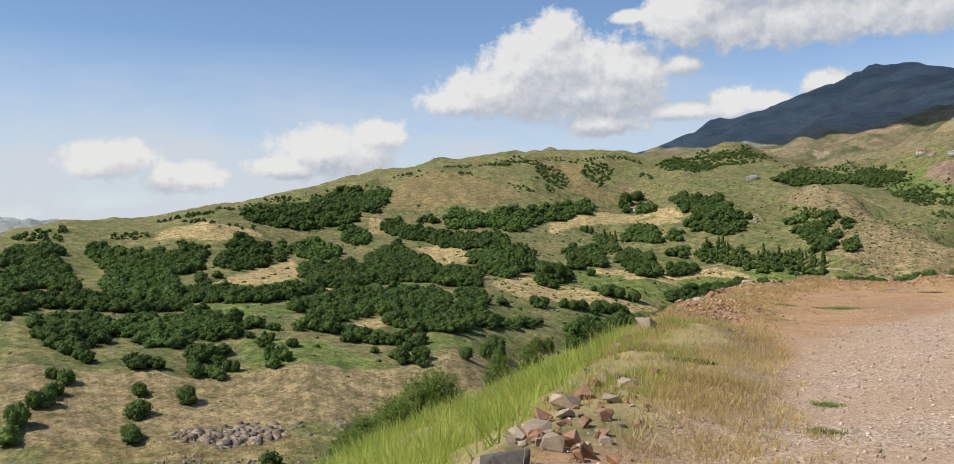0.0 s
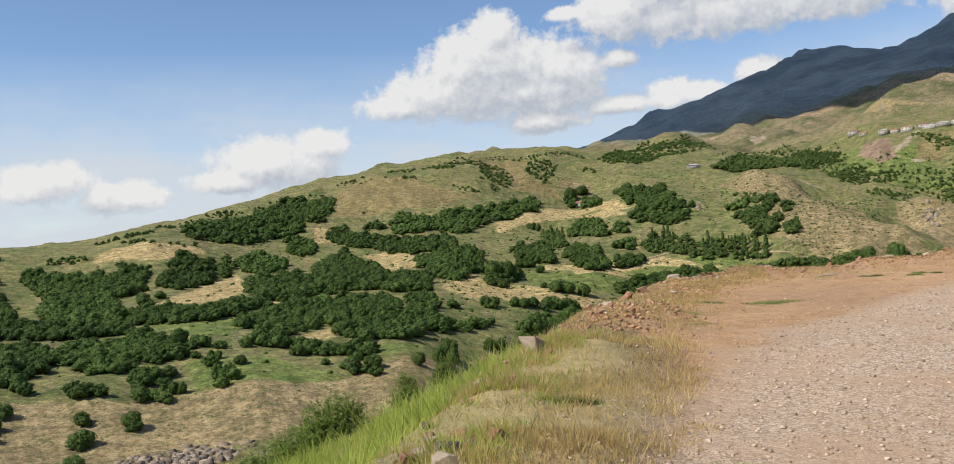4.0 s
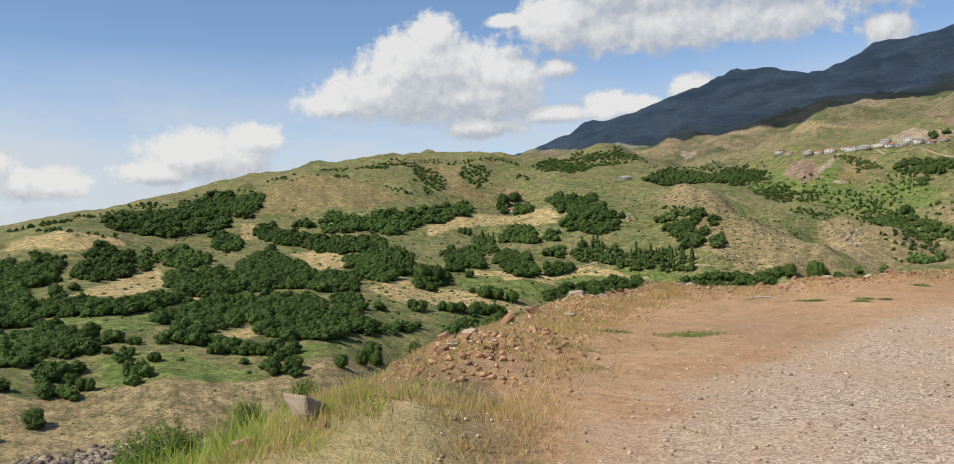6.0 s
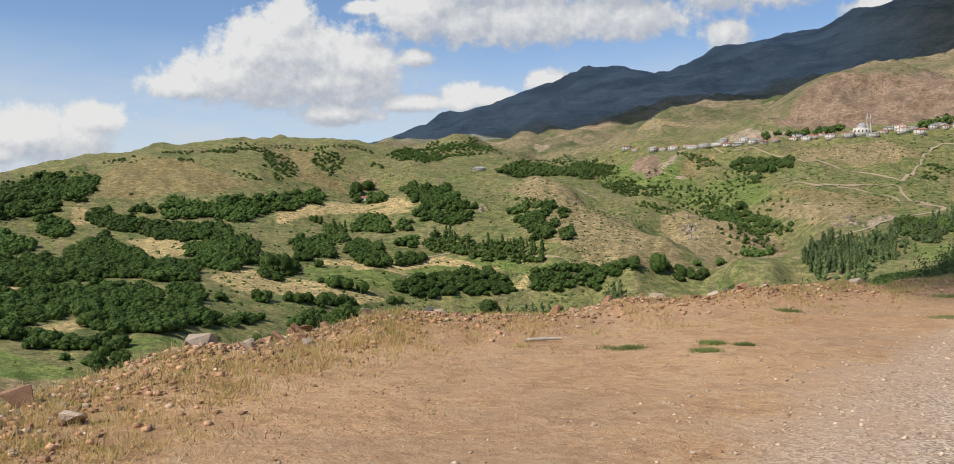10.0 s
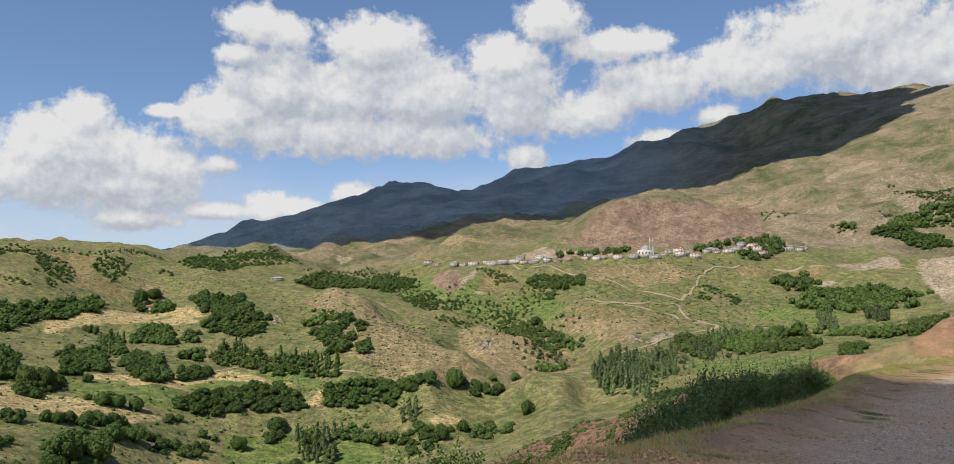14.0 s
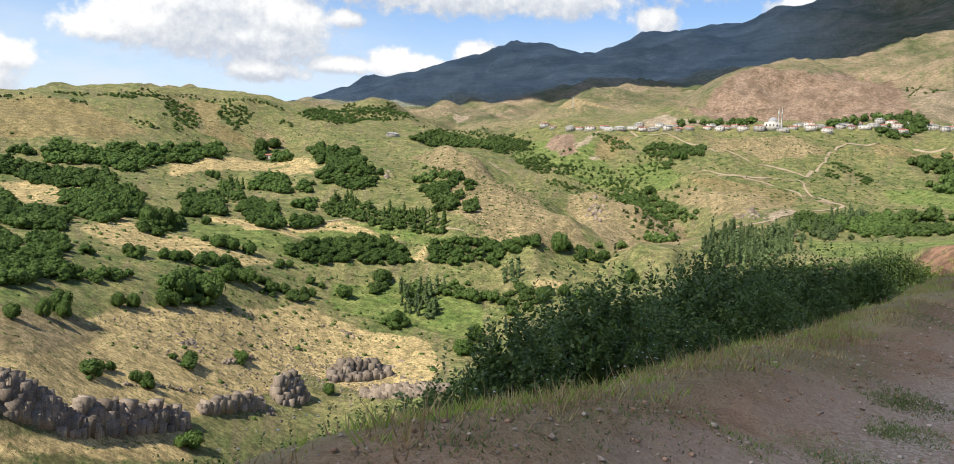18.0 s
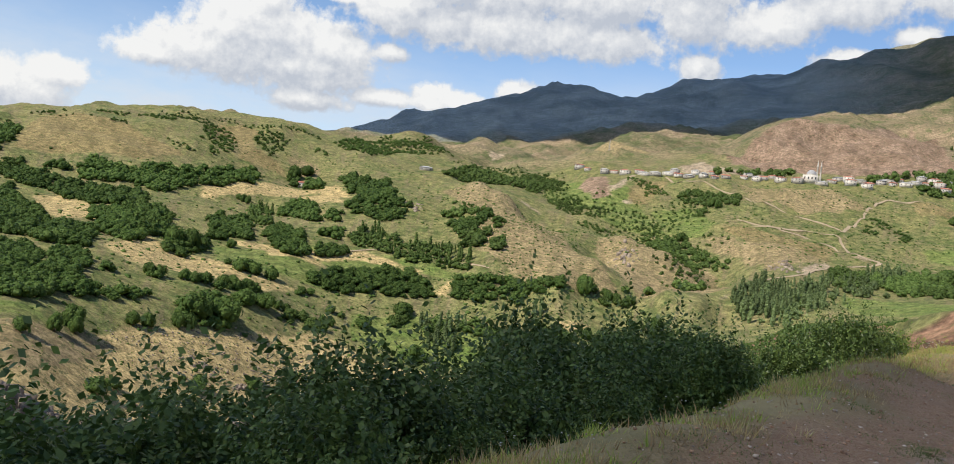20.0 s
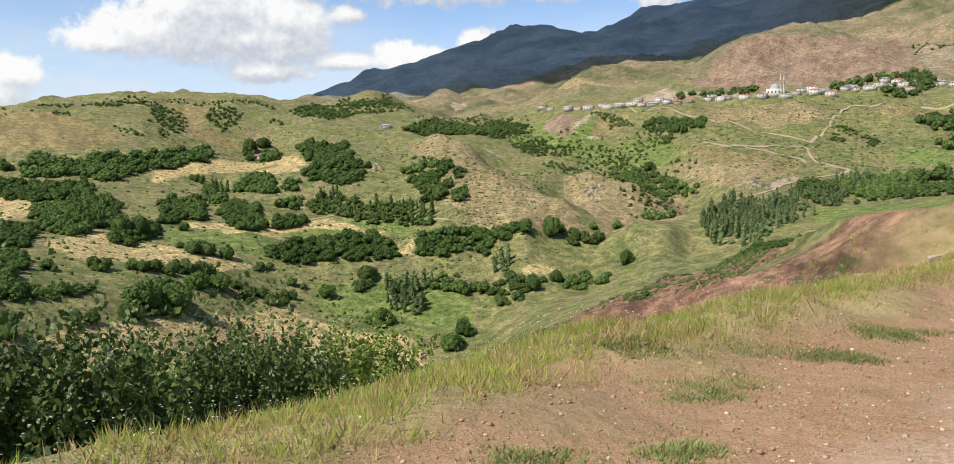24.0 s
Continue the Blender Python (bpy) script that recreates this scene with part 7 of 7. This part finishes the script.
# ---- leafy shrubs on the slope below the verge ----
def shrub_kind(seed, surface, shoots=620, leaves=18, loose=0.3, leaf=0.058):
    """A shrub of about unit radius and height: stems, and leaves in rows along its shoots."""
    global rng
    kept, rng = rng, np.random.default_rng(seed)
    root = thing("shrub", (0, 0, 0), "", "")
    start = crown_points(shoots, 0.92, 1.75, 0.02)
    inner = rng.uniform(size=shoots) < 0.3
    start[inner] *= rng.uniform(0.55, 0.85, (inner.sum(), 1))
    out = start - (0, 0, 0.35)
    out /= np.linalg.norm(out, axis=1)[:, None]
    out = out + rng.normal(size=out.shape) * 0.45 + (0, 0, 0.35)
    out /= np.linalg.norm(out, axis=1)[:, None]
    length = rng.uniform(0.16, 0.34 + loose * 0.4, shoots)
    leader = (rng.uniform(size=shoots) < 0.09) & (start[:, 2] > 0.9)
    out[leader] = out[leader] * 0.5 + (0, 0, 0.9)
    length[leader] *= 1.35
    t = np.linspace(0.05, 1, leaves)[None, :, None]
    p = start[:, None] + out[:, None] * t * length[:, None, None] - (0, 0, 0.10) * t ** 2 * length[:, None, None]
    p = p.reshape(-1, 3)
    axis = np.repeat(out, leaves, 0)
    across = np.cross(axis, rng.normal(size=axis.shape))
    across /= np.linalg.norm(across, axis=1)[:, None]
    way = axis * 0.45 + across + (0, 0, -0.1)
    way /= np.linalg.norm(way, axis=1)[:, None]
    wide = np.cross(way, rng.normal(size=way.shape) * 0.6 + (0, 0, 1))
    wide /= np.linalg.norm(wide, axis=1)[:, None]
    size = (leaf * rng.uniform(0.7, 1.5, len(p)))[:, None]
    v = np.stack([p, p + way * size * 0.5 + wide * size * 0.28, p + way * size - (0, 0, 0.004), p + way * size * 0.5 - wide * size * 0.28], 1).reshape(-1, 3)
    k = 4 * np.arange(len(p))[:, None]
    mass = crown_points(90, 0.82, 1.6, 0.0)
    mv, mf = clumps(mass * rng.uniform(0.5, 1.0, (90, 1)), rng.uniform(0.1, 0.2, 90))
    faces = np.concatenate([k + (0, 1, 2), k + (0, 2, 3), mf + len(v)])
    part("foliage", mesh_of("foliage", np.concatenate([v, mv]), faces, surface), root)
    for j in range(4):
        a, r = rng.uniform(0, 6.28), rng.uniform(0.25, 0.7)
        pts = [(math.cos(a) * r * q * q ** 0.5, math.sin(a) * r * q * q ** 0.5, -0.3 + q * rng.uniform(1.35, 1.6)) for q in (0.0, 0.35, 0.7, 1.0)]
        part("stem", mesh_of("stem", *tapered(pts, [0.026, 0.02, 0.013, 0.005], 5), bark), root)
    rng = kept
    return root


SHRUBS = [shrub_kind(101, shrub_leaves), shrub_kind(102, shrub_leaves, loose=0.6), shrub_kind(103, shrub_leaves, 600), shrub_kind(104, light_leaves, 480, loose=0.6)]
ready = set()
# height of the hedge over the slope, every two metres along the verge, row by row out of its edge
HEDGE = {
    1.0: [1.0, 1.0, 1.0, 0.7, 0.7, 1.0, 1.2, 1.7, 1.8, 1.5, 1.3, 1.3, 1.5, 0.0, 0.7, 0.6, 0.0, 0.0, 0.0, 0.0, 0.0, 0.0, 0.0, 0.0],
    2.0: [1.7, 1.5, 1.5, 1.4, 1.1, 1.2, 1.5, 1.9, 2.3, 2.4, 2.1, 2.2, 2.3, 2.0, 1.6, 1.4, 1.4, 1.4, 0.9, 0.0, 0.0, 0.0, 0.0, 0.0],
    3.0: [2.1, 2.1, 1.9, 1.8, 1.4, 1.3, 1.6, 1.8, 2.4, 2.7, 2.5, 2.5, 2.8, 2.8, 2.6, 1.7, 1.6, 2.0, 2.1, 2.2, 1.4, 1.3, 0.9, 0.0],
    4.0: [2.4, 2.5, 2.3, 2.4, 1.8, 1.6, 1.6, 1.7, 2.4, 2.9, 3.1, 3.0, 3.1, 3.4, 3.2, 2.3, 1.7, 2.1, 2.2, 2.5, 2.7, 2.5, 1.3, 1.2],
    5.0: [3.0, 3.0, 2.8, 2.6, 2.3, 1.7, 1.7, 1.7, 2.1, 2.9, 3.5, 3.4, 3.4, 3.7, 3.8, 3.4, 2.4, 2.4, 2.7, 2.8, 3.0, 3.1, 1.8, 1.6],
}
hedge_run = np.arange(66, 113, 2.0)
places = []
for row, heights in HEDGE.items():
    for along in np.arange(66.5, 112, 1.0 if row < 4.5 else 1.5):
        a, out = along + rng.uniform(-0.4, 0.4), row + rng.uniform(-0.35, 0.35)
        tall = float(np.interp(a, hedge_run, heights)) * (0.86 + 0.16 * float(value_noise(np.array([a / 1.9]), np.array([row / 2.5]), 77)[0])) * rng.uniform(0.88, 1.08)
        x, y = beside(a, out)
        loose = a < 76 or a > 104.5
        if tall > 0.55 and rng.uniform() < (0.7 if a < 76 else 0.75 if row < 2.5 else 0.95):
            places.append((x, y, tall, min(max(0.5 * tall, 0.45), 1.25), 3 if loose and rng.uniform() < 0.8 else int(rng.integers(3))))
# a clump further down the slope, where the road begins, and bushes under the far end of the verge
for x, y, tall, r in [(-4.0, 23.4, 1.0, 0.8), (-3.2, 23.8, 1.4, 0.9), (-2.3, 24.1, 1.6, 0.9), (-1.5, 24.5, 1.7, 0.9), (-1.0, 25.2, 1.4, 0.8), (-2.8, 22.6, 1.0, 0.8), (0.6, 24.0, 0.9, 0.45), (1.6, 25.5, 0.9, 0.45),
                      (3.4, 33.0, 1.4, 0.8), (57.0, 50.6, 1.2, 0.7), (58.6, 51.4, 1.3, 0.8), (60.4, 52.0, 1.1, 0.7), (62.5, 53.5, 1.4, 0.9), (19.7, 29.8, 1.7, 0.69), (20.3, 30.3, 1.5, 0.66), (20.3, 30.3, 1.9, 0.77), (20.9, 30.8, 1.6, 0.73), (20.5, 29.8, 1.5, 0.59), (21.1, 30.3, 1.3, 0.56), (21.3, 29.9, 1.3, 0.53), (21.9, 30.4, 1.1, 0.51), (21.8, 30.1, 1.1, 0.50), (22.4, 30.6, 1.0, 0.45)]:
    places.append((x, y, tall, r, 3))
# the tall clump past the long hedge, and the low one between them: place and height of the top
for x, y, top, k in [(44.6, 46.3, -1.9, 0), (45.3, 46.6, -1.75, 1), (46.1, 46.6, -1.6, 2), (46.8, 46.8, -1.3, 0), (47.4, 46.9, -1.05, 1), (47.9, 47.0, -1.15, 2), (48.6, 47.4, -1.3, 0), (49.3, 47.7, -1.35, 1), (50.0, 48.1, -1.5, 2), (50.6, 48.4, -1.6, 3), (51.2, 48.7, -1.65, 3),
                     (46.9, 47.9, -1.5, 2), (48.4, 48.4, -1.5, 0), (49.8, 49.2, -1.6, 1), (41.2, 44.4, -1.85, 0), (41.9, 44.7, -1.7, 1), (42.6, 44.9, -1.75, 2), (43.2, 45.1, -1.95, 0)]:
    tall = top - float(height(np.array([x]), np.array([y]))[0])
    places.append((x, y, tall, 0.36 * tall, k))
for x, y, tall, r, k in places:
    foot = float(height(np.array([x]), np.array([y]))[0])
    m = pose(x, y, foot, 0, 0, rng.uniform(0, 360))
    ob = copy_thing(SHRUBS[k], m) if k in ready else SHRUBS[k]
    ready.add(k)
    ob.matrix_basis = m
    ob.scale = (r, r, tall / 1.72)
    tagged(ob, "loose light green shrub on the slope below the verge" if k == 3 else "dense dark green leafy shrub on the slope beside the road", "shrub", "roadside shrubs")
